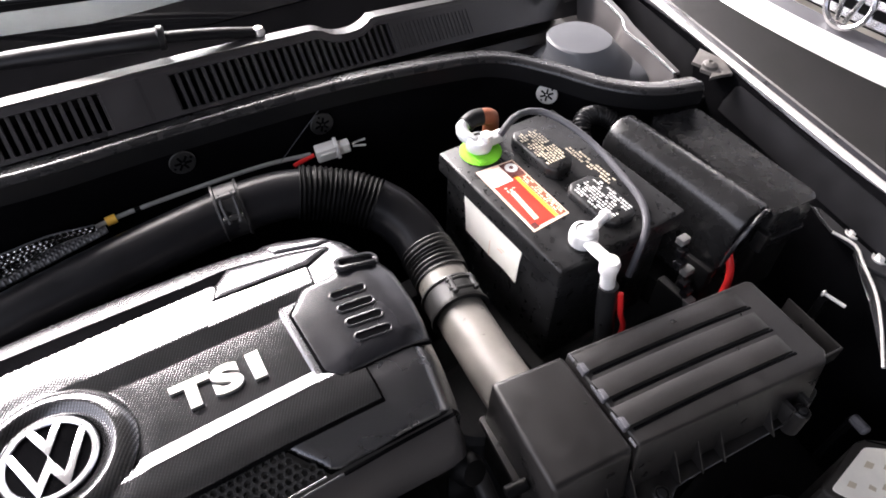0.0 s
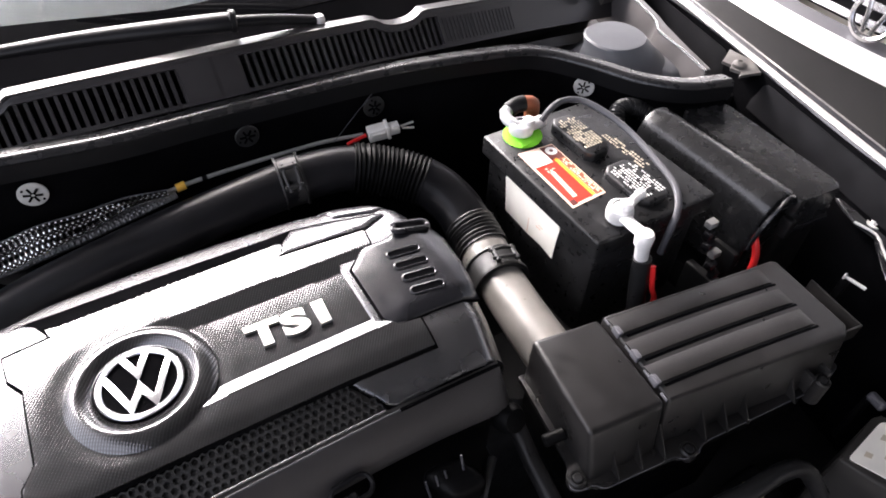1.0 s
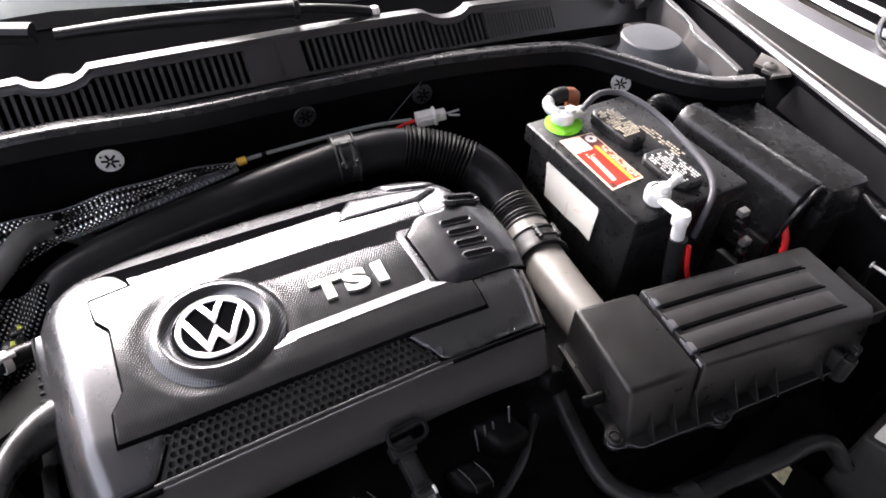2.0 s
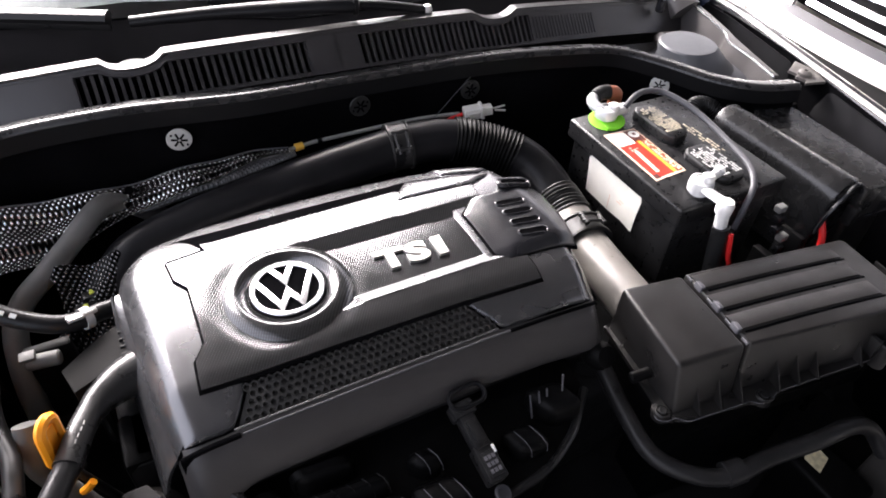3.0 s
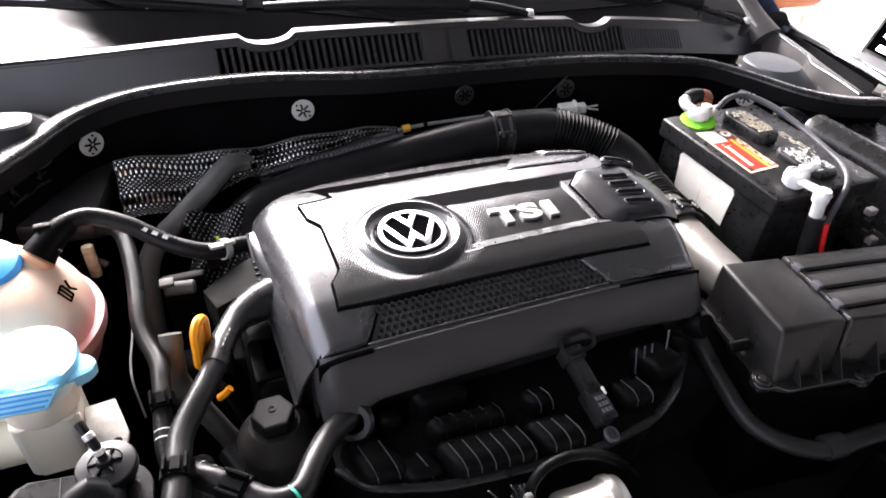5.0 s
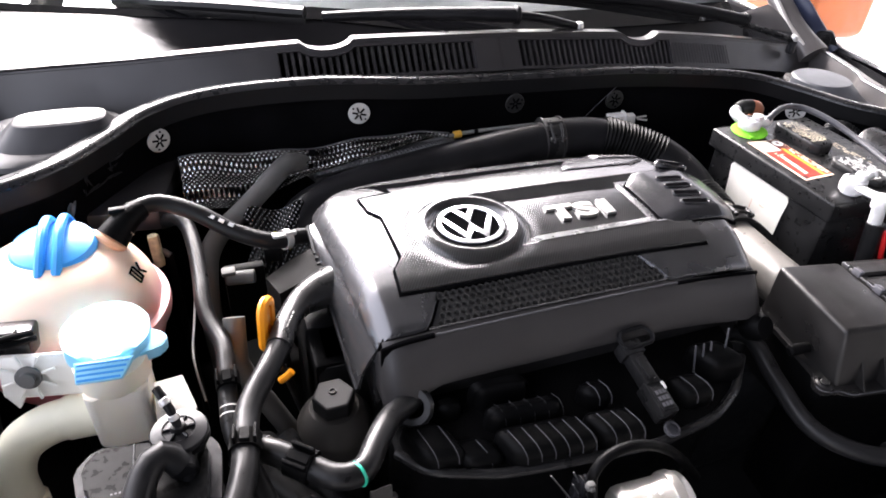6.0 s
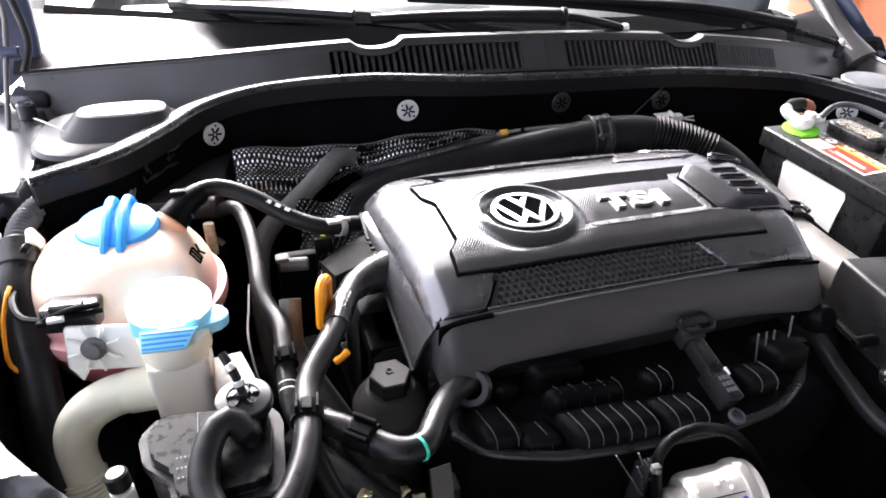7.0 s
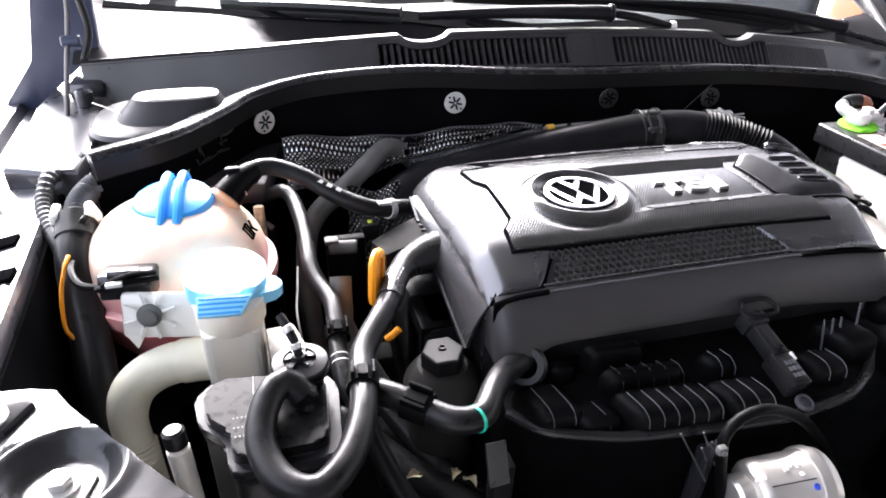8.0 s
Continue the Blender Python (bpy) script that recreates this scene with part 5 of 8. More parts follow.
pos = thing("battery_clamp", "bright lead clamp on the battery's rear terminal", "battery clamp", (0.345, -0.232, 0.884), "battery clamps")
part("collar", join(lathe([(0.0105, 0), (0.017, 0.001), (0.018, 0.009), (0.015, 0.015), (0.011, 0.016)], 24, Matrix.Translation((0.345, -0.232, 0.884))), box(0.355, 0.382, -0.243, -0.227, 0.886, 0.9, 0.004)), M_LEAD, pos)
part("bolt", hexnut((0.352, -0.238, 0.9), (0.352, -0.238, 0.91), 0.009, 0.007), M_LEAD, pos)
part("strap", tube([(0.34, -0.228, 0.892), (0.334, -0.214, 0.897), (0.338, -0.202, 0.9), (0.35, -0.198, 0.901)], 0.0085, 10), M_LEAD, pos)
cab = thing("battery_cable", "black cable with a brown sleeve on the rear battery clamp", "cable", (0.35, -0.195, 0.9), "battery cables")
part("sheath", tube([(0.345, -0.2, 0.9), (0.358, -0.197, 0.903), (0.372, -0.199, 0.903)], 0.0115, 14), M_RUBBER, cab)
part("sleeve", tube([(0.37, -0.199, 0.903), (0.383, -0.2, 0.9), (0.39, -0.197, 0.888), (0.392, -0.194, 0.84)], 0.011, 14), M_BROWN, cab, "brown cable sleeve")
cab2 = thing("battery_cable", "black cable with a red stripe down the front of the battery", "cable", (0.35, -0.495, 0.7), "battery cables")
part("sheath", tube([(0.342, -0.486, 0.862), (0.344, -0.491, 0.82), (0.352, -0.495, 0.76), (0.36, -0.49, 0.69)], 0.0115, 12), M_RUBBER, cab2)
part("red_wire", tube([(0.35, -0.4985, 0.855), (0.355, -0.504, 0.82), (0.364, -0.507, 0.79), (0.366, -0.5, 0.72)], 0.0035, 8), M_RED, cab2, "red wire")
wire_ = thing("battery_wire", "thin grey-black wire looped over the battery lid", "wire", (0.37, -0.235, 0.9))
part("lead", tube([(0.372, -0.24, 0.898), (0.384, -0.238, 0.908), (0.41, -0.231, 0.912), (0.438, -0.24, 0.911), (0.455, -0.275, 0.906), (0.464, -0.32, 0.897), (0.458, -0.381, 0.89), (0.448, -0.424, 0.886), (0.43, -0.452, 0.878), (0.412, -0.464, 0.862), (0.406, -0.466, 0.82)], 0.0046, 10, 0.01), M_GREYTRIM, wire_)
whole("battery_tray", join(box(0.29, 0.5, -0.47, -0.19, 0.44, 0.687, 0.006), box(0.33, 0.4, -0.475, -0.455, 0.687, 0.70, 0.003)), M_MATTE, "black plastic battery tray and plinth", "battery tray")


# ---- air filter box ----
AB = Matrix.Translation((0.256, -0.5195, 0.842)) @ pose(0, 0, 0, 0, 2.2, -7.5)
air = thing("air_filter_box", "dusty black plastic air filter box with ribbed lid", "air filter box", m=AB)
LL, LD, FOOT = 0.262, 0.118, -0.068


def flared(poly, z0, z1, out, bevel, front):
    """A moulded hood: walls lean outwards towards the foot by out; front: corners that lean."""
    bm = prism(poly, z0, z1)
    for v in bm.verts:
        if v.co.z < (z0 + z1) / 2:
            for x, y, dx, dy in front:
                if abs(v.co.x - x) < 1e-5 and abs(v.co.y - y) < 1e-5:
                    v.co.x += dx * out
                    v.co.y += dy * out
    bmesh.ops.bevel(bm, geom=[e for e in bm.edges if any(v.co.z > (z0 + z1) / 2 for v in e.verts)], offset=bevel, segments=3, affect="EDGES", profile=0.5)
    return bm


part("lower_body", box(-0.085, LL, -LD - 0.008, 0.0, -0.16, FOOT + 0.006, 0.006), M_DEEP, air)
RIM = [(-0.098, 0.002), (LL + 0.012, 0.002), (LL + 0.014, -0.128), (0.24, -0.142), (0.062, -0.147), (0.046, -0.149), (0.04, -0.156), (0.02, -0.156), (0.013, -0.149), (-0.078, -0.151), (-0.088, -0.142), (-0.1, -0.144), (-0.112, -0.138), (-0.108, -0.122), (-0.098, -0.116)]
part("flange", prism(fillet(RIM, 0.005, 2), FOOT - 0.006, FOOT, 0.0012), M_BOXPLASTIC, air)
part("flange_edge", tube([(x, y - 0.0004, FOOT - 0.0006) for x, y in fillet(RIM, 0.005, 2)[6:-6]], 0.0007, 6, raw=True), M_GREYTRIM, air, "thin pale grey flange edge")
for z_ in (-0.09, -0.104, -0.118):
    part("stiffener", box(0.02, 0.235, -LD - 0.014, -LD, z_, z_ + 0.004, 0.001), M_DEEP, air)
LIDP = [(0.0, 0.0), (0.004, -LD), (LL - 0.012, -LD - 0.006), (LL, -LD + 0.006), (LL - 0.002, -0.004), (LL - 0.008, 0.0)]
lidp = part("lid", flared(LIDP, FOOT, 0.0, 0.012, 0.0035, ((0.004, -LD, 0, -1), (LL - 0.012, -LD - 0.006, 0, -1), (LL, -LD + 0.006, 0.5, -0.6))), M_BOXPLASTIC, air, "ribbed dusty black lid")


def ridge(y):
    """A raised rib that runs along the lid: a slope up from the back, a crest, a sharp drop in front."""
    n, bm, rings = 30, bmesh.new(), []
    for i in range(n + 1):
        u = i / n
        x = 0.003 + 0.224 * u
        k = 1.0 if u < 0.97 else (1 - u) / 0.03
        h = 0.0038 * max(0.0, k) * (1 - 0.35 * u)
        arc = 0.0015 * math.sin(u * math.pi)
        rings.append([bm.verts.new((x, y + dy + arc, z)) for dy, z in ((0.019, -0.001), (0.017, h * 0.12), (0.004, h * 0.8), (-0.003, h), (-0.0065, h * 0.9), (-0.0085, -0.001))])
    for a, b in zip(rings, rings[1:]):
        for k in range(5):
            bm.faces.new((a[k], b[k], b[k + 1], a[k + 1]))
    bm.faces.new(rings[0])
    return bm


for k_ in range(3):
    y_ = -0.0235 - 0.034 * k_
    part("rib", ridge(y_), M_BOXPLASTIC, lidp)
    part("pale_tip", prism(fillet([(0.0005, y_ - 0.008), (0.0075, y_ - 0.0075), (0.0075, y_ + 0.004), (0.0005, y_ + 0.006)], 0.002, 3), -0.004, 0.0043, 0.0014, 2, True), M_GREYTRIM, lidp, "pale grey rib end")
    part("slot", tube([(0.01 + 0.218 * q / 10, y_ - 0.0102 + 0.0015 * math.sin(math.pi * q / 10), 0.0) for q in range(11)], 0.0017, 6, 0.01, flat=0.4), M_FELT, lidp)
for y_ in (-0.008, -0.0485, -0.0825, -0.112):
    part("pale_lid_edge", box(0.0, 0.002, y_ - 0.005, y_ + 0.005, -0.003, 0.0007, 0.0006, 1), M_GREYTRIM, lidp, "pale grey lid edge")
HOOD = [(-0.092, -0.0), (-0.0055, -0.0005), (-0.0015, -LD - 0.001), (-0.094, -LD - 0.002)]
part("duct_hood", flared(HOOD, FOOT, 0.0, 0.018, 0.006, ((-0.094, -LD - 0.002, 0.25, -1), (-0.0015, -LD - 0.001, 0, -0.8))), M_BOXPLASTIC, air, "smooth dusty inlet hood")
for x_ in (-0.06, -0.03, 0.0, 0.055, 0.085, 0.115, 0.185, 0.225):
    part("gusset", moved(prism([(-0.005, 0.0), (0.026, 0.0), (0.0, 0.034)], -0.0009, 0.0009), Matrix.Translation((x_, -LD - 0.006, FOOT)) @ Matrix(((0, 0, 1, 0), (-1, 0, 0, 0), (0, 1, 0, 0), (0, 0, 0, 1)))), M_BOXPLASTIC, air, smooth=0)
for x_, y_, z_, h_ in ((-0.1, -0.132, FOOT + 0.002, 0.01), (0.03, -0.149, FOOT + 0.002, 0.01), (0.215, -0.146, -0.042, 0.034), (LL + 0.025, -LD + 0.02, -0.042, 0.03)):
    lug = part("screw_lug", lathe([(0.0105, -h_), (0.0095, 0.0), (0.008, 0.0015), (0.0068, 0.0015), (0.0065, -0.003), (0, -0.003)], 20, Matrix.Translation((x_, y_, z_))), M_BOXPLASTIC, air)
    part("screw", lathe([(0.0055, -0.004), (0.0055, 0.001), (0.004, 0.002), (0, 0.0015)], 12, Matrix.Translation((x_, y_, z_ + 0.001))), M_DARK, lug)
part("lug_web", join(box(0.2, 0.206, -0.144, -LD, -0.062, -0.036, 0.001), box(0.224, 0.23, -0.144, -LD, -0.062, -0.036, 0.001)), M_BOXPLASTIC, air)
part("hood_stub", rod((-0.115, -0.085, -0.06), (-0.09, -0.087, -0.054), 0.007, 14, 0.002), M_DEEP, air)
part("side_tray", join(box(LL + 0.0, LL + 0.048, -LD + 0.01, -0.03, -0.053, -0.049, 0.001), box(LL + 0.045, LL + 0.048, -LD + 0.01, -0.03, -0.05, -0.026, 0.001), box(LL + 0.004, LL + 0.048, -LD + 0.007, -LD + 0.01, -0.05, -0.026, 0.001), box(LL + 0.02, LL + 0.023, -LD + 0.01, -0.03, -0.05, -0.03, 0.001)), M_BOXPLASTIC, air)
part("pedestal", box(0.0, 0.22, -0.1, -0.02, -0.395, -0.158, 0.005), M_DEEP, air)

# ---- intake pipe ----
PIPE = [(-0.4, -0.215, 0.70), (-0.385, -0.19, 0.765), (-0.352, -0.165, 0.8), (-0.3, -0.153, 0.815), (-0.22, -0.15, 0.83), (-0.1, -0.149, 0.847), (0.04, -0.15, 0.861), (0.1, -0.157, 0.862), (0.122, -0.164, 0.86)]
intake = thing("intake_pipe", "black plastic intake pipe with corrugated bends and clamps", "intake pipe", (0.1, -0.16, 0.83))
part("long_tube", tube(PIPE, 0.0305, 24, 0.012), M_PIPE, intake)


def corrugated(a, b, r, pitch, depth):
    return lambda s: r + (depth * math.cos(2 * math.pi * (s - a) / pitch) if a < s < b else 0)


part("corrugated_bend", tube([(0.118, -0.163, 0.861), (0.135, -0.17, 0.858), (0.155, -0.18, 0.853), (0.178, -0.194, 0.847), (0.2, -0.213, 0.84)], corrugated(0, 1, 0.034, 0.0062, 0.0014), 28, 0.001), M_DEEP, intake)
part("elbow", tube([(0.198, -0.211, 0.841), (0.214, -0.23, 0.831), (0.225, -0.26, 0.818), (0.2265, -0.29, 0.806)], 0.0335, 24, 0.008), M_PIPE, intake)
part("corrugated_bend", tube([(0.2265, -0.288, 0.807), (0.2255, -0.31, 0.802), (0.222, -0.335, 0.799)], corrugated(0, 1, 0.0345, 0.0068, 0.0014), 28, 0.0012), M_MATTE, intake)
part("cuff", tube([(0.222, -0.333, 0.8), (0.2165, -0.36, 0.799), (0.2125, -0.378, 0.799)], 0.0325, 24), M_GREYPIPE, intake)
part("grey_tube", tube([(0.2135, -0.372, 0.799), (0.206, -0.42, 0.8), (0.198, -0.475, 0.803), (0.192, -0.525, 0.806)], 0.0305, 28), M_GREYPIPE, intake, "scuffed grey plastic tube")


def clamp(a, b, r, name_label):
    a, b = Vector(a), Vector(b)
    c = part("hose_clamp", lathe([(r - 0.002, 0), (r + 0.0035, 0.0005), (r + 0.004, 0.003), (r + 0.0015, 0.004), (r + 0.0015, (b - a).length - 0.004), (r + 0.004, (b - a).length - 0.003), (r + 0.0035, (b - a).length), (r - 0.002, (b - a).length)], 32, towards(a, b)), M_MATTE, intake, name_label)
    mid = (a + b) / 2
    d = (b - a).normalized()
    up = Vector((0, -0.7, 0.72))
    up = (up - d * up.dot(d)).normalized()
    sd = d.cross(up)
    top = mid + up * (r + 0.004)
    part("clamp_latch", join(tube([top - sd * 0.018 + d * 0.007, top + d * 0.008 + up * 0.003, top + sd * 0.018 + d * 0.006], 0.0022, 8), tube([top - sd * 0.018 - d * 0.007, top - d * 0.008 + up * 0.003, top + sd * 0.018 - d * 0.006], 0.0022, 8), rod(top - sd * 0.014 - d * 0.012, top - sd * 0.014 + d * 0.012, 0.0035, 10, 0.001), rod(top + sd * 0.012 - d * 0.012, top + sd * 0.012 + d * 0.012, 0.0035, 10, 0.001)), M_MATTE, c)


clamp((0.02, -0.1445, 0.859), (0.052, -0.149, 0.861), 0.032, "black plastic hose clamp")
clamp((0.2165, -0.36, 0.799), (0.21, -0.395, 0.7995), 0.034, "black plastic hose clamp")
part("support_foot", box(0.18, 0.23, -0.33, -0.3, 0.66, 0.785, 0.005), M_DARK, intake)

# connector and sleeved wire over the pipe
con = thing("wire_connector", "grey plastic wire connector with bare ends over the intake pipe", "connector", (0.19, -0.1, 0.85))
part("housing", moved(join(box(-0.026, 0.012, -0.011, 0.011, -0.01, 0.012, 0.002), box(-0.012, 0.03, -0.0085, 0.0085, -0.008, 0.009, 0.002), box(-0.02, 0.004, -0.013, 0.013, 0.0, 0.006, 0.001), box(0.006, 0.012, -0.013, 0.013, -0.011, 0.014, 0.001)), Matrix.Translation((0.193, -0.104, 0.858)) @ pose(0, 0, 0, 0, -6, -12) @ Matrix.Scale(0.84, 4)), M_LIGHTCON, con)
part("pins", join(rod((0.221, -0.108, 0.86), (0.241, -0.11, 0.862), 0.0016, 8), rod((0.221, -0.113, 0.86), (0.238, -0.118, 0.858), 0.0016, 8)), M_STEEL, con)
part("red_wire", tube([(0.169, -0.1, 0.857), (0.152, -0.097, 0.852), (0.14, -0.096, 0.848)], 0.003, 8), M_RED, con)
WIREPTS = [(0.166, -0.096, 0.857), (0.106, -0.082, 0.855), (0.034, -0.076, 0.853), (-0.051, -0.074, 0.852), (-0.092, -0.074, 0.85), (-0.13, -0.078, 0.847), (-0.17, -0.082, 0.843)]
har = thing("wire_sleeve", "woven grey sleeve over a wire bundle behind the pipe", "wire sleeve", (-0.1, -0.08, 0.84))
part("wire", tube(WIREPTS, 0.003, 10), M_GREYCON, har)
part("joint", tube([(-0.056, -0.0741, 0.8519), (-0.063, -0.0741, 0.8516)], 0.0034, 10), M_DEEP, har)
part("tape", tube([(-0.0855, -0.074, 0.8504), (-0.0975, -0.0744, 0.8496)], 0.0058, 12), M_YELLOW, har, "yellow tape")
part("sleeve", tube([(-0.1, -0.08, 0.844), (-0.17, -0.084, 0.84), (-0.25, -0.088, 0.836), (-0.33, -0.09, 0.826)], lambda s: 0.006 + min(0.012, s * 0.1), 14, flat=0.6), M_SLEEVE, har)
whole("spring_wire", tube([(0.12, -0.095, 0.858), (0.16, -0.085, 0.885), (0.195, -0.074, 0.905)], 0.0005, 6), M_GREYTRIM, "thin bare wire behind the intake pipe", "wire")

# ---- heat shield ----
def shield_(u, v):
    """A crumpled sheet: creases fan out from its far end towards the wide end."""
    x = -0.51 + 0.40 * u
    w = 0.092 - 0.052 * smooth(0.15, 0.5, u) - 0.03 * smooth(0.55, 1.0, u)
    fan = (1 - u) ** 0.7
    fold = fan * (0.012 * math.sin(v * 13 + 0.6) - 0.007 * abs(math.sin(v * 9 + u * 4))) + 0.003 * math.sin(u * 17 + v * 4)
    fold *= min(1.0, v * 5)
    top = 0.871 + 0.004 * math.sin(u * 9 + 1) + 0.002 * math.sin(u * 23) - 0.008 * u
    return Vector((x, -0.096 - w * 0.62 * v - fold * 0.26 + 0.012 * u, top - w * 0.6 * v + fold * 0.28))


hs = thing("heat_shield", "crumpled embossed silver heat shield against the bulkhead", "heat shield", (-0.4, -0.1, 0.8), "heat shields")
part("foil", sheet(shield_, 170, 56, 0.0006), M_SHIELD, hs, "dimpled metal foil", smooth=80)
part("rolled_edge", tube([tuple(shield_(k / 60, 0.0) + Vector((0, 0, 0.0005))) for k in range(61)], 0.0008, 6, raw=True), M_GREYTRIM, hs, "thin folded upper edge")
hole_ = shield_(0.455, 0.2)
part("fixing_hole", lathe([(0.0055, 0.0), (0.0055, 0.0012), (0, 0.0012)], 16, towards(hole_ + Vector((0, -0.0008, 0.0012)), hole_ + Vector((0, -0.7, 0.7)))), M_FELT, hs, "dark fixing hole")
low_ = thing("heat_shield", "small dark embossed heat shield behind the engine", "heat shield", (-0.41, -0.2, 0.75), "heat shields")
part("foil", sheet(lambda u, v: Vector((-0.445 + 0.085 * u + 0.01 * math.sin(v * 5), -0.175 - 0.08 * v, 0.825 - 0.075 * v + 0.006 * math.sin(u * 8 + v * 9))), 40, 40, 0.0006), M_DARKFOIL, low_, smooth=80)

# ---- fasteners on the bulkhead ----
def clip_mesh():
    disc = lathe([(0.0165, 0), (0.0165, 0.0012), (0.0155, 0.002), (0.0, 0.0026)], 28)
    return disc


clip = thing("bulkhead_fastener", "pale round star-slotted fastener pushed into the black bulkhead", "fastener", group="bulkhead fasteners", m=Matrix())
part("washer", clip_mesh(), M_WASHER, clip)
for k_ in range(6):
    a_ = k_ * math.pi / 3 + 0.3
    part("slot", moved(box(0.002, 0.0105, -0.0013, 0.0013, 0.0015, 0.0034), pose(0, 0, 0, 0, 0, math.degrees(a_))), M_FELT, clip)
for a_ in (0.8, 3.94):
    part("dot", lathe([(0.0016, 0.001), (0.0016, 0.003), (0, 0.003)], 8, Matrix.Translation((0.0125 * math.cos(a_), 0.0125 * math.sin(a_), 0))), M_FELT, clip)
for i_, (x_, z_, spin_) in enumerate(((-0.249, 0.9, -90), (0.526, 0.863, 10), (-0.532, 0.893, 30))):
    m_ = on_wall(x_, z_) @ pose(0, 0, 0, 0, 0, spin_)
    if i_ == 0:
        clip.matrix_basis = m_
    else:
        copy_thing(clip, m_)

dark_clip = copy_thing(clip, on_wall(0.008, 0.889) @ pose(0, 0, 0, 0, 0, -20))
tagged(dark_clip, "dark round star-slotted fastener pushed into the black bulkhead")
for o_ in dark_clip.children:
    if o_.name.startswith("washer"):
        o_.data = o_.data.copy()
        o_.data.materials[0] = M_MATTE
copy_thing(dark_clip, on_wall(0.199, 0.881) @ pose(0, 0, 0, 0, 0, 60))

# ---- fuse boxes beside the battery ----
FB = Matrix.Translation((0.565, -0.39, 0.83)) @ pose(0, 0, 0, 3, 0, 4)
fuse = thing("fuse_box", "black plastic fuse box with a rounded lid beside the battery", "fuse box", m=FB)


def half_bar():
    bm = bmesh.new()
    rings = []
    n = 14
    for i in range(9):
        y = -0.112 + 0.224 * i / 8
        taper = 1.0 - 0.12 * (i / 8)
        rings.append([bm.verts.new((0.034 * taper * math.cos(math.pi * k / n), y, 0.018 + 0.034 * taper * math.sin(math.pi * k / n) ** 0.8)) for k in range(n + 1)] + [bm.verts.new((-0.036 * taper, y, -0.09)), bm.verts.new((0.036 * taper, y, -0.09))])
    m = len(rings[0])
    for a, b in zip(rings, rings[1:]):
        for k in range(m):
            bm.faces.new((a[k], a[(k + 1) % m], b[(k + 1) % m], b[k]))
    ends = [bm.faces.new(rings[0]), bm.faces.new(rings[-1][::-1])]
    bmesh.ops.bevel(bm, geom=[e for f in ends for e in f.edges], offset=0.004, segments=2, affect="EDGES", profile=0.5)
    return bm


part("rounded_lid", half_bar(), M_SATIN, fuse, "smooth half-round lid")
part("lid_lip", tube([(-0.034, -0.115, -0.03), (-0.034, -0.117, 0.012), (0.0, -0.117, 0.05), (0.033, -0.117, 0.02), (0.034, -0.115, -0.03)], 0.003, 8), M_GLOSS, fuse)
fuse2 = thing("relay_box", "flat-topped black relay box with a stepped lid", "relay box", m=Matrix.Translation((0.655, -0.4, 0.816)) @ pose(0, 0, 0, -1, 0, -6))
part("case", prism(fillet([(-0.038, -0.112), (0.034, -0.112), (0.034, 0.112), (-0.038, 0.112)], 0.008), -0.12, 0.006, 0.004, 2), M_BOXPLASTIC, fuse2)
part("lid", prism(fillet([(-0.042, -0.118), (0.036, -0.118), (0.038, -0.1), (0.036, 0.1), (0.026, 0.118), (-0.042, 0.118)], 0.008), -0.012, 0.04, 0.0028, 3, True), M_SATIN, fuse2, "flat dusty black lid")
part("lid_rim", prism(fillet([(-0.045, -0.121), (0.039, -0.121), (0.041, -0.1), (0.039, 0.103), (0.029, 0.121), (-0.045, 0.121)], 0.008), -0.016, -0.01, 0.0015), M_GLOSS, fuse2)
part("latch", box(-0.052, -0.04, -0.126, -0.108, -0.02, 0.012, 0.003), M_BOXPLASTIC, fuse2)
part("lid_mark", join(*[box(0.0 + 0.007 * k, 0.004 + 0.007 * k, -0.03 - 0.002 * k, -0.022, 0.04, 0.0404) for k in range(3)]), M_GLOSS, fuse2, "faint moulded mark")
whole("fuse_bracket", join(box(0.52, 0.72, -0.5, -0.28, 0.44, 0.71, 0.01), box(0.53, 0.57, -0.5, -0.46, 0.70, 0.78, 0.004)), M_DARK, "black bracket carrying the fuse boxes", "bracket")
whole("red_cable", tube([(0.545, -0.5, 0.82), (0.54, -0.52, 0.79), (0.53, -0.525, 0.75), (0.52, -0.52, 0.70)], 0.005, 10), M_RED, "red cable down the front of the fuse box", "cable")
whole("corrugated_loom", tube([(0.53, -0.29, 0.80), (0.51, -0.26, 0.845), (0.53, -0.235, 0.86), (0.565, -0.235, 0.855), (0.6, -0.26, 0.83)], corrugated(0, 1, 0.013, 0.006, 0.0014), 12, 0.0015), M_RUBBER, "black corrugated wire loom behind the fuse box", "wire loom")
random.seed(9)
plug = thing("plug_cluster", "cluster of small black plugs between battery and fuse box", "plugs", (0.505, -0.47, 0.70))
for k_ in range(7):
    x_, y_, z_ = 0.502 + 0.012 * random.random(), -0.50 + 0.012 * k_ * 0.6, 0.735 + 0.013 * k_
    part("plug", box(x_ - 0.007, x_ + 0.009, y_ - 0.006, y_ + 0.006, z_ - 0.005, z_ + 0.006, 0.002), M_GREYCON if k_ % 3 == 0 else M_GLOSS, plug)
part("stem", box(0.5, 0.515, -0.5, -0.45, 0.6, 0.74, 0.004), M_MATTE, plug)

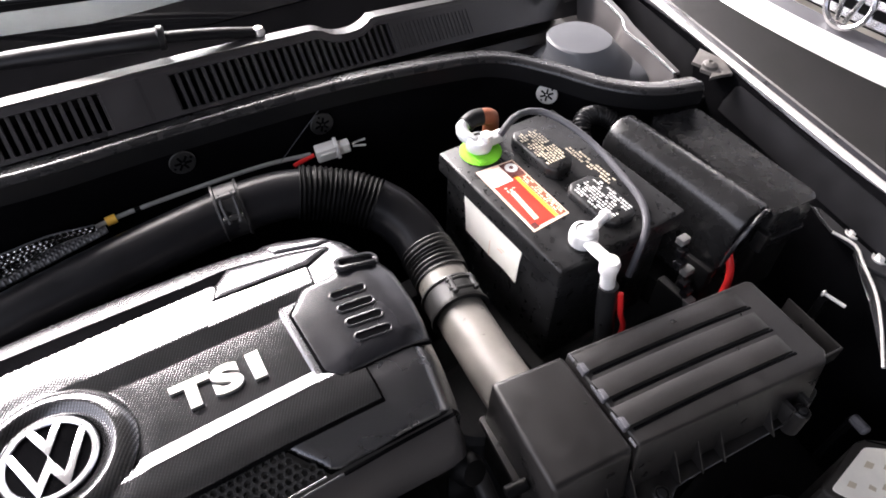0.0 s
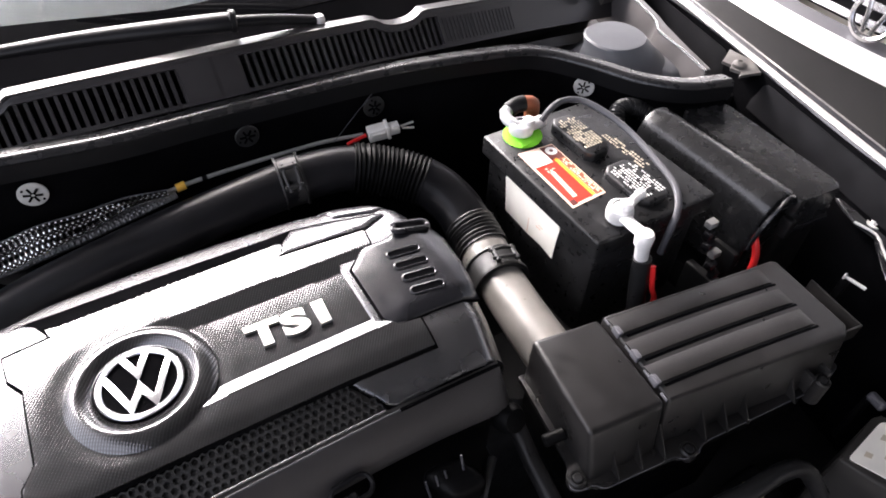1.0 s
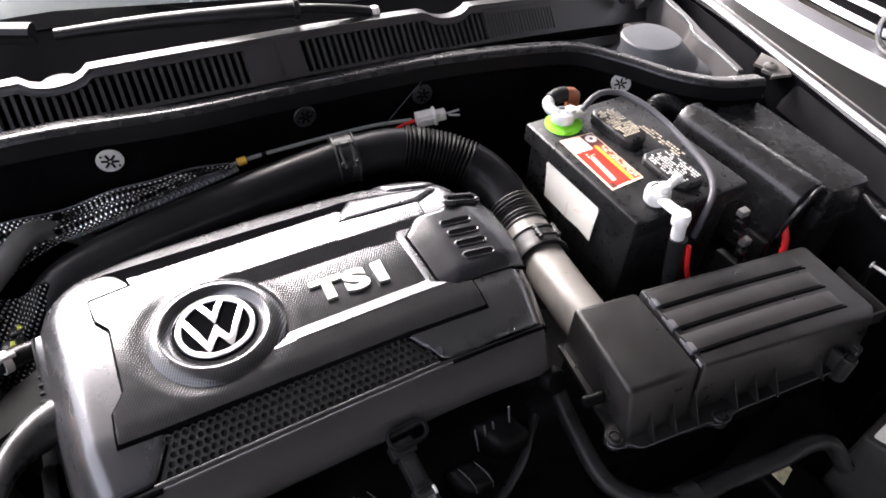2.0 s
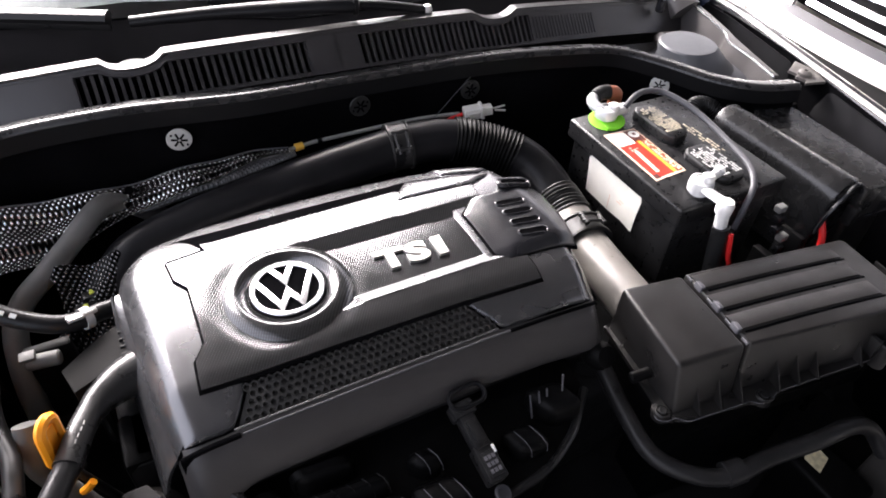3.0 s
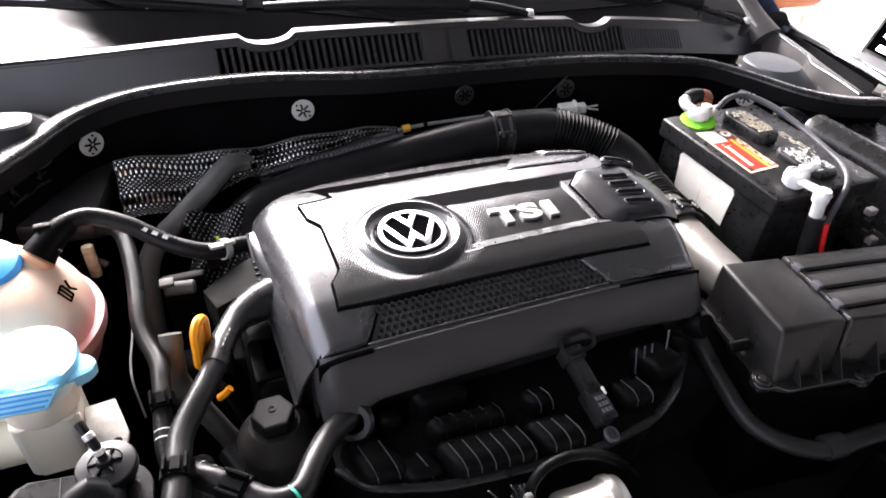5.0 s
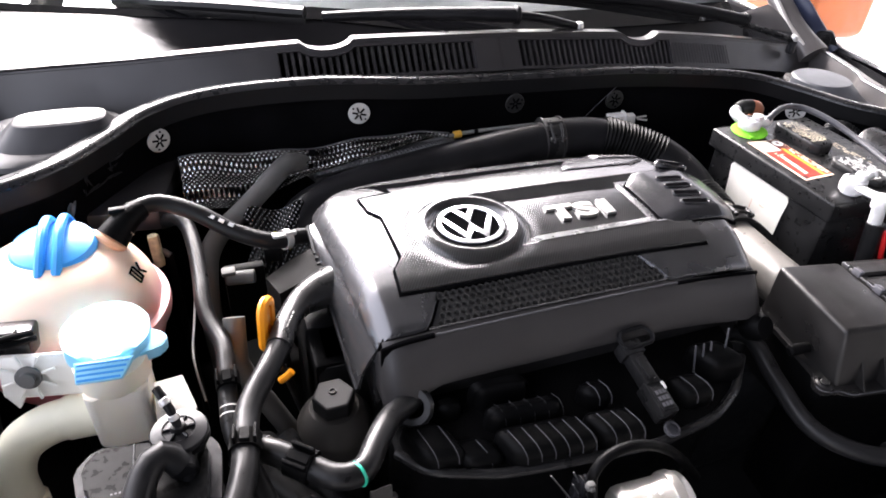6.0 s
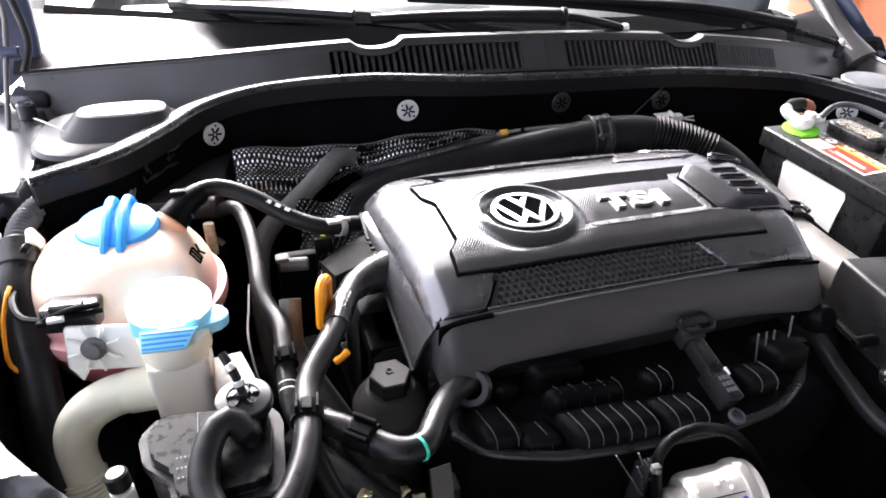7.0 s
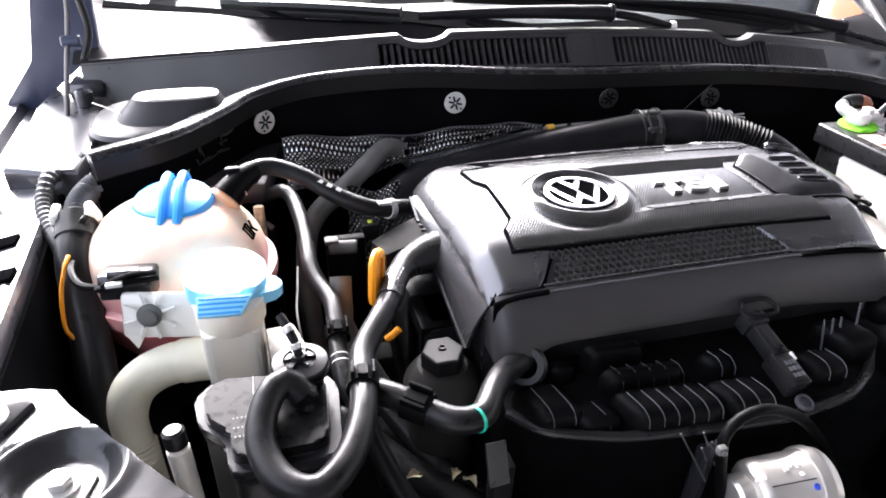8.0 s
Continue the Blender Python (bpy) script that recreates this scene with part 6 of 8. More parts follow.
# ---- right-hand clutter ----
stud = thing("steel_stud", "small bright steel stud on a black post by the inner wing", "stud", (0.606, -0.62, 0.44))
part("pin", join(rod((0.605, -0.608, 0.80), (0.609, -0.634, 0.799), 0.0024, 12, 0.0005), rod((0.6045, -0.605, 0.80), (0.605, -0.608, 0.80), 0.0048, 16, 0.001)), M_STEEL, stud)
part("post", box(0.6, 0.61, -0.615, -0.605, 0.44, 0.797, 0.002), M_DEEP, stud)
wb = thing("wing_bracket", "grey pressed metal bracket with two bolts on the inner wing", "bracket", (0.72, -0.57, 0.79))
part("plate", prism([(0.733, -0.5), (0.757, -0.548), (0.785, -0.578), (0.72, -0.65), (0.7, -0.64), (0.69, -0.607), (0.712, -0.582), (0.71, -0.548), (0.722, -0.522)], 0.794, 0.80, 0.002), M_PRESSED, wb)
for x_, y_ in ((0.73, -0.566), (0.718, -0.612)):
    part("bolt", join(lathe([(0.011, 0), (0.011, 0.002), (0, 0.002)], 20, Matrix.Translation((x_, y_, 0.80))), hexnut((x_, y_, 0.802), (x_, y_, 0.9), 0.007, 0.006)), M_STEEL, wb)
part("lip", tube([(0.709, -0.548, 0.80), (0.711, -0.58, 0.801), (0.688, -0.607, 0.801), (0.659, -0.642, 0.80), (0.62, -0.675, 0.797), (0.576, -0.708, 0.79)], 0.002, 8, 0.01), M_BUMPER, wb, "bright rolled edge")
part("flange", prism([(0.712, -0.582), (0.69, -0.607), (0.66, -0.642), (0.577, -0.708), (0.64, -0.76), (0.72, -0.65)], 0.785, 0.794, 0.002), M_PRESSED, wb)
lampb = thing("headlamp_housing", "grey rear of the headlamp with a pale paper sticker", "headlamp", (0.53, -0.79, 0.44))
LAMP = [(0.457, -0.753), (0.55, -0.741), (0.63, -0.80), (0.5, -0.89)]
part("housing", prism(fillet(LAMP, 0.008, 3), 0.44, 0.70, 0.004, 3), M_CASING, lampb)
stick_ = part("sticker", prism(fillet([(0.4675, -0.7605), (0.546, -0.751), (0.595, -0.79), (0.508, -0.856)], 0.006, 3), 0.7, 0.7012), M_PAPER, lampb, "pale printed paper sticker")
for x_, y_, l_ in ((0.492, -0.771, 0.006), (0.508, -0.786, 0.004), (0.53, -0.768, 0.007), (0.5, -0.80, 0.005), (0.522, -0.795, 0.006), (0.545, -0.782, 0.005)):
    part("print", prism([(x_ - l_, y_ + 0.003), (x_ + 0.4 * l_, y_ + 0.005), (x_ + l_, y_ - 0.002), (x_ - 0.2 * l_, y_ - 0.004)], 0.7012, 0.7015), M_PRINT, stick_, smooth=0)
part("seam", tube([(0.556, -0.747, 0.7005), (0.575, -0.768, 0.7005), (0.6, -0.79, 0.7005)], 0.0009, 6), M_FELT, lampb)
part("clip", rod((0.568, -0.72, 0.704), (0.562, -0.742, 0.706), 0.007, 10, 0.002), M_GREYTRIM, lampb)
part("clip_stem", rod((0.568, -0.722, 0.6), (0.568, -0.722, 0.7), 0.005, 8), M_DEEP, lampb)
thin_ = thing("coolant_hose", "thin black hose with a band looping under the air box", "hose", (0.12, -0.664, 0.735), "coolant hoses")
part("rubber", tube([(0.10, -0.50, 0.74), (0.124, -0.536, 0.765), (0.118, -0.6, 0.75), (0.12, -0.664, 0.735), (0.17, -0.712, 0.73), (0.24, -0.722, 0.738), (0.3, -0.732, 0.742), (0.36, -0.735, 0.735), (0.395, -0.745, 0.72), (0.41, -0.77, 0.69)], 0.0105, 14, 0.01), M_RUBBER, thin_)
part("band", tube([(0.18, -0.7142, 0.7312), (0.19, -0.716, 0.7322), (0.2, -0.7175, 0.7335)], 0.0125, 16, 0.003), M_DULL, thin_)
whole("air_duct", box(0.37, 0.44, -0.79, -0.69, 0.44, 0.605, 0.01, 3), M_DEEP, "black duct low beside the headlamp", "duct")
whole("card_scrap", moved(prism([(-0.016, -0.014), (0.013, -0.012), (0.017, 0.003), (0.002, 0.016), (-0.012, 0.01)], 0.0, 0.001), Matrix.Translation((0.4, -0.72, 0.606)) @ pose(0, 0, 0, 3, -3, 15)), M_YELLOWLEAF, "torn pale scrap lying on the black duct", "scrap", smooth=0)
whole("hose_collar", tube([(0.178, -0.713, 0.7305), (0.2, -0.717, 0.733)], 0.0145, 14), M_RUBBER, "black collar round the thin hose", "hose collar")
whole("bay_strut", join(box(0.0, 0.35, -0.80, -0.78, 0.60, 0.64, 0.006), box(0.0, 0.02, -0.80, -0.78, 0.435, 0.61), box(0.33, 0.35, -0.80, -0.78, 0.435, 0.61)), M_DEEP, "dark cross strut low in the bay", "strut")
part("scratch", tube([(0.205, -0.241, 0.8605), (0.214, -0.236, 0.862)], 0.0006, 5), M_GREYCON, intake, "pale scratch")
part("scratch", tube([(0.219, -0.262, 0.849), (0.224, -0.256, 0.8495)], 0.0005, 5), M_GREYCON, intake, "pale scratch")



# ---- coolant tank ----
TX, TY, TZ = -0.637, -0.325, 0.825
tank = thing("coolant_tank", "round pinkish plastic coolant tank with blue screw cap", "coolant tank", (TX, TY, 0.74))


def half_shell(z_of, r0, squash, lo, hi):
    prof = []
    for k in range(15):
        a = lo + (hi - lo) * k / 14
        prof.append((r0 * max(0.0, math.cos(a)) ** 0.8, squash * math.sin(a)))
    return lathe(prof, 48, Matrix.Translation((TX, TY, z_of)))


def ribbed(bm):
    for v in bm.verts:
        d = v.co - Vector((TX, TY, TZ))
        a = math.atan2(d.y, d.x)
        k = 1 - 0.022 * max(0, math.cos(a * 6 + 0.5)) ** 3 * (1 if d.z < 0.06 else 0)
        v.co.x, v.co.y = TX + d.x * k, TY + d.y * k
    return bm


part("upper_shell", ribbed(half_shell(TZ, 0.096, 0.079, 0.0, math.pi / 2)), M_TANK, tank, smooth=60)
part("lower_shell", half_shell(TZ - 0.012, 0.096, 0.085, -math.pi / 2, 0.0), M_TANKLOW, tank, "darker pink lower shell filled with coolant")
part("seam", lathe([(0.094, -0.014), (0.103, -0.013), (0.104, -0.006), (0.103, 0.001), (0.094, 0.002)], 56, Matrix.Translation((TX, TY, TZ))), M_TANK, tank)
cap = part("cap", lathe([(0.040, -0.01), (0.041, -0.002), (0.038, 0.003), (0.028, 0.007), (0.014, 0.009), (0.0, 0.0095)], 40, Matrix.Translation((TX + 0.006, TY + 0.006, 0.9035)) @ pose(0, 0, 0, 5, 0, 0)), M_BLUE, tank, "blue screw cap with two grip ribs")
for d_ in (-0.006, 0.0095):
    part("grip", tube([(TX + 0.002 + d_, TY - 0.038, 0.896), (TX + 0.004 + d_, TY - 0.026, 0.907), (TX + 0.006 + d_, TY + 0.004, 0.919), (TX + 0.008 + d_, TY + 0.032, 0.919), (TX + 0.009 + d_, TY + 0.048, 0.904)], 0.005, 10), M_BLUE, cap)
part("port", tube([(-0.609, -0.325, 0.862), (-0.598, -0.318, 0.8735), (-0.588, -0.312, 0.884), (-0.578, -0.306, 0.8945), (-0.568, -0.299, 0.903)], lambda s: max(0.0152, 0.036 - 0.5 * s), 24), M_TANK, tank, "peach hose port moulded into the shell")
part("port_rim", rod((-0.5845, -0.3115, 0.8895), (-0.5775, -0.307, 0.8955), 0.0178, 20, 0.003), M_PORT, tank, "amber rim of the hose port")
MK = towards((-0.5588, -0.3472, 0.8713), (-0.5588 + 0.77, -0.3472 - 0.25, 0.8713 + 0.58))
part("mark", moved(join(*[moved(box(-l, l, -0.0008, 0.0008, -0.001, 0.0008), Matrix.Translation((x, y, 0)) @ pose(0, 0, 0, 0, 0, r)) for x, y, r, l in ((0.0, 0.0075, 8, 0.005), (0.0, -0.0075, 8, 0.005), (-0.005, 0, 92, 0.0075), (0.005, 0, 88, 0.0075), (0.0, 0.0, 90, 0.0075), (0.011, 0.003, 60, 0.005), (0.011, -0.004, 120, 0.004))]), MK), M_FELT, tank, "small black printed symbol", smooth=0)
sens = part("level_sensor", moved(join(box(-0.028, 0.02, -0.02, 0.012, -0.014, 0.012, 0.004), box(-0.016, 0.012, -0.026, -0.014, 0.006, 0.018, 0.002)), Matrix.Translation((-0.664, -0.41, 0.868)) @ pose(0, 0, 0, -12, 0, -8)), M_GLOSS, tank, "black level sensor plug")
part("sensor_wire", join(tube([(-0.642, -0.428, 0.884), (-0.662, -0.437, 0.889), (-0.685, -0.434, 0.88), (-0.692, -0.424, 0.868)], 0.0028, 8), tube([(-0.64, -0.43, 0.879), (-0.667, -0.44, 0.883), (-0.694, -0.43, 0.873)], 0.0028, 8), tube([(-0.688, -0.426, 0.872), (-0.712, -0.41, 0.868), (-0.724, -0.385, 0.87), (-0.727, -0.352, 0.866)], 0.0035, 8)), M_DEEP, sens)
part("wire_tag", box(-0.682, -0.668, -0.445, -0.439, 0.882, 0.886, 0.001), M_WHITEPRINT, sens)
part("foot", box(-0.66, -0.6, -0.35, -0.3, 0.44, 0.745, 0.004), M_INNER, tank)

# ---- washer filler ----
wash = thing("washer_filler", "milky plastic washer filler neck with a pale blue lid", "washer filler", (-0.58, -0.482, 0.80))
NX, NY = -0.579, -0.468
SQ = [(-0.027, -0.027), (0.027, -0.027), (0.027, 0.027), (-0.027, 0.027)]
neck_ = part("neck", moved(prism(fillet(SQ, 0.011, 5), 0.784, 0.85, 0.003, 3), Matrix.Translation((NX, NY, 0))), M_NECK, wash, "translucent cream neck")
part("brim", lathe([(0.0, 0.846), (0.0285, 0.848), (0.0308, 0.852), (0.0308, 0.872), (0.02, 0.874)], 40, Matrix.Translation((NX, NY, 0))), M_NECK, neck_)
LIDM = Matrix.Translation((-0.58, -0.449, 0.883)) @ pose(0, 0, 0, 4, 3, 4)
octa_ = [(0.0385 * math.cos(math.radians(a)), 0.039 * math.sin(math.radians(a))) for a in (-118, -62, -25, 15, 48, 75, 105, 132, 165, 205)]
wl = part("flip_lid", moved(join(prism(fillet(octa_, 0.008), -0.012, 0.006, 0.004, 3, True), prism(fillet([(0.02, -0.03), (0.047, -0.022), (0.05, -0.008), (0.03, 0.006)], 0.006), -0.016, -0.004, 0.002)), LIDM), M_PALEBLUE, wash, "pale blue hinged lid")
TABM = Matrix.Translation((-0.5805, -0.4935, 0.8822)) @ pose(0, 0, 0, 38, 2, -3)
part("grip_plate", moved(prism([(-0.0225, -0.0095), (0.0135, -0.0095), (0.0245, 0.009), (-0.0235, 0.009)], -0.006, 0.0, 0.001), TABM), M_PALEBLUE, wl)
for k_ in range(4):
    y_ = 0.0062 - 0.0044 * k_
    part("grip_slot", moved(box(-0.0215, 0.0205 - 0.0026 * k_, y_ - 0.001, y_ + 0.001, -0.0006, 0.0005, 0.0003, 1), TABM), M_BLUE, wl)
br = part("bracket", join(moved(box(-0.034, 0.05, -0.003, 0.003, -0.022, 0.022, 0.004), Matrix.Translation((-0.641, -0.449, 0.85)) @ pose(0, 0, 0, -14, 3, -9)), moved(prism([(-0.033, -0.018), (-0.024, -0.032), (-0.016, -0.018)], -0.003, 0.003, 0.001), Matrix.Translation((-0.641, -0.449, 0.85)) @ pose(0, 0, 0, 76, 0, -9))), M_MILK, wash, "milky fixing bracket")
for k_ in range(8):
    a_ = k_ * math.pi / 4 + 0.3
    part("spoke", moved(box(0.012, 0.024, -0.0012, 0.0012, 0.0, 0.003, 0.0005, 1), Matrix.Translation((-0.65, -0.4525, 0.854)) @ pose(0, 0, 0, 76, 0, -9) @ pose(0, 0, 0, 0, 0, math.degrees(a_))), M_MILK, br)
part("screw", moved(join(lathe([(0.011, 0), (0.011, 0.003), (0.007, 0.004), (0.007, 0.008), (0, 0.009)], 16)), Matrix.Translation((-0.65, -0.4525, 0.854)) @ pose(0, 0, 0, 76, 0, -9)), M_DUSTYHOSE, br)
part("elbow_pipe", tube([(-0.582, -0.468, 0.804), (-0.61, -0.466, 0.806), (-0.645, -0.465, 0.803), (-0.674, -0.467, 0.786), (-0.688, -0.475, 0.757), (-0.686, -0.487, 0.725)], lambda s: 0.0195 + 0.0015 * (s < 0.05), 28, 0.003), M_CREAM, wash, "cream plastic elbow pipe")
part("ribbed_pipe", tube([(-0.686, -0.486, 0.73), (-0.682, -0.5, 0.69), (-0.676, -0.515, 0.65), (-0.672, -0.53, 0.5)], lambda s: 0.0212 + 0.001 * math.cos(2 * math.pi * s / 0.005), 20, 0.00125), M_CREAM, wash)

PLATE = [(-0.547, -0.535), (-0.519, -0.539), (-0.514, -0.511), (-0.525, -0.467), (-0.551, -0.469)]

# ---- charcoal canister ----
can = thing("charcoal_canister", "glossy black canister with stepped lid and hose valve", "canister", (-0.55, -0.59, 0.44))
CAN = [(-0.609, -0.563), (-0.594, -0.544), (-0.505, -0.556), (-0.496, -0.572), (-0.501, -0.636), (-0.511, -0.645), (-0.575, -0.645), (-0.582, -0.638), (-0.584, -0.612), (-0.604, -0.592)]
cxy = (sum(p[0] for p in CAN) / len(CAN), sum(p[1] for p in CAN) / len(CAN))
def outset2(poly, d):
    """The polygon moved towards or from its middle by d."""
    return [(x + d * (x - cxy[0]) / math.hypot(x - cxy[0], y - cxy[1]), y + d * (y - cxy[1]) / math.hypot(x - cxy[0], y - cxy[1])) for x, y in poly]


shrink = [(cxy[0] + (x - cxy[0]) * 0.84, cxy[1] + (y - cxy[1]) * 0.84) for x, y in CAN]
part("body", prism([(cxy[0] + (x - cxy[0]) * 0.93, cxy[1] + (y - cxy[1]) * 0.93) for x, y in CAN], 0.44, 0.83, 0.004), M_MATTE, can)
canlid = part("lid", prism(fillet(CAN, 0.0045, 3), 0.834, 0.8425, 0.0016, 2), M_GLOSS, can, smooth=14)
part("lid_flange", prism(fillet(outset2(CAN, -0.002), 0.006, 3), 0.826, 0.832, 0.001, 2), M_DULL, canlid, smooth=14)
part("lid_top", prism(fillet(shrink, 0.004, 3), 0.84, 0.852, 0.0022, 2, True), M_CANLID, canlid, "dusty raised lid top", smooth=14)
part("lid_shoulder", tube([(x, y, 0.8428) for x, y in fillet(shrink, 0.004, 3)], 0.0012, 6, raw=True, closed=True), M_GLOSS, canlid)
part("lid_rib", box(-0.5475, -0.5455, -0.628, -0.556, 0.851, 0.8538, 0.0008), M_GLOSS, canlid, smooth=14)
part("lid_rib", box(-0.5625, -0.5612, -0.628, -0.556, 0.851, 0.853, 0.0005), M_GLOSS, canlid, smooth=14)
for q_ in ((-0.571, -0.6), (-0.5705, -0.61), (-0.5695, -0.619)):
    part("lid_print", join(*[box(q_[0] - 0.007 + 0.003 * k, q_[0] - 0.0056 + 0.003 * k, q_[1] - 0.0007, q_[1] + 0.0007, 0.8518, 0.8523) for k in range(4)]), M_GREYTRIM, canlid, smooth=0)
VALVE = Matrix.Translation((-0.524, -0.572, 0.85))
valve = part("valve", lathe([(0.017, 0), (0.017, 0.012), (0.0215, 0.0135), (0.0225, 0.015), (0.0225, 0.017), (0.0205, 0.0178), (0.0205, 0.02), (0.0225, 0.0208), (0.0225, 0.023), (0.0215, 0.0245), (0.013, 0.0265), (0.012, 0.0255), (0.0065, 0.0262), (0.0055, 0.031), (0.0, 0.032)], 32, VALVE), M_PIPE, can, smooth=20)
part("port", rod((-0.524, -0.585, 0.86), (-0.524, -0.604, 0.86), 0.0105, 16, 0.002), M_PIPE, valve)
for k_ in range(6):
    part("valve_rib", moved(box(0.006, 0.0125, -0.0008, 0.0008, 0.0245, 0.028, 0.0004, 1), VALVE @ pose(0, 0, 0, 0, 0, 60 * k_)), M_GLOSS, valve)
part("nipple", tube([(-0.524, -0.572, 0.879), (-0.5265, -0.568, 0.892), (-0.532, -0.559, 0.903), (-0.535, -0.553, 0.906)], 0.0036, 12), M_PIPE, valve)
for q_ in (((-0.5252, -0.5702, 0.886), (-0.5262, -0.5686, 0.8905)), ((-0.5288, -0.5644, 0.8975), (-0.531, -0.5606, 0.901))):
    part("nipple_clip", rod(q_[0], q_[1], 0.0046, 12, 0.0006), M_STEEL, valve)
part("down_pipe", rod((-0.521, -0.6, 0.846), (-0.522, -0.592, 0.861), 0.0085, 14, 0.0015), M_PIPE, can)

# ---- hoses on the tank side ----
def hose(points, r, label, mat_=None, step=0.008):
    h = thing("coolant_hose", label, "hose", points[0], "coolant hoses")
    part("rubber", tube(points, r, 16, step), mat_ or M_RUBBER, h)
    return h


def ear_clip(a, b, r, parent):
    """A ring clip with two ears and a tail."""
    m = towards(a, b)
    h = (Vector(b) - Vector(a)).length
    up = m.to_3x3().inverted() @ Vector((0, -0.35, 0.94))
    t = math.degrees(math.atan2(up.y, up.x))
    ring = lathe([(r, 0), (r + 0.0024, 0.0004), (r + 0.0024, h - 0.0004), (r, h)], 20, m)
    ears = [moved(box(r - 0.001, r + 0.0075, d - 0.0013, d + 0.0013, 0.001, h - 0.001, 0.0005, 1), m @ pose(0, 0, 0, 0, 0, t)) for d in (-0.0085, 0.0085)]
    pads = [moved(box(r + 0.0015, r + 0.0045, -0.0045, 0.0045, 0.002, h - 0.002, 0.0008, 1), m @ pose(0, 0, 0, 0, 0, t))]
    part("hose_clip", join(ring, *ears, *pads), M_DEEP, parent)


loop = hose([(-0.525, -0.596, 0.862), (-0.537, -0.592, 0.874), (-0.551, -0.604, 0.868), (-0.558, -0.632, 0.856), (-0.546, -0.663, 0.848), (-0.522, -0.674, 0.845), (-0.497, -0.652, 0.848), (-0.481, -0.611, 0.85), (-0.4755, -0.57, 0.848),
             (-0.469, -0.54, 0.848), (-0.448, -0.505, 0.852), (-0.432, -0.475, 0.852)], 0.0112, "thick black hose looping from the canister valve to the cover")
for a_, b_ in (((-0.478, -0.59, 0.849), (-0.4755, -0.573, 0.849)),):
    ear_clip(a_, b_, 0.0113, loop)
hd = hose([(-0.46, -0.555, 0.81), (-0.467, -0.572, 0.83), (-0.45, -0.587, 0.832), (-0.435, -0.6, 0.83), (-0.41, -0.622, 0.83), (-0.386, -0.62, 0.828), (-0.366, -0.592, 0.825), (-0.346, -0.566, 0.818), (-0.318, -0.545, 0.81)], 0.0115, "black hose curving under the front apron")
ear_clip((-0.444, -0.5925, 0.831), (-0.426, -0.6075, 0.83), 0.0117, hd)
part("paint_mark", tube([(-0.3935, -0.6247, 0.829), (-0.3915, -0.6236, 0.8288)], 0.0119, 14), material("green_paint_mark", (0.02, 0.45, 0.3), 0.5), hd, "green paint mark")
for q_ in ((-0.462, -0.576), (-0.454, -0.583)):
    part("print", lathe([(0.0119, -0.0006), (0.0119, 0.0006)], 16, towards((q_[0], q_[1], 0.8305), (q_[0] + 0.016, q_[1] - 0.014, 0.831))), M_WHITEPRINT, hd)
hb = hose([(-0.5385, -0.185, 0.8311), (-0.5182, -0.2118, 0.85), (-0.5079, -0.2308, 0.847), (-0.5021, -0.2728, 0.842), (-0.5, -0.318, 0.836), (-0.4998, -0.3657, 0.831), (-0.4947, -0.3963, 0.828), (-0.4865, -0.4264, 0.827), (-0.4848, -0.4531, 0.826), (-0.488, -0.53, 0.815), (-0.478, -0.56, 0.80), (-0.46, -0.60, 0.76), (-0.42, -0.66, 0.70)], 0.009, "black hose running down beside the engine")
ear_clip((-0.4855, -0.474, 0.8265), (-0.4855, -0.49, 0.823), 0.0093, hb)
for q_ in (-0.512, -0.521):
    part("print", lathe([(0.0093, -0.0006), (0.0093, 0.0006)], 16, towards((-0.4872, q_, 0.8195), (-0.4885, q_ - 0.02, 0.8145))), M_WHITEPRINT, hb)
ha = hose([(-0.572, -0.303, 0.9), (-0.553, -0.286, 0.912), (-0.528, -0.276, 0.912), (-0.493, -0.286, 0.9), (-0.458, -0.303, 0.88), (-0.428, -0.314, 0.869), (-0.405, -0.312, 0.862), (-0.385, -0.302, 0.857), (-0.36, -0.295, 0.85)], 0.0098, "printed black hose from the tank to the engine cover")
part("cuff", join(tube([(-0.579, -0.308, 0.8945), (-0.569, -0.3, 0.9025), (-0.557, -0.2905, 0.9095), (-0.546, -0.283, 0.9125)], lambda s: 0.0172 - 0.13 * s, 18), box(-0.577, -0.561, -0.298, -0.29, 0.917, 0.923, 0.0015)), M_DEEP, ha, "black clamped hose end")
part("hose_clip", lathe([(0.0102, -0.005), (0.0125, -0.005), (0.0125, 0.005), (0.0102, 0.005)], 18, towards((-0.553, -0.284, 0.909), (-0.535, -0.275, 0.91))), M_DEEP, ha)
part("hose_clip", join(lathe([(0.0102, -0.004), (0.012, -0.004), (0.012, 0.004), (0.0102, 0.004)], 18, towards((-0.4, -0.31, 0.861), (-0.385, -0.302, 0.857))), rod((-0.402, -0.316, 0.872), (-0.388, -0.309, 0.868), 0.003, 8)), M_STEEL, ha)
whole("spring_clip", join(moved(box(-0.008, 0.008, -0.004, 0.004, 0, 0.004, 0.001), Matrix.Translation((-0.408, -0.318, 0.871)) @ pose(0, 0, 0, 0, 12, 20))), M_STEEL, "small bright spring clip on the hose", "hose clip")
for i_ in range(6):
    p_ = Vector((-0.505 + 0.0095 * i_, -0.2785 - 0.0055 * i_, 0.901 - 0.0036 * i_))
    part("print", moved(box(-0.003, 0.003, -0.0022, 0.0022, 0, 0.0008), Matrix.Translation(p_ + Vector((0, -0.0035, 0.0085))) @ pose(0, 0, 0, 22, 20, -30)), M_WHITEPRINT, ha, smooth=0)
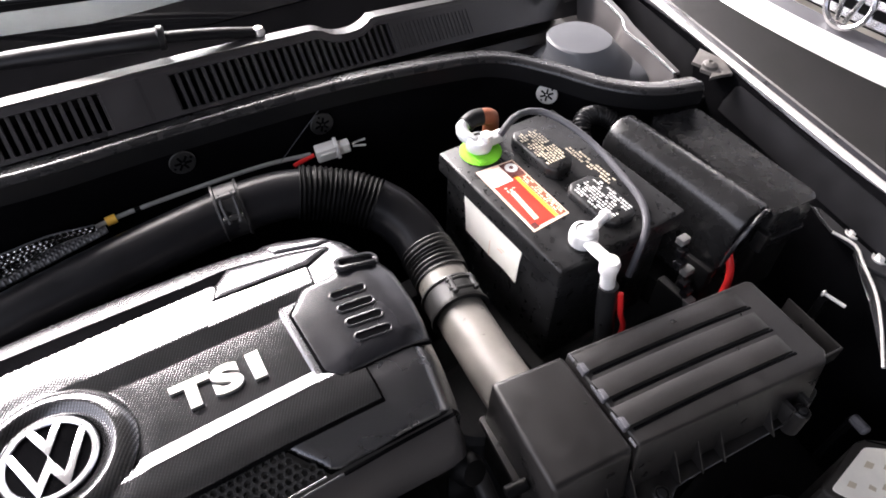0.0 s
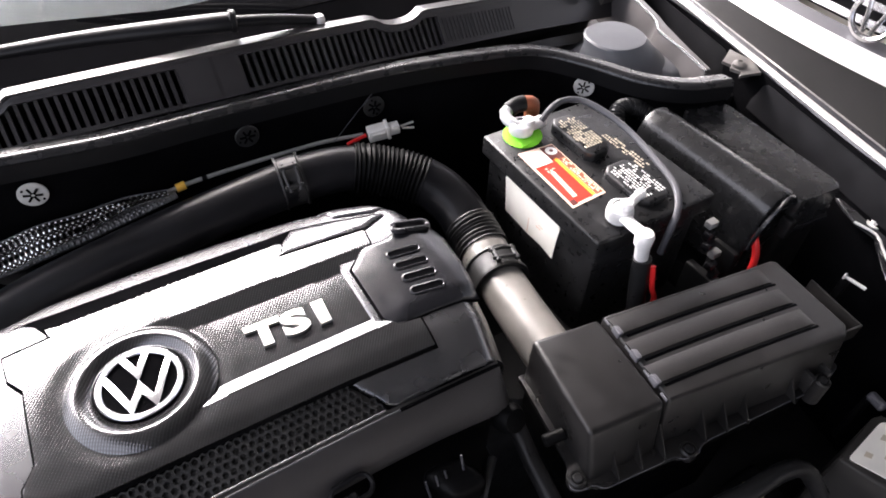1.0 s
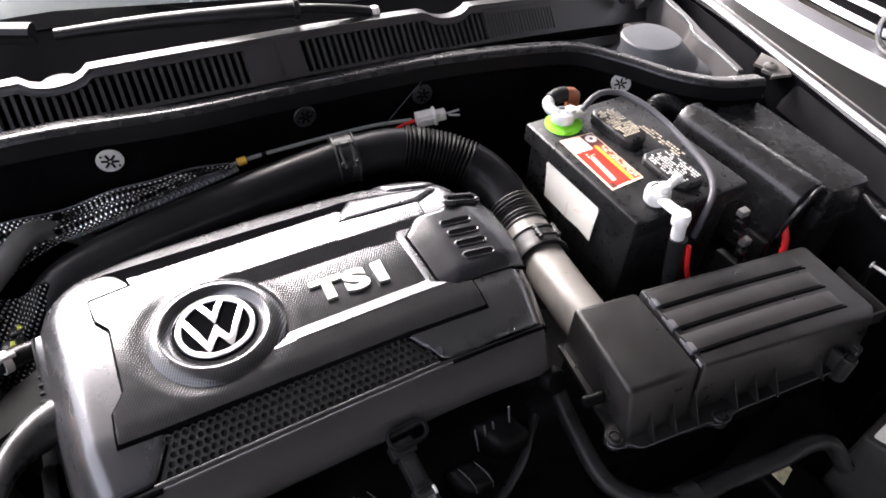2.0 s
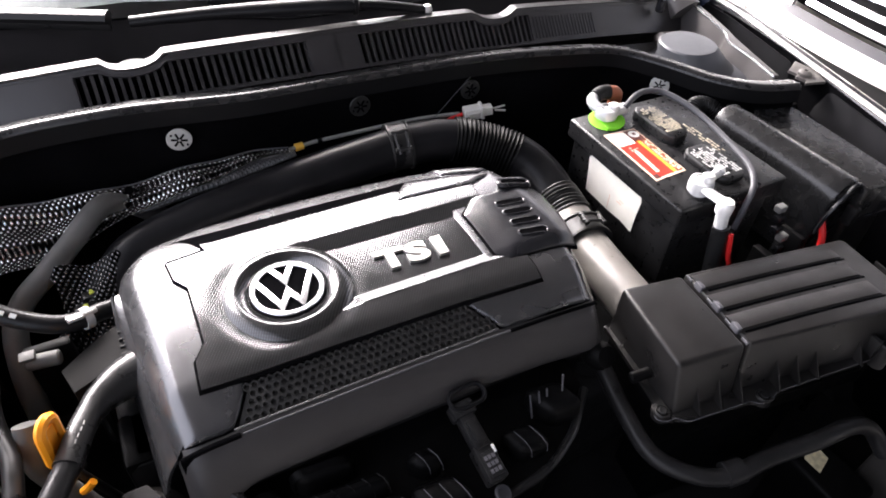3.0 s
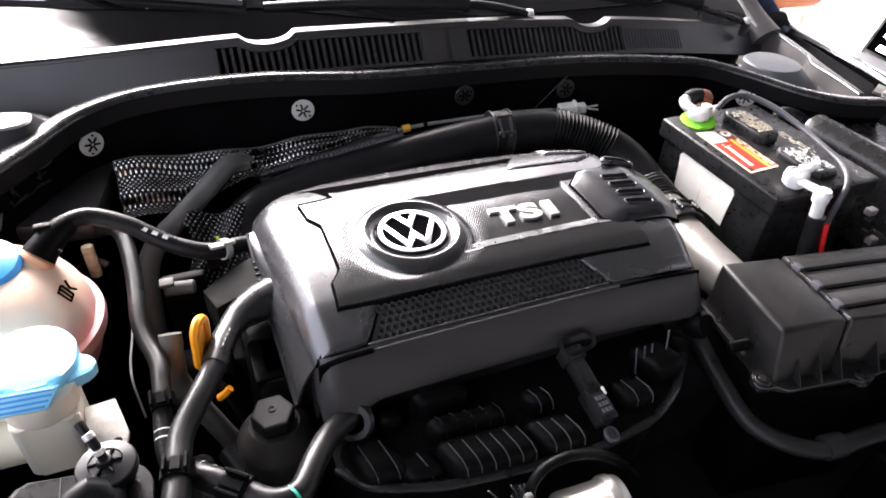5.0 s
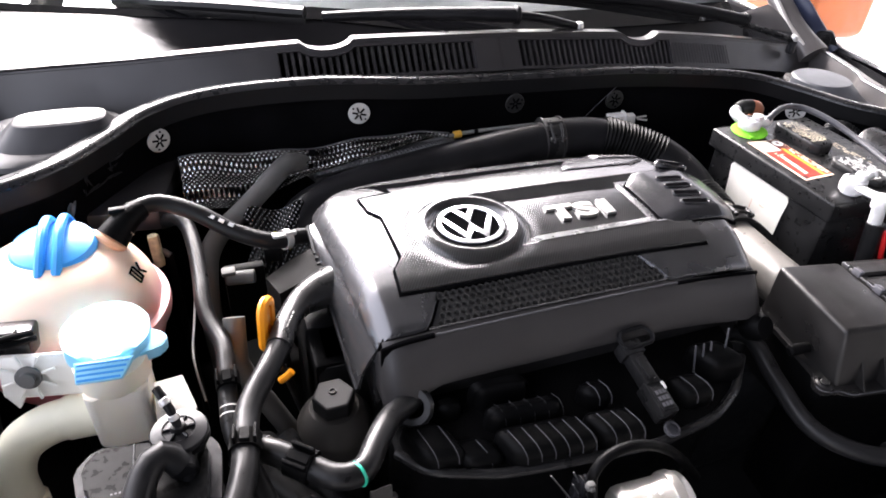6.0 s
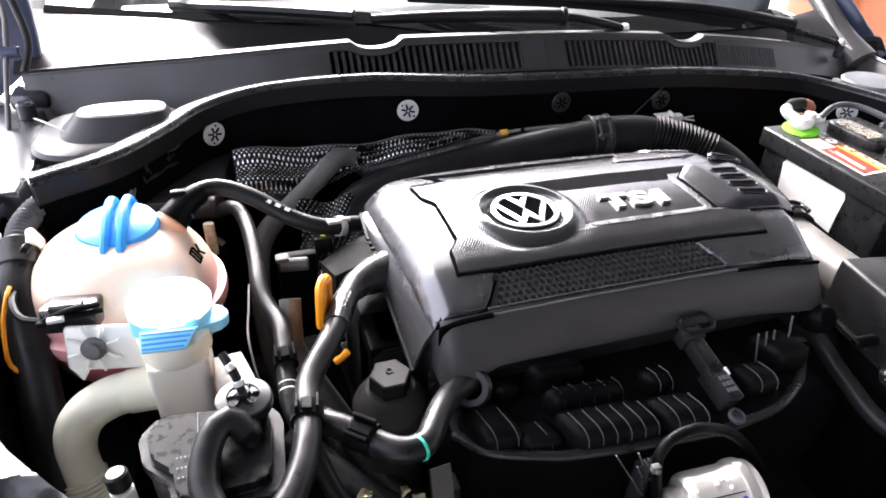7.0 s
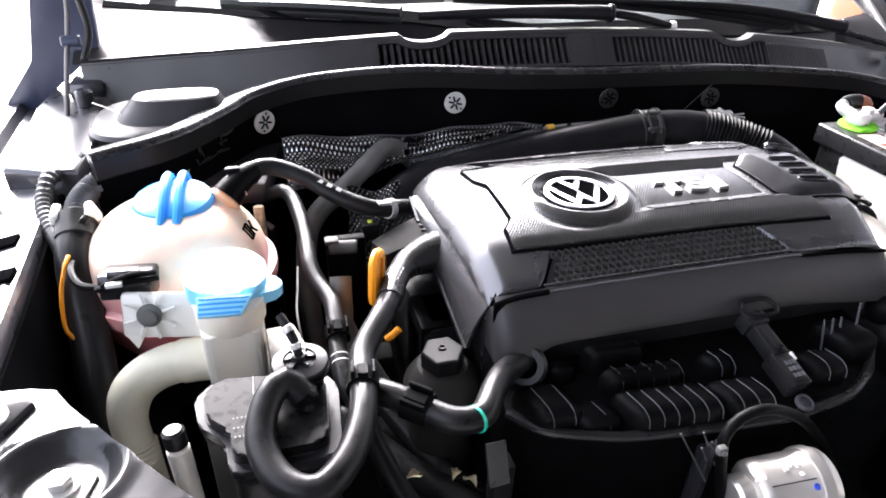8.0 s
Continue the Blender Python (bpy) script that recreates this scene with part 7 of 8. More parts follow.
hose([(-0.29, -0.08, 0.78), (-0.322, -0.088, 0.822), (-0.342, -0.095, 0.842), (-0.362, -0.107, 0.853), (-0.379, -0.121, 0.851), (-0.4, -0.138, 0.84), (-0.44, -0.168, 0.82), (-0.476, -0.193, 0.802), (-0.495, -0.215, 0.77), (-0.5, -0.26, 0.7), (-0.49, -0.3, 0.6)], 0.0138, "thick dusty grey hose across the heat shield", M_DUSTYHOSE)
hose([(-0.43, -0.46, 0.70), (-0.47, -0.424, 0.775), (-0.4736, -0.42, 0.8043), (-0.471, -0.4, 0.8339)], 0.0115, "short upright dusty hose stub beside the engine", M_DUSTYHOSE)

# breather pipe beside the cover
bre = thing("breather_pipe", "dark plastic breather pipe entering the cover's side", "breather pipe", (-0.4, -0.38, 0.80))
part("trunk", tube([(-0.345, -0.385, 0.84), (-0.374, -0.392, 0.843), (-0.4, -0.41, 0.846), (-0.418, -0.438, 0.85), (-0.434, -0.478, 0.852)], lambda s: 0.0125 + 0.0155 * max(0.0, 1 - s / 0.085) ** 1.2, 22), M_BREATH, bre, "satin black moulded trunk")
part("casing_plate", drape([(-0.431, -0.363), (-0.4, -0.3395), (-0.37, -0.324), (-0.362, -0.34), (-0.365, -0.375), (-0.392, -0.386), (-0.421, -0.398)], lambda x, y: 0.853 + 0.1 * (x + 0.4) - 0.05 * (y + 0.36), 0.03, 0.01, bevel=0.003), M_DUSTCASE, bre, "dusty casing plate")
for k in range(6):
    part("comb_tooth", box(-0.374, -0.352, -0.374 + 0.0105 * k, -0.3705 + 0.0105 * k, 0.812, 0.858, 0.001), M_DEEP, bre)
part("trunk_print", join(*[moved(box(-0.0008, 0.0008, -0.0022, 0.0022, 0, 0.0006), Matrix.Translation((-0.4135 - 0.0028 * k, -0.446 - 0.006 * k, 0.8645 + 0.0002 * k)) @ pose(0, 0, 0, 0, 0, -20)) for k in range(4)]), M_DUSTYHOSE, bre, "faint print", smooth=0)
part("housing", box(-0.40, -0.345, -0.465, -0.40, 0.62, 0.8, 0.006), M_DEEP, bre)
part("pressure_plug", join(box(-0.43, -0.41, -0.36, -0.335, 0.80, 0.82, 0.003), box(-0.428, -0.412, -0.37, -0.355, 0.79, 0.83, 0.003), rod((-0.42, -0.35, 0.7), (-0.42, -0.35, 0.8), 0.006, 10)), M_GLOSS, bre)
sol = thing("solenoid", "small grey solenoid on a black holder", "solenoid", (-0.46, -0.33, 0.78))
part("can", join(rod((-0.47340000000000004, -0.3, 0.811), (-0.4394, -0.304, 0.811), 0.0085, 16, 0.002), box(-0.47740000000000005, -0.46140000000000003, -0.306, -0.292, 0.8170000000000001, 0.8230000000000001, 0.002)), M_DUSTYHOSE, sol)
part("holder", box(-0.47540000000000004, -0.4274, -0.294, -0.27999999999999997, 0.70, 0.8170000000000001, 0.003), M_DEEP, sol)

bracket_ = thing("hose_bracket", "small pale bent hose bracket behind the tank", "bracket", (-0.5365, -0.217, 0.801))
part("hook", tube([(-0.547, -0.21, 0.8299), (-0.5522, -0.212, 0.8218), (-0.55, -0.215, 0.8116), (-0.5415, -0.216, 0.8061), (-0.5365, -0.217, 0.801)], 0.0042, 10), M_DUSTMETAL, bracket_)
part("plate", prism(fillet([(-0.5565, -0.224), (-0.545, -0.2255), (-0.543, -0.217), (-0.5555, -0.2155)], 0.003), 0.79, 0.836, 0.002, 2), M_YELLOWLEAF, bracket_, "cream plastic bracket plate")
part("stay", box(-0.5405, -0.5325, -0.22, -0.213, 0.5, 0.804, 0.002), M_DEEP, bracket_)

whole("thin_wire", tube([(-0.512, -0.3, 0.79), (-0.516, -0.343, 0.785), (-0.5195, -0.375, 0.781), (-0.519, -0.401, 0.774), (-0.515, -0.42, 0.74)], 0.0012, 8), M_WASHER, "thin pale wire beside the black hose", "wire")
# dipstick
dip = thing("dipstick", "orange plastic dipstick handle beside the engine", "dipstick", (-0.44, -0.452, 0.80))
part("handle", moved(join(stadium(0, 0, 0.015, 0.0105, 0, 0, 0.0052), box(-0.017, 0.017, -0.007, 0.007, -0.002, 0.002, 0.001)), Matrix.Translation((-0.441, -0.452, 0.862)) @ pose(0, 0, 0, 90, -82, 62)), M_ORANGE, dip)
part("stem", tube([(-0.441, -0.454, 0.84), (-0.436, -0.458, 0.815), (-0.428, -0.46, 0.79), (-0.41, -0.45, 0.7)], 0.0045, 10), M_DARK, dip)
part("tab", tube([(-0.436, -0.472, 0.8), (-0.43, -0.474, 0.806), (-0.424, -0.474, 0.812)], 0.004, 8), M_ORANGE, dip)

# oil filter housing
oilf = thing("oil_filter_housing", "black oil filter housing with a hexagonal cap", "oil filter", (-0.39, -0.513, 0.5))
part("can", lathe([(0, 0.0), (0.033, 0.0), (0.034, 0.262), (0.0375, 0.27), (0.038, 0.275), (0.036, 0.281), (0.029, 0.292), (0.0245, 0.2965), (0, 0.297)], 40, Matrix.Translation((-0.391, -0.518, 0.50))), M_CASING, oilf)
hx = part("hex_cap", moved(prism([(0.0215 * math.cos(k * math.pi / 3), 0.0215 * math.sin(k * math.pi / 3)) for k in range(6)], 0.0, 0.018, 0.002, 2), Matrix.Translation((-0.391, -0.518, 0.7965))), M_SKIRT, oilf, smooth=14)
part("dimple", lathe([(0.004, 0.0), (0.004, 0.0012), (0.0025, 0.0012), (0.002, 0.0)], 14, Matrix.Translation((-0.391, -0.515, 0.8145))), M_DARK, hx)

# ---- intake manifold under the apron ----
man = thing("intake_manifold", "black ribbed plastic intake manifold under the front apron", "intake manifold", (-0.13, -0.58, 0.6))


FRONT = ((-0.345, -0.341, -0.303, -0.256, -0.203, -0.148, -0.09, -0.017, 0.028, 0.075), (-0.575, -0.592, -0.612, -0.628, -0.635, -0.64, -0.644, -0.635, -0.613, -0.57))


def man_(u, v):
    x = -0.345 + 0.42 * u
    y1 = float(np.interp(x, FRONT[0], FRONT[1]))
    return Vector((x, -0.53 + (y1 + 0.53) * v, 0.79 - 0.006 * v - 0.006 * v * v))


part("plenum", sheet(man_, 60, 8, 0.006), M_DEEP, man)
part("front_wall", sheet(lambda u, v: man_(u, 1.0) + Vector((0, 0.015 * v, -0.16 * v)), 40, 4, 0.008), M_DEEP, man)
part("rim", tube([tuple(man_(k / 20, 1.0) + Vector((0, -0.004, 0.002))) for k in range(21)], 0.005, 10), M_DULL, man)


def cushion(x0, x1, y0, y1, z0, z1, lean):
    bm = box(x0, x1, y0, y1, z0, z1, min(0.0125, (z1 - z0) * 0.45), 4)
    for v in bm.verts:
        v.co.x += lean * (v.co.y - (y0 + y1) / 2)
        v.co.y -= 0.08 * (v.co.x - x0)
    return bm


for x0_, x1_, y0_, y1_, z1_, ribs_ in ((-0.335, -0.29, -0.61, -0.565, 0.804, 2), (-0.294, -0.252, -0.62, -0.588, 0.794, 1), (-0.25, -0.162, -0.634, -0.595, 0.806, 6), (-0.158, -0.108, -0.64, -0.604, 0.806, 3),
                                      (-0.255, -0.176, -0.592, -0.572, 0.814, 5), (-0.15, -0.12, -0.596, -0.572, 0.812, 2), (-0.05, -0.01, -0.622, -0.59, 0.808, 2), (-0.3, -0.27, -0.563, -0.545, 0.808, 0), (0.0, 0.045, -0.6, -0.56, 0.814, 0), (-0.26, -0.2, -0.562, -0.545, 0.82, 0)):
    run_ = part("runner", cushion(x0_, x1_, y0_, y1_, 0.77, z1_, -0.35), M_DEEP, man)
    for k_ in range(ribs_):
        x_ = x0_ + (x1_ - x0_) * (k_ + 0.7) / (ribs_ + 0.2)
        m_ = (y0_ + y1_) / 2
        d_ = -0.08 * (x_ - x0_)
        part("rib", tube([(x_ - 0.35 * 0.4 * (y1_ - m_), m_ + 0.5 * (y1_ - m_) + d_, z1_ + 0.0005), (x_ + 0.003, y0_ + 0.008 + d_, z1_ - 0.0005), (x_ + 0.006, y0_ + d_, z1_ - 0.009), (x_ + 0.007, y0_ - 0.0008 + d_, z1_ - 0.018)], 0.0005, 6), M_GREYTRIM if ribs_ != 5 else M_DULL, run_)
for x_ in (-0.005, 0.006, 0.016, 0.034):
    part("fuel_pin", rod((x_, -0.585, 0.79), (x_ - 0.004, -0.579, 0.826 + 0.014 * (x_ > 0.03)), 0.0011, 8), M_GREYTRIM, man)
sen = thing("map_sensor", "black pressure sensor with a locking tab on the manifold", "sensor", (-0.08, -0.59, 0.79))
SP = Matrix.Translation((-0.081, -0.592, 0.816)) @ pose(0, 0, 0, 16, 0, 3) @ Matrix.Diagonal((0.8, 0.85, 0.8, 1))
part("body", moved(join(box(-0.013, 0.013, -0.055, -0.01, -0.02, 0.008, 0.003), box(-0.011, 0.011, -0.015, 0.03, -0.012, 0.01, 0.003), box(-0.016, 0.016, 0.026, 0.045, -0.012, 0.012, 0.003)), SP), M_DULL, sen)
part("latch", moved(join(box(-0.006, 0.006, -0.01, 0.02, 0.01, 0.014, 0.001), box(-0.009, 0.009, -0.05, -0.02, 0.008, 0.01, 0.001)), SP), M_DULL, sen)
for k_ in range(3):
    for q_ in range(3):
        part("print", moved(box(-0.0075 + 0.0055 * k_, -0.0035 + 0.0055 * k_, -0.046 + 0.008 * q_, -0.041 + 0.008 * q_, 0.01, 0.0106), SP), M_GREYTRIM, sen, smooth=0)
part("clip", moved(box(0.009, 0.0125, -0.026, -0.016, 0.006, 0.011, 0.001), SP), M_WASHER, sen, "pale clip")
part("eyelet", moved(lathe([(0.0, 0.002), (0.006, 0.002), (0.0065, 0), (0.0095, 0), (0.0105, 0.003), (0.0095, 0.006), (0.0065, 0.006)], 20), SP @ Matrix.Translation((0.0, -0.068, -0.014))), M_GREYTRIM, sen)
part("loop", moved(stadium(0, 0.042, 0.013, 0.012, 0.0, 0, 0.003), SP @ Matrix.Translation((0.012, 0.004, 0.012))), M_PIPE, sen)
whole("apron_grommet", lathe([(0.012, 0), (0.02, 0.001), (0.021, 0.006), (0.018, 0.01), (0.012, 0.01)], 20, towards((-0.318, -0.55, 0.806), (-0.335, -0.575, 0.83))), M_DULL, "black rubber grommet at the apron's corner", "grommet")
whole("apron_mount", lathe([(0, 0), (0.014, 0), (0.017, 0.006), (0.017, 0.02), (0.013, 0.028), (0, 0.03)], 20, towards((0.107, -0.54, 0.79), (0.112, -0.575, 0.815))), M_DEEP, "black rubber mount under the apron's end", "rubber mount")

# silver canister low in front
sc = thing("metal_motor", "silver cast metal motor low in front of the manifold", "motor", (-0.06, -0.66, 0.6))
MO = towards((-0.162, -0.6885, 0.7413), (-0.085, -0.695, 0.746))
part("barrel", lathe([(0.0, -0.012), (0.017, -0.012), (0.02, -0.009), (0.02, 0.002), (0.026, 0.004), (0.0295, 0.009), (0.0302, 0.014), (0.0302, 0.055), (0.0315, 0.057)], 48, MO), M_MOTOR, sc)
part("end_ring", lathe([(0.0302, 0.056), (0.0325, 0.057), (0.033, 0.059), (0.033, 0.066), (0.0315, 0.068), (0.03, 0.074), (0, 0.074)], 48, MO), M_MOTOR, sc, "bright turned end ring")
part("seam_line", moved(box(-0.0005, 0.0005, 0.0296, 0.0308, 0.012, 0.053), MO @ pose(0, 0, 0, 0, 0, 28)), M_DULL, sc)
for z_, a_, l_ in ((0.001, 0.25, 0.003), (0.008, 0.2, 0.003), (0.029, 0.1, 0.004), (0.036, 0.0, 0.003), (0.041, 0.05, 0.004), (0.041, 0.3, 0.003)):
    part("boss", moved(box(-0.0018, 0.0018, 0.027, 0.031 + l_ * 0.4, z_, z_ + l_, 0.0008, 1), MO @ pose(0, 0, 0, 0, 0, math.degrees(a_))), M_ALU, sc)
part("mount", box(-0.14, -0.1, -0.71, -0.67, 0.44, 0.717, 0.008), M_DARK, sc)
part("paint_dot", lathe([(0.003, 0), (0.003, 0.0012), (0, 0.0014)], 10, towards((-0.1145, -0.7118, 0.7670), (-0.1145, -0.7118 - 0.02, 0.767 + 0.023))), material("blue_paint_dot", (0.03, 0.08, 0.6), 0.5), sc, "blue paint dot")
hose([(-0.1701, -0.676, 0.7198), (-0.1872, -0.674, 0.7885), (-0.1864, -0.672, 0.8079), (-0.1727, -0.668, 0.8182), (-0.1524, -0.668, 0.823), (-0.1266, -0.668, 0.8147), (-0.0989, -0.668, 0.7954), (-0.0723, -0.668, 0.7662), (-0.0466, -0.668, 0.7308)], 0.005, "thin black hose arching over the silver motor", M_DEEP)
for a_, b_ in (((-0.2332, -0.672, 0.8203), (-0.1916, -0.672, 0.7501)), ((-0.2103, -0.672, 0.8156), (-0.2015, -0.672, 0.7971)), ((-0.1897, -0.672, 0.7743), (-0.1744, -0.672, 0.7486)), ((-0.2074, -0.672, 0.7967), (-0.198, -0.672, 0.7781))):
    whole("bare_wire", tube([a_, b_], 0.0008, 6), M_CONDUIT, "thin pale wire in front of the manifold", "wire")
whole("plug_bracket", join(*[box(-0.1863 + d_, -0.1863 + d_ + 0.0028, -0.672, -0.66, 0.7684, 0.7874, 0.0006) for d_ in (-0.006, -0.0018, 0.0024)], box(-0.1913, -0.1823, -0.666, -0.65, 0.44, 0.7734, 0.002)), M_GLOSS, "black finned plug on a bracket by the silver motor", "plug")
whole("pale_connector", join(box(-0.1985, -0.1905, -0.683, -0.677, 0.795, 0.8035, 0.0015), rod((-0.1945, -0.685, 0.799), (-0.1945, -0.682, 0.799), 0.0025, 12), rod((-0.1945, -0.679, 0.799), (-0.188, -0.674, 0.796), 0.003, 10)), M_DUSTYHOSE, "small grey connector where the thin hose starts", "connector")
whole("foil_tab", moved(box(-0.012, 0.012, -0.001, 0.001, -0.018, 0.018), Matrix.Translation((-0.372, -0.628, 0.775)) @ pose(0, 0, 0, -35, 20, 20)), M_DULL, "bent dull metal tab below the hose", "metal tab")
whole("tab_stem", box(-0.372, -0.352, -0.625, -0.605, 0.44, 0.762, 0.003), M_DARK, "dark post under the metal tab", "post")

# ---- front support panel with round recess ----
sup = thing("radiator_support", "grey-black pressed metal front support panel with a bolted round recess", "support panel", (-0.66, -0.64, 0.84))
SUP = [(-0.80, -0.545), (-0.72, -0.551), (-0.702, -0.557), (-0.69, -0.575), (-0.664, -0.607), (-0.596, -0.684), (-0.5, -0.79), (-0.5, -0.88), (-0.80, -0.88)]
RX, RY = -0.684, -0.642


def pressed(x, y):
    r = math.hypot((x - RX), (y - RY) * 1.1)
    return 0.87 + 0.003 * smooth(0.05, 0.044, r) - 0.017 * smooth(0.043, 0.026, r)


part("pressing", drape(SUP, pressed, 0.02, 0.0036, bevel=0.004, seg=3), M_PRESSED, sup, smooth=50)
part("recess_plate", prism([(RX - 0.017, RY - 0.014), (RX + 0.016, RY - 0.013), (RX + 0.021, RY + 0.005), (RX + 0.01, RY + 0.016), (RX - 0.012, RY + 0.015), (RX - 0.021, RY + 0.0)], 0.853, 0.8585, 0.001), M_STEEL, sup)
part("bolt", join(lathe([(0.0125, 0), (0.0125, 0.003), (0.0, 0.003)], 20, Matrix.Translation((RX, RY, 0.8585))), hexnut((RX, RY, 0.8615), (RX, RY, 0.9), 0.0085, 0.007)), M_STEEL, sup)
part("raised_box", prism([(-0.80, -0.55), (-0.722, -0.556), (-0.712, -0.572), (-0.725, -0.598), (-0.80, -0.59)], 0.869, 0.876, 0.003, 2, True), M_PRESSED, sup)
part("bolt", join(lathe([(0.013, 0), (0.013, 0.002), (0.0, 0.002)], 20, Matrix.Translation((-0.737, -0.585, 0.876))), hexnut((-0.737, -0.585, 0.878), (-0.737, -0.585, 0.9), 0.0085, 0.007)), M_STEEL, sup)
part("slot", box(-0.63, -0.606, -0.694, -0.682, 0.8695, 0.8706), M_FELT, sup)
part("post", box(-0.8, -0.72, -0.88, -0.75, 0.44, 0.855, 0.004), M_INNER, sup)
whole("pale_tube", join(rod((-0.612, -0.615, 0.62), (-0.619, -0.604, 0.838), 0.0085, 16, 0.002), box(-0.63, -0.605, -0.615, -0.6, 0.44, 0.63, 0.003)), M_MILK, "pale plastic tube beside the canister", "tube")
whole("tube_stopper", rod((-0.619, -0.604, 0.838), (-0.62, -0.602, 0.854), 0.0085, 14, 0.002), M_DULL, "black rubber stopper on the pale tube", "stopper")

# ---- wiring down the tank-side wing ----
lm = thing("wiring_loom", "black taped wiring loom beside the coolant tank", "wiring loom", (-0.72, -0.42, 0.5))
part("corrugated", tube([(-0.63, -0.19, 0.87), (-0.66, -0.193, 0.882), (-0.687, -0.202, 0.8895), (-0.707, -0.217, 0.892), (-0.723, -0.24, 0.8915), (-0.7315, -0.27, 0.8885), (-0.732, -0.3, 0.883)], corrugated(0, 1, 0.0125, 0.006, 0.0012), 14, 0.0015), M_CONDUIT, lm, "grey ribbed conduit")
part("junction", join(rod((-0.731, -0.297, 0.884), (-0.7295, -0.333, 0.869), 0.0205, 18, 0.005), rod((-0.7215, -0.318, 0.88), (-0.7135, -0.322, 0.881), 0.0145, 16, 0.004), tube([(-0.7495, -0.31, 0.873), (-0.741, -0.332, 0.8695), (-0.733, -0.35, 0.86)], 0.0115, 12)), M_RUBBER, lm)
for x_, a_ in ((-0.7485, 12), (-0.7135, -14)):
    part("clip_ear", moved(box(-0.0045, 0.0045, -0.01, 0.01, -0.013, 0.0115, 0.003), Matrix.Translation((x_, -0.304, 0.8885)) @ pose(0, 0, 0, 20, a_, 0)), M_MILK, lm, "pale plastic clip ear")
part("taped_run", tube([(-0.7295, -0.32, 0.874), (-0.73, -0.337, 0.868), (-0.728, -0.36, 0.8535), (-0.7215, -0.388, 0.83), (-0.7135, -0.425, 0.805), (-0.7085, -0.46, 0.775), (-0.705, -0.49, 0.72), (-0.7, -0.52, 0.6), (-0.7, -0.53, 0.5)], 0.0185, 16, 0.01), M_RUBBER, lm)
part("side_cable", tube([(-0.765, -0.205, 0.895), (-0.7685, -0.228, 0.9005), (-0.7715, -0.255, 0.8865), (-0.764, -0.285, 0.8765), (-0.7525, -0.312, 0.87), (-0.741, -0.335, 0.8665)], corrugated(0, 1, 0.0085, 0.0075, 0.0008), 12, 0.0015), M_CONDUIT, lm, "dusty grey ribbed side cable")
part("orange_wire", tube([(-0.7295, -0.362, 0.8735), (-0.7305, -0.372, 0.872), (-0.7341, -0.392, 0.8566), (-0.7336, -0.412, 0.8376), (-0.7312, -0.422, 0.826), (-0.722, -0.428, 0.818)], 0.0022, 8), M_ORANGE, lm, "orange wire")
whole("wing_bolt_plate", join(prism([(0.752, -0.27), (0.768, -0.262), (0.76, -0.245), (0.772, -0.238), (0.766, -0.222), (0.785, -0.215), (0.81, -0.2), (0.815, -0.245), (0.795, -0.28), (0.776, -0.272)], 0.868, 0.873, 0.0012), lathe([(0.012, 0), (0.012, 0.005), (0.006, 0.009), (0.004, 0.009), (0.003, 0.005), (0, 0.005)], 16, Matrix.Translation((0.779, -0.247, 0.873)))), M_DUSTMETAL, "dull jagged metal plate and bolt on the wing", "bolt plate")


# ---- the other car ----
car = thing("parked_car", "silver and grey car nose with chrome grille parked beside", "car", (1.9, 0.1, 0.0))
def corner_(u):
    """How far the rounded nose falls back towards its corners."""
    a = abs(2 * u - 1)
    return 0.16 * a * a + 2.3 * max(0.0, a - 0.6) ** 2


def nose_(z0, z1, bulge0, bulge1):
    return lambda u, v: Vector((1.56 + corner_(u) + bulge0 + (bulge1 - bulge0) * v, -0.93 + 1.76 * u, z0 + (z1 - z0) * v))


part("lower_bumper", sheet(nose_(0.3, 0.565, 0.06, 0.0), 30, 6, 0.01), M_CHARCOAL, car, "grey textured lower bumper")
part("chin", sheet(nose_(0.12, 0.3, 0.16, 0.06), 30, 4, 0.01), M_INNER, car)
part("bumper_band", sheet(nose_(0.565, 0.612, -0.01, 0.02), 30, 4, 0.01), M_BUMPER, car, "silver painted bumper")
part("upper_bumper", sheet(nose_(0.612, 0.63, 0.02, 0.05), 30, 2, 0.01), M_GREYTRIM, car)
part("grille_backing", sheet(nose_(0.62, 0.80, 0.1, 0.12), 24, 4, 0.01), M_INNER, car)
for k_ in range(4):
    part("grille_bar", sheet(lambda u, v, k=k_: nose_(0.645 + 0.04 * k, 0.66 + 0.04 * k, 0.06 + 0.01 * k, 0.07 + 0.01 * k)(0.266 + 0.47 * u, v), 24, 2, 0.012), M_CHROME, car, "chrome grille bar")
part("front_panel", sheet(lambda u, v: nose_(0.62, 0.80, 0.04, 0.11)(0.757 + 0.243 * u, v), 24, 4, 0.012), M_BUMPER, car, "silver front panel beside the grille")
part("front_panel", sheet(lambda u, v: nose_(0.62, 0.80, 0.04, 0.11)(0.245 * u, v), 16, 4, 0.012), M_BUMPER, car, "silver front panel beside the grille")
part("bonnet", sheet(lambda u, v: Vector((1.68 + 1.1 * v + corner_(u) * (1 - v), -0.93 + 1.76 * u, 0.80 + 0.14 * v ** 0.6)), 32, 8, 0.01), M_BUMPER, car, "silver bonnet")
part("emblem", join(lathe([(0.062, 0), (0.062, 0.012), (0.055, 0.014), (0.05, 0.01), (0.05, 0.0)], 32, towards((1.60, -0.055, 0.685), (0.9, -0.055, 0.8)))), M_CHROME, car, "round chrome emblem ring")
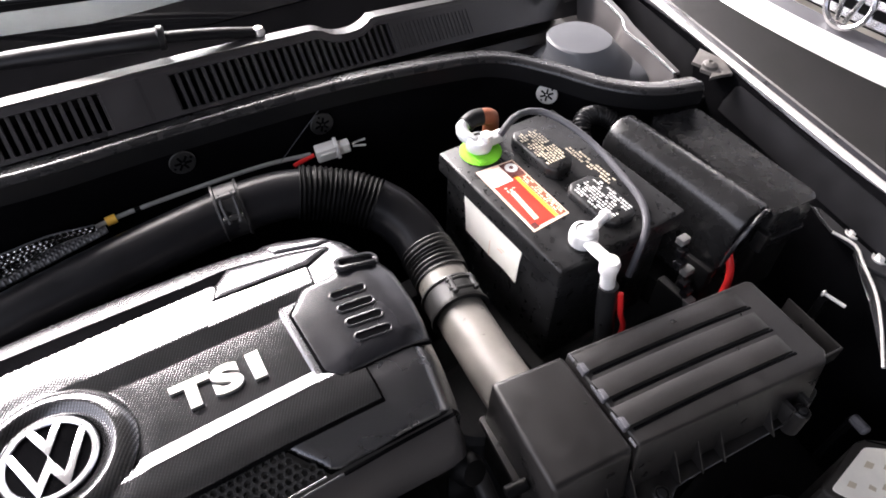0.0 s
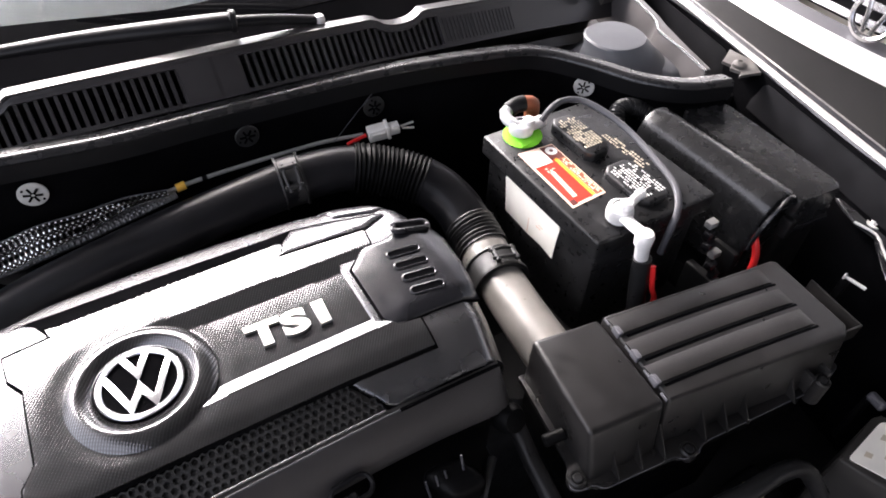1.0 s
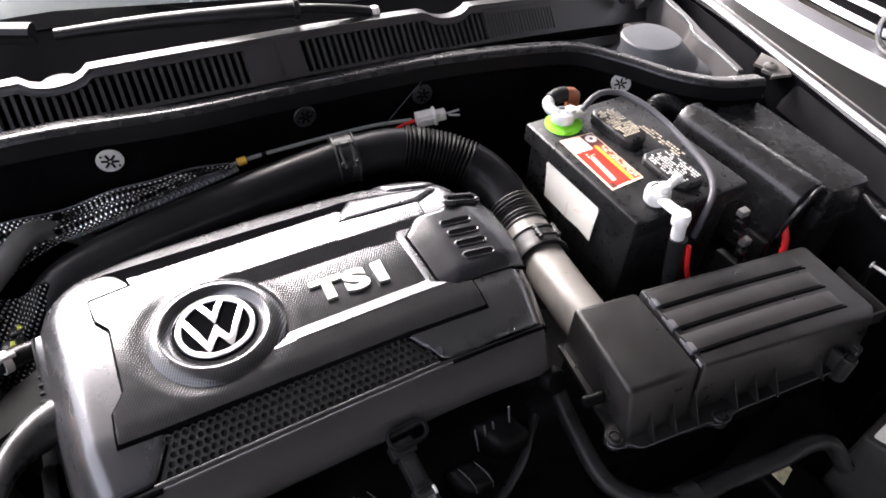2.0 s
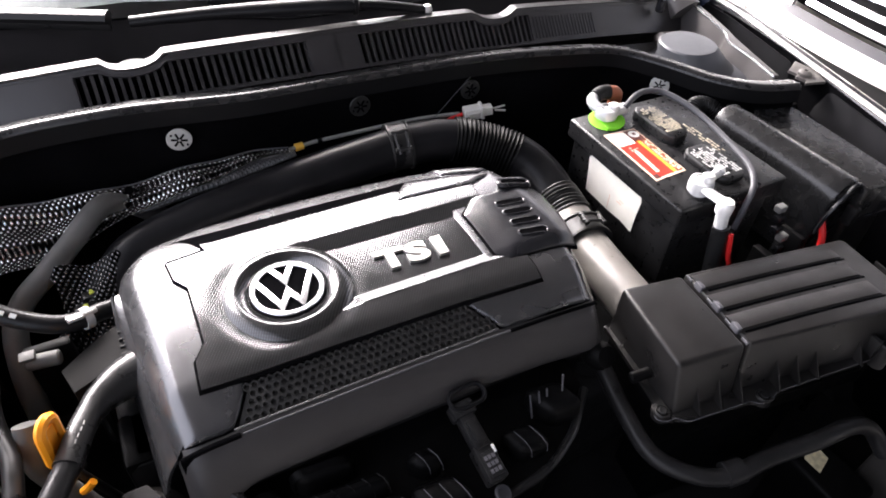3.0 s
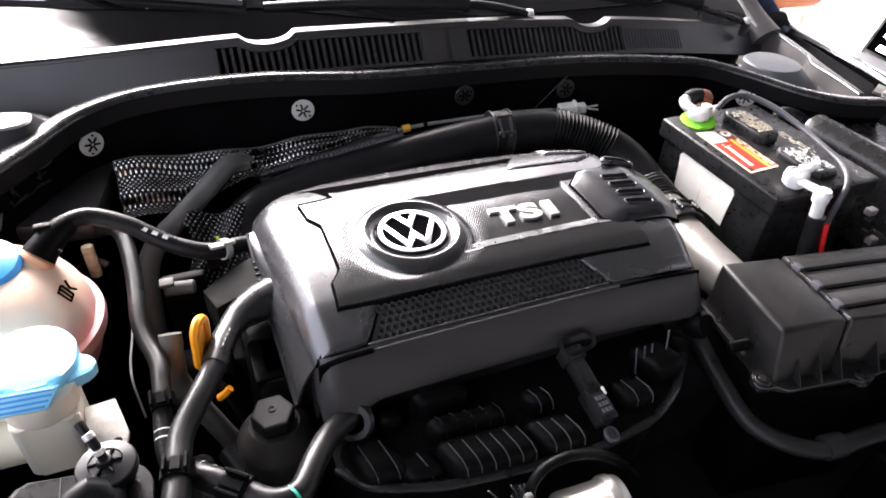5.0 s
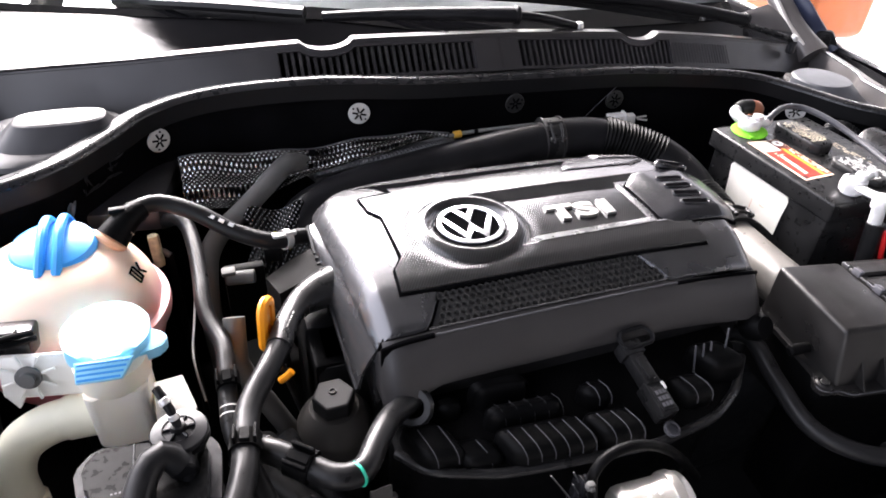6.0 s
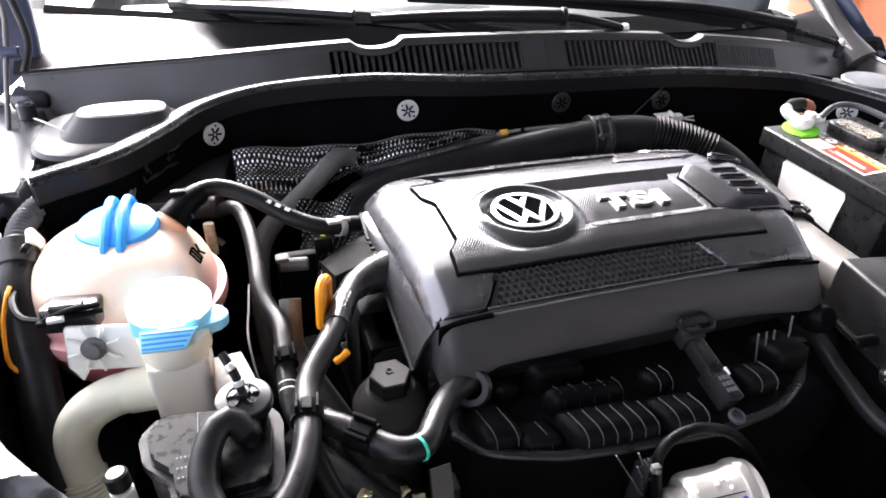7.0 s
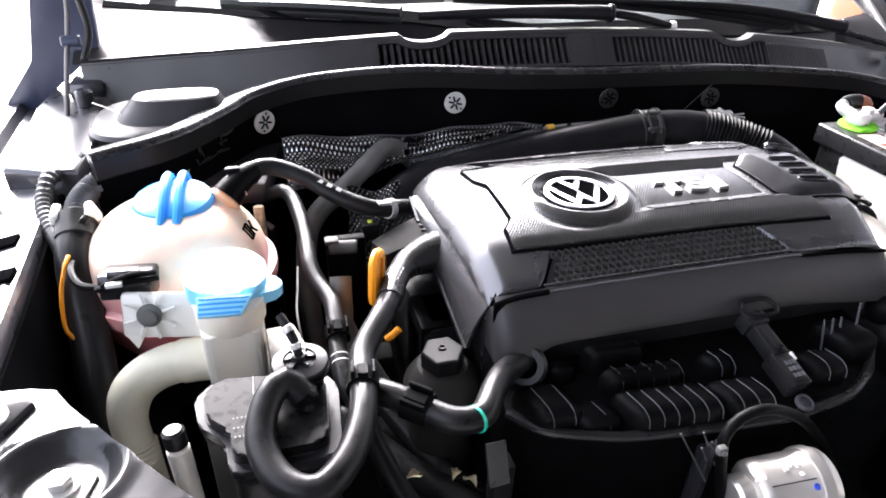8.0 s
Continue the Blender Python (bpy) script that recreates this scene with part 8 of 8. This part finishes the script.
for a_ in (-0.02, 0.02):
    part("emblem_bar", moved(box(-0.006, 0.006, -0.045, 0.045, 0, 0.008, 0.002), towards((1.598, -0.055 + a_, 0.685), (0.9, -0.055 + a_, 0.8)) @ pose(0, 0, 0, 0, 0, 14 if a_ > 0 else -14)), M_CHROME, car)
part("hull", join(box(2.12, 5.4, -0.86, 0.76, 0.25, 0.8, 0.08, 3), box(2.7, 5.0, -0.75, 0.65, 0.8, 1.4, 0.2, 4)), M_BUMPER, car)
for x_, y_ in ((2.5, -0.84), (2.5, 0.74), (4.6, -0.84), (4.6, 0.74)):
    w_ = part("tyre", lathe([(0.2, -0.1), (0.31, -0.1), (0.33, -0.07), (0.33, 0.07), (0.31, 0.1), (0.2, 0.1)], 36, Matrix.Translation((x_, y_, 0.33)) @ pose(0, 0, 0, 90, 0, 0)), M_RUBBER, car)
    part("rim", lathe([(0.0, -0.06), (0.2, -0.06), (0.21, 0.0), (0.2, 0.06), (0.0, 0.06)], 24, Matrix.Translation((x_, y_, 0.33)) @ pose(0, 0, 0, 90, 0, 0)), M_STEEL, w_)

# bits of dry leaf and dark pipes low beside the oil filter
for x_, y_, a_ in ((-0.43, -0.568, 20), (-0.381, -0.587, 110), (-0.392, -0.575, 60)):
    whole("dry_leaf", moved(sheet(lambda u, v: Vector((0.02 * (u - 0.5), 0.011 * (v - 0.5) * math.sin(math.pi * min(1, max(0.06, u))), 0.004 * math.sin(u * 5) + 0.003 * (2 * v - 1) ** 2)), 8, 4, 0.0003), Matrix.Translation((x_, y_, 0.7065)) @ pose(0, 0, 0, 12, 8, a_)), M_YELLOWLEAF, "small curled dry leaf lying on a black pipe", "leaf", "dry leaves")
for pts_, r_ in (([(-0.49, -0.47, 0.70), (-0.43, -0.55, 0.69), (-0.38, -0.6, 0.685), (-0.3, -0.68, 0.66)], 0.016), ([(-0.44, -0.47, 0.71), (-0.395, -0.56, 0.69), (-0.36, -0.6, 0.68), (-0.27, -0.66, 0.65)], 0.013)):
    whole("lower_pipe", join(tube(pts_, r_, 14, 0.01), box(pts_[2][0] - 0.008, pts_[2][0] + 0.008, pts_[2][1] - 0.008, pts_[2][1] + 0.008, 0.435, pts_[2][2], 0.002)), M_DULL, "black pipe running low under the curved hose", "pipe", "lower pipes")

for x_, y_, z_, w_ in ((-0.4014, -0.2012, 0.80, 0.0035), (-0.4105, -0.2244, 0.80, 0.003)):
    wire_plug = thing("wire_plug", "small black plug with a yellow-green lock behind the engine", "plug", (x_, y_, z_ - 0.02), "wire plugs")
    part("body", box(x_ - 0.012, x_ + 0.012, y_ - 0.009, y_ + 0.009, z_ - 0.025, z_ - 0.002, 0.002), M_DULL, wire_plug)
    part("lock", box(x_ - w_, x_ + w_, y_ - 0.004, y_ + 0.004, z_ - 0.003, z_ + 0.0, 0.001), M_LOCK, wire_plug, "yellow-green lock tab")
    part("lead", tube([(x_, y_, z_ - 0.024), (x_ - 0.004, y_ + 0.004, z_ - 0.08), (x_ + 0.02, y_ + 0.01, z_ - 0.2)], 0.004, 8), M_DULL, wire_plug)

random.seed(21)
scraps_ = []
for k_ in range(11):
    x_, y_, a_ = random.uniform(-0.034, 0.03), random.uniform(-0.013, 0.013), random.uniform(0, 180)
    l_, w_ = random.uniform(0.004, 0.016), random.uniform(0.0008, 0.003)
    scraps_.append(moved(prism([(-l_, 0), (-l_ * 0.3, w_), (l_, w_ * 0.2), (l_ * 0.2, -w_)], 0.0, 0.0006), Matrix.Translation((x_, y_, 0)) @ pose(0, 0, 0, 0, 0, a_)))
whole("residue_smear", moved(join(*scraps_), on_wall(-0.6, 0.89)), M_DULL, "torn grey tape residue stuck on the black bulkhead", "tape residue", smooth=0)
plate_ = thing("mounting_plate", "pale dusty metal mounting plate behind the canister", "mounting plate", (-0.53, -0.5, 0.44))
part("plate", prism(PLATE, 0.828, 0.832, 0.001), M_DUSTPLATE, plate_)
for k_ in range(2):
    part("hole", lathe([(0.004, 0), (0.004, 0.0008), (0, 0.0008)], 14, Matrix.Translation((PLATE[0][0] * (0.7 - 0.4 * k_) + PLATE[2][0] * (0.3 + 0.4 * k_), PLATE[0][1] * (0.7 - 0.4 * k_) + PLATE[2][1] * (0.3 + 0.4 * k_), 0.832))), M_FELT, plate_)
part("leg", box(-0.53, -0.52, -0.53, -0.52, 0.44, 0.829, 0.001), M_DEEP, plate_)
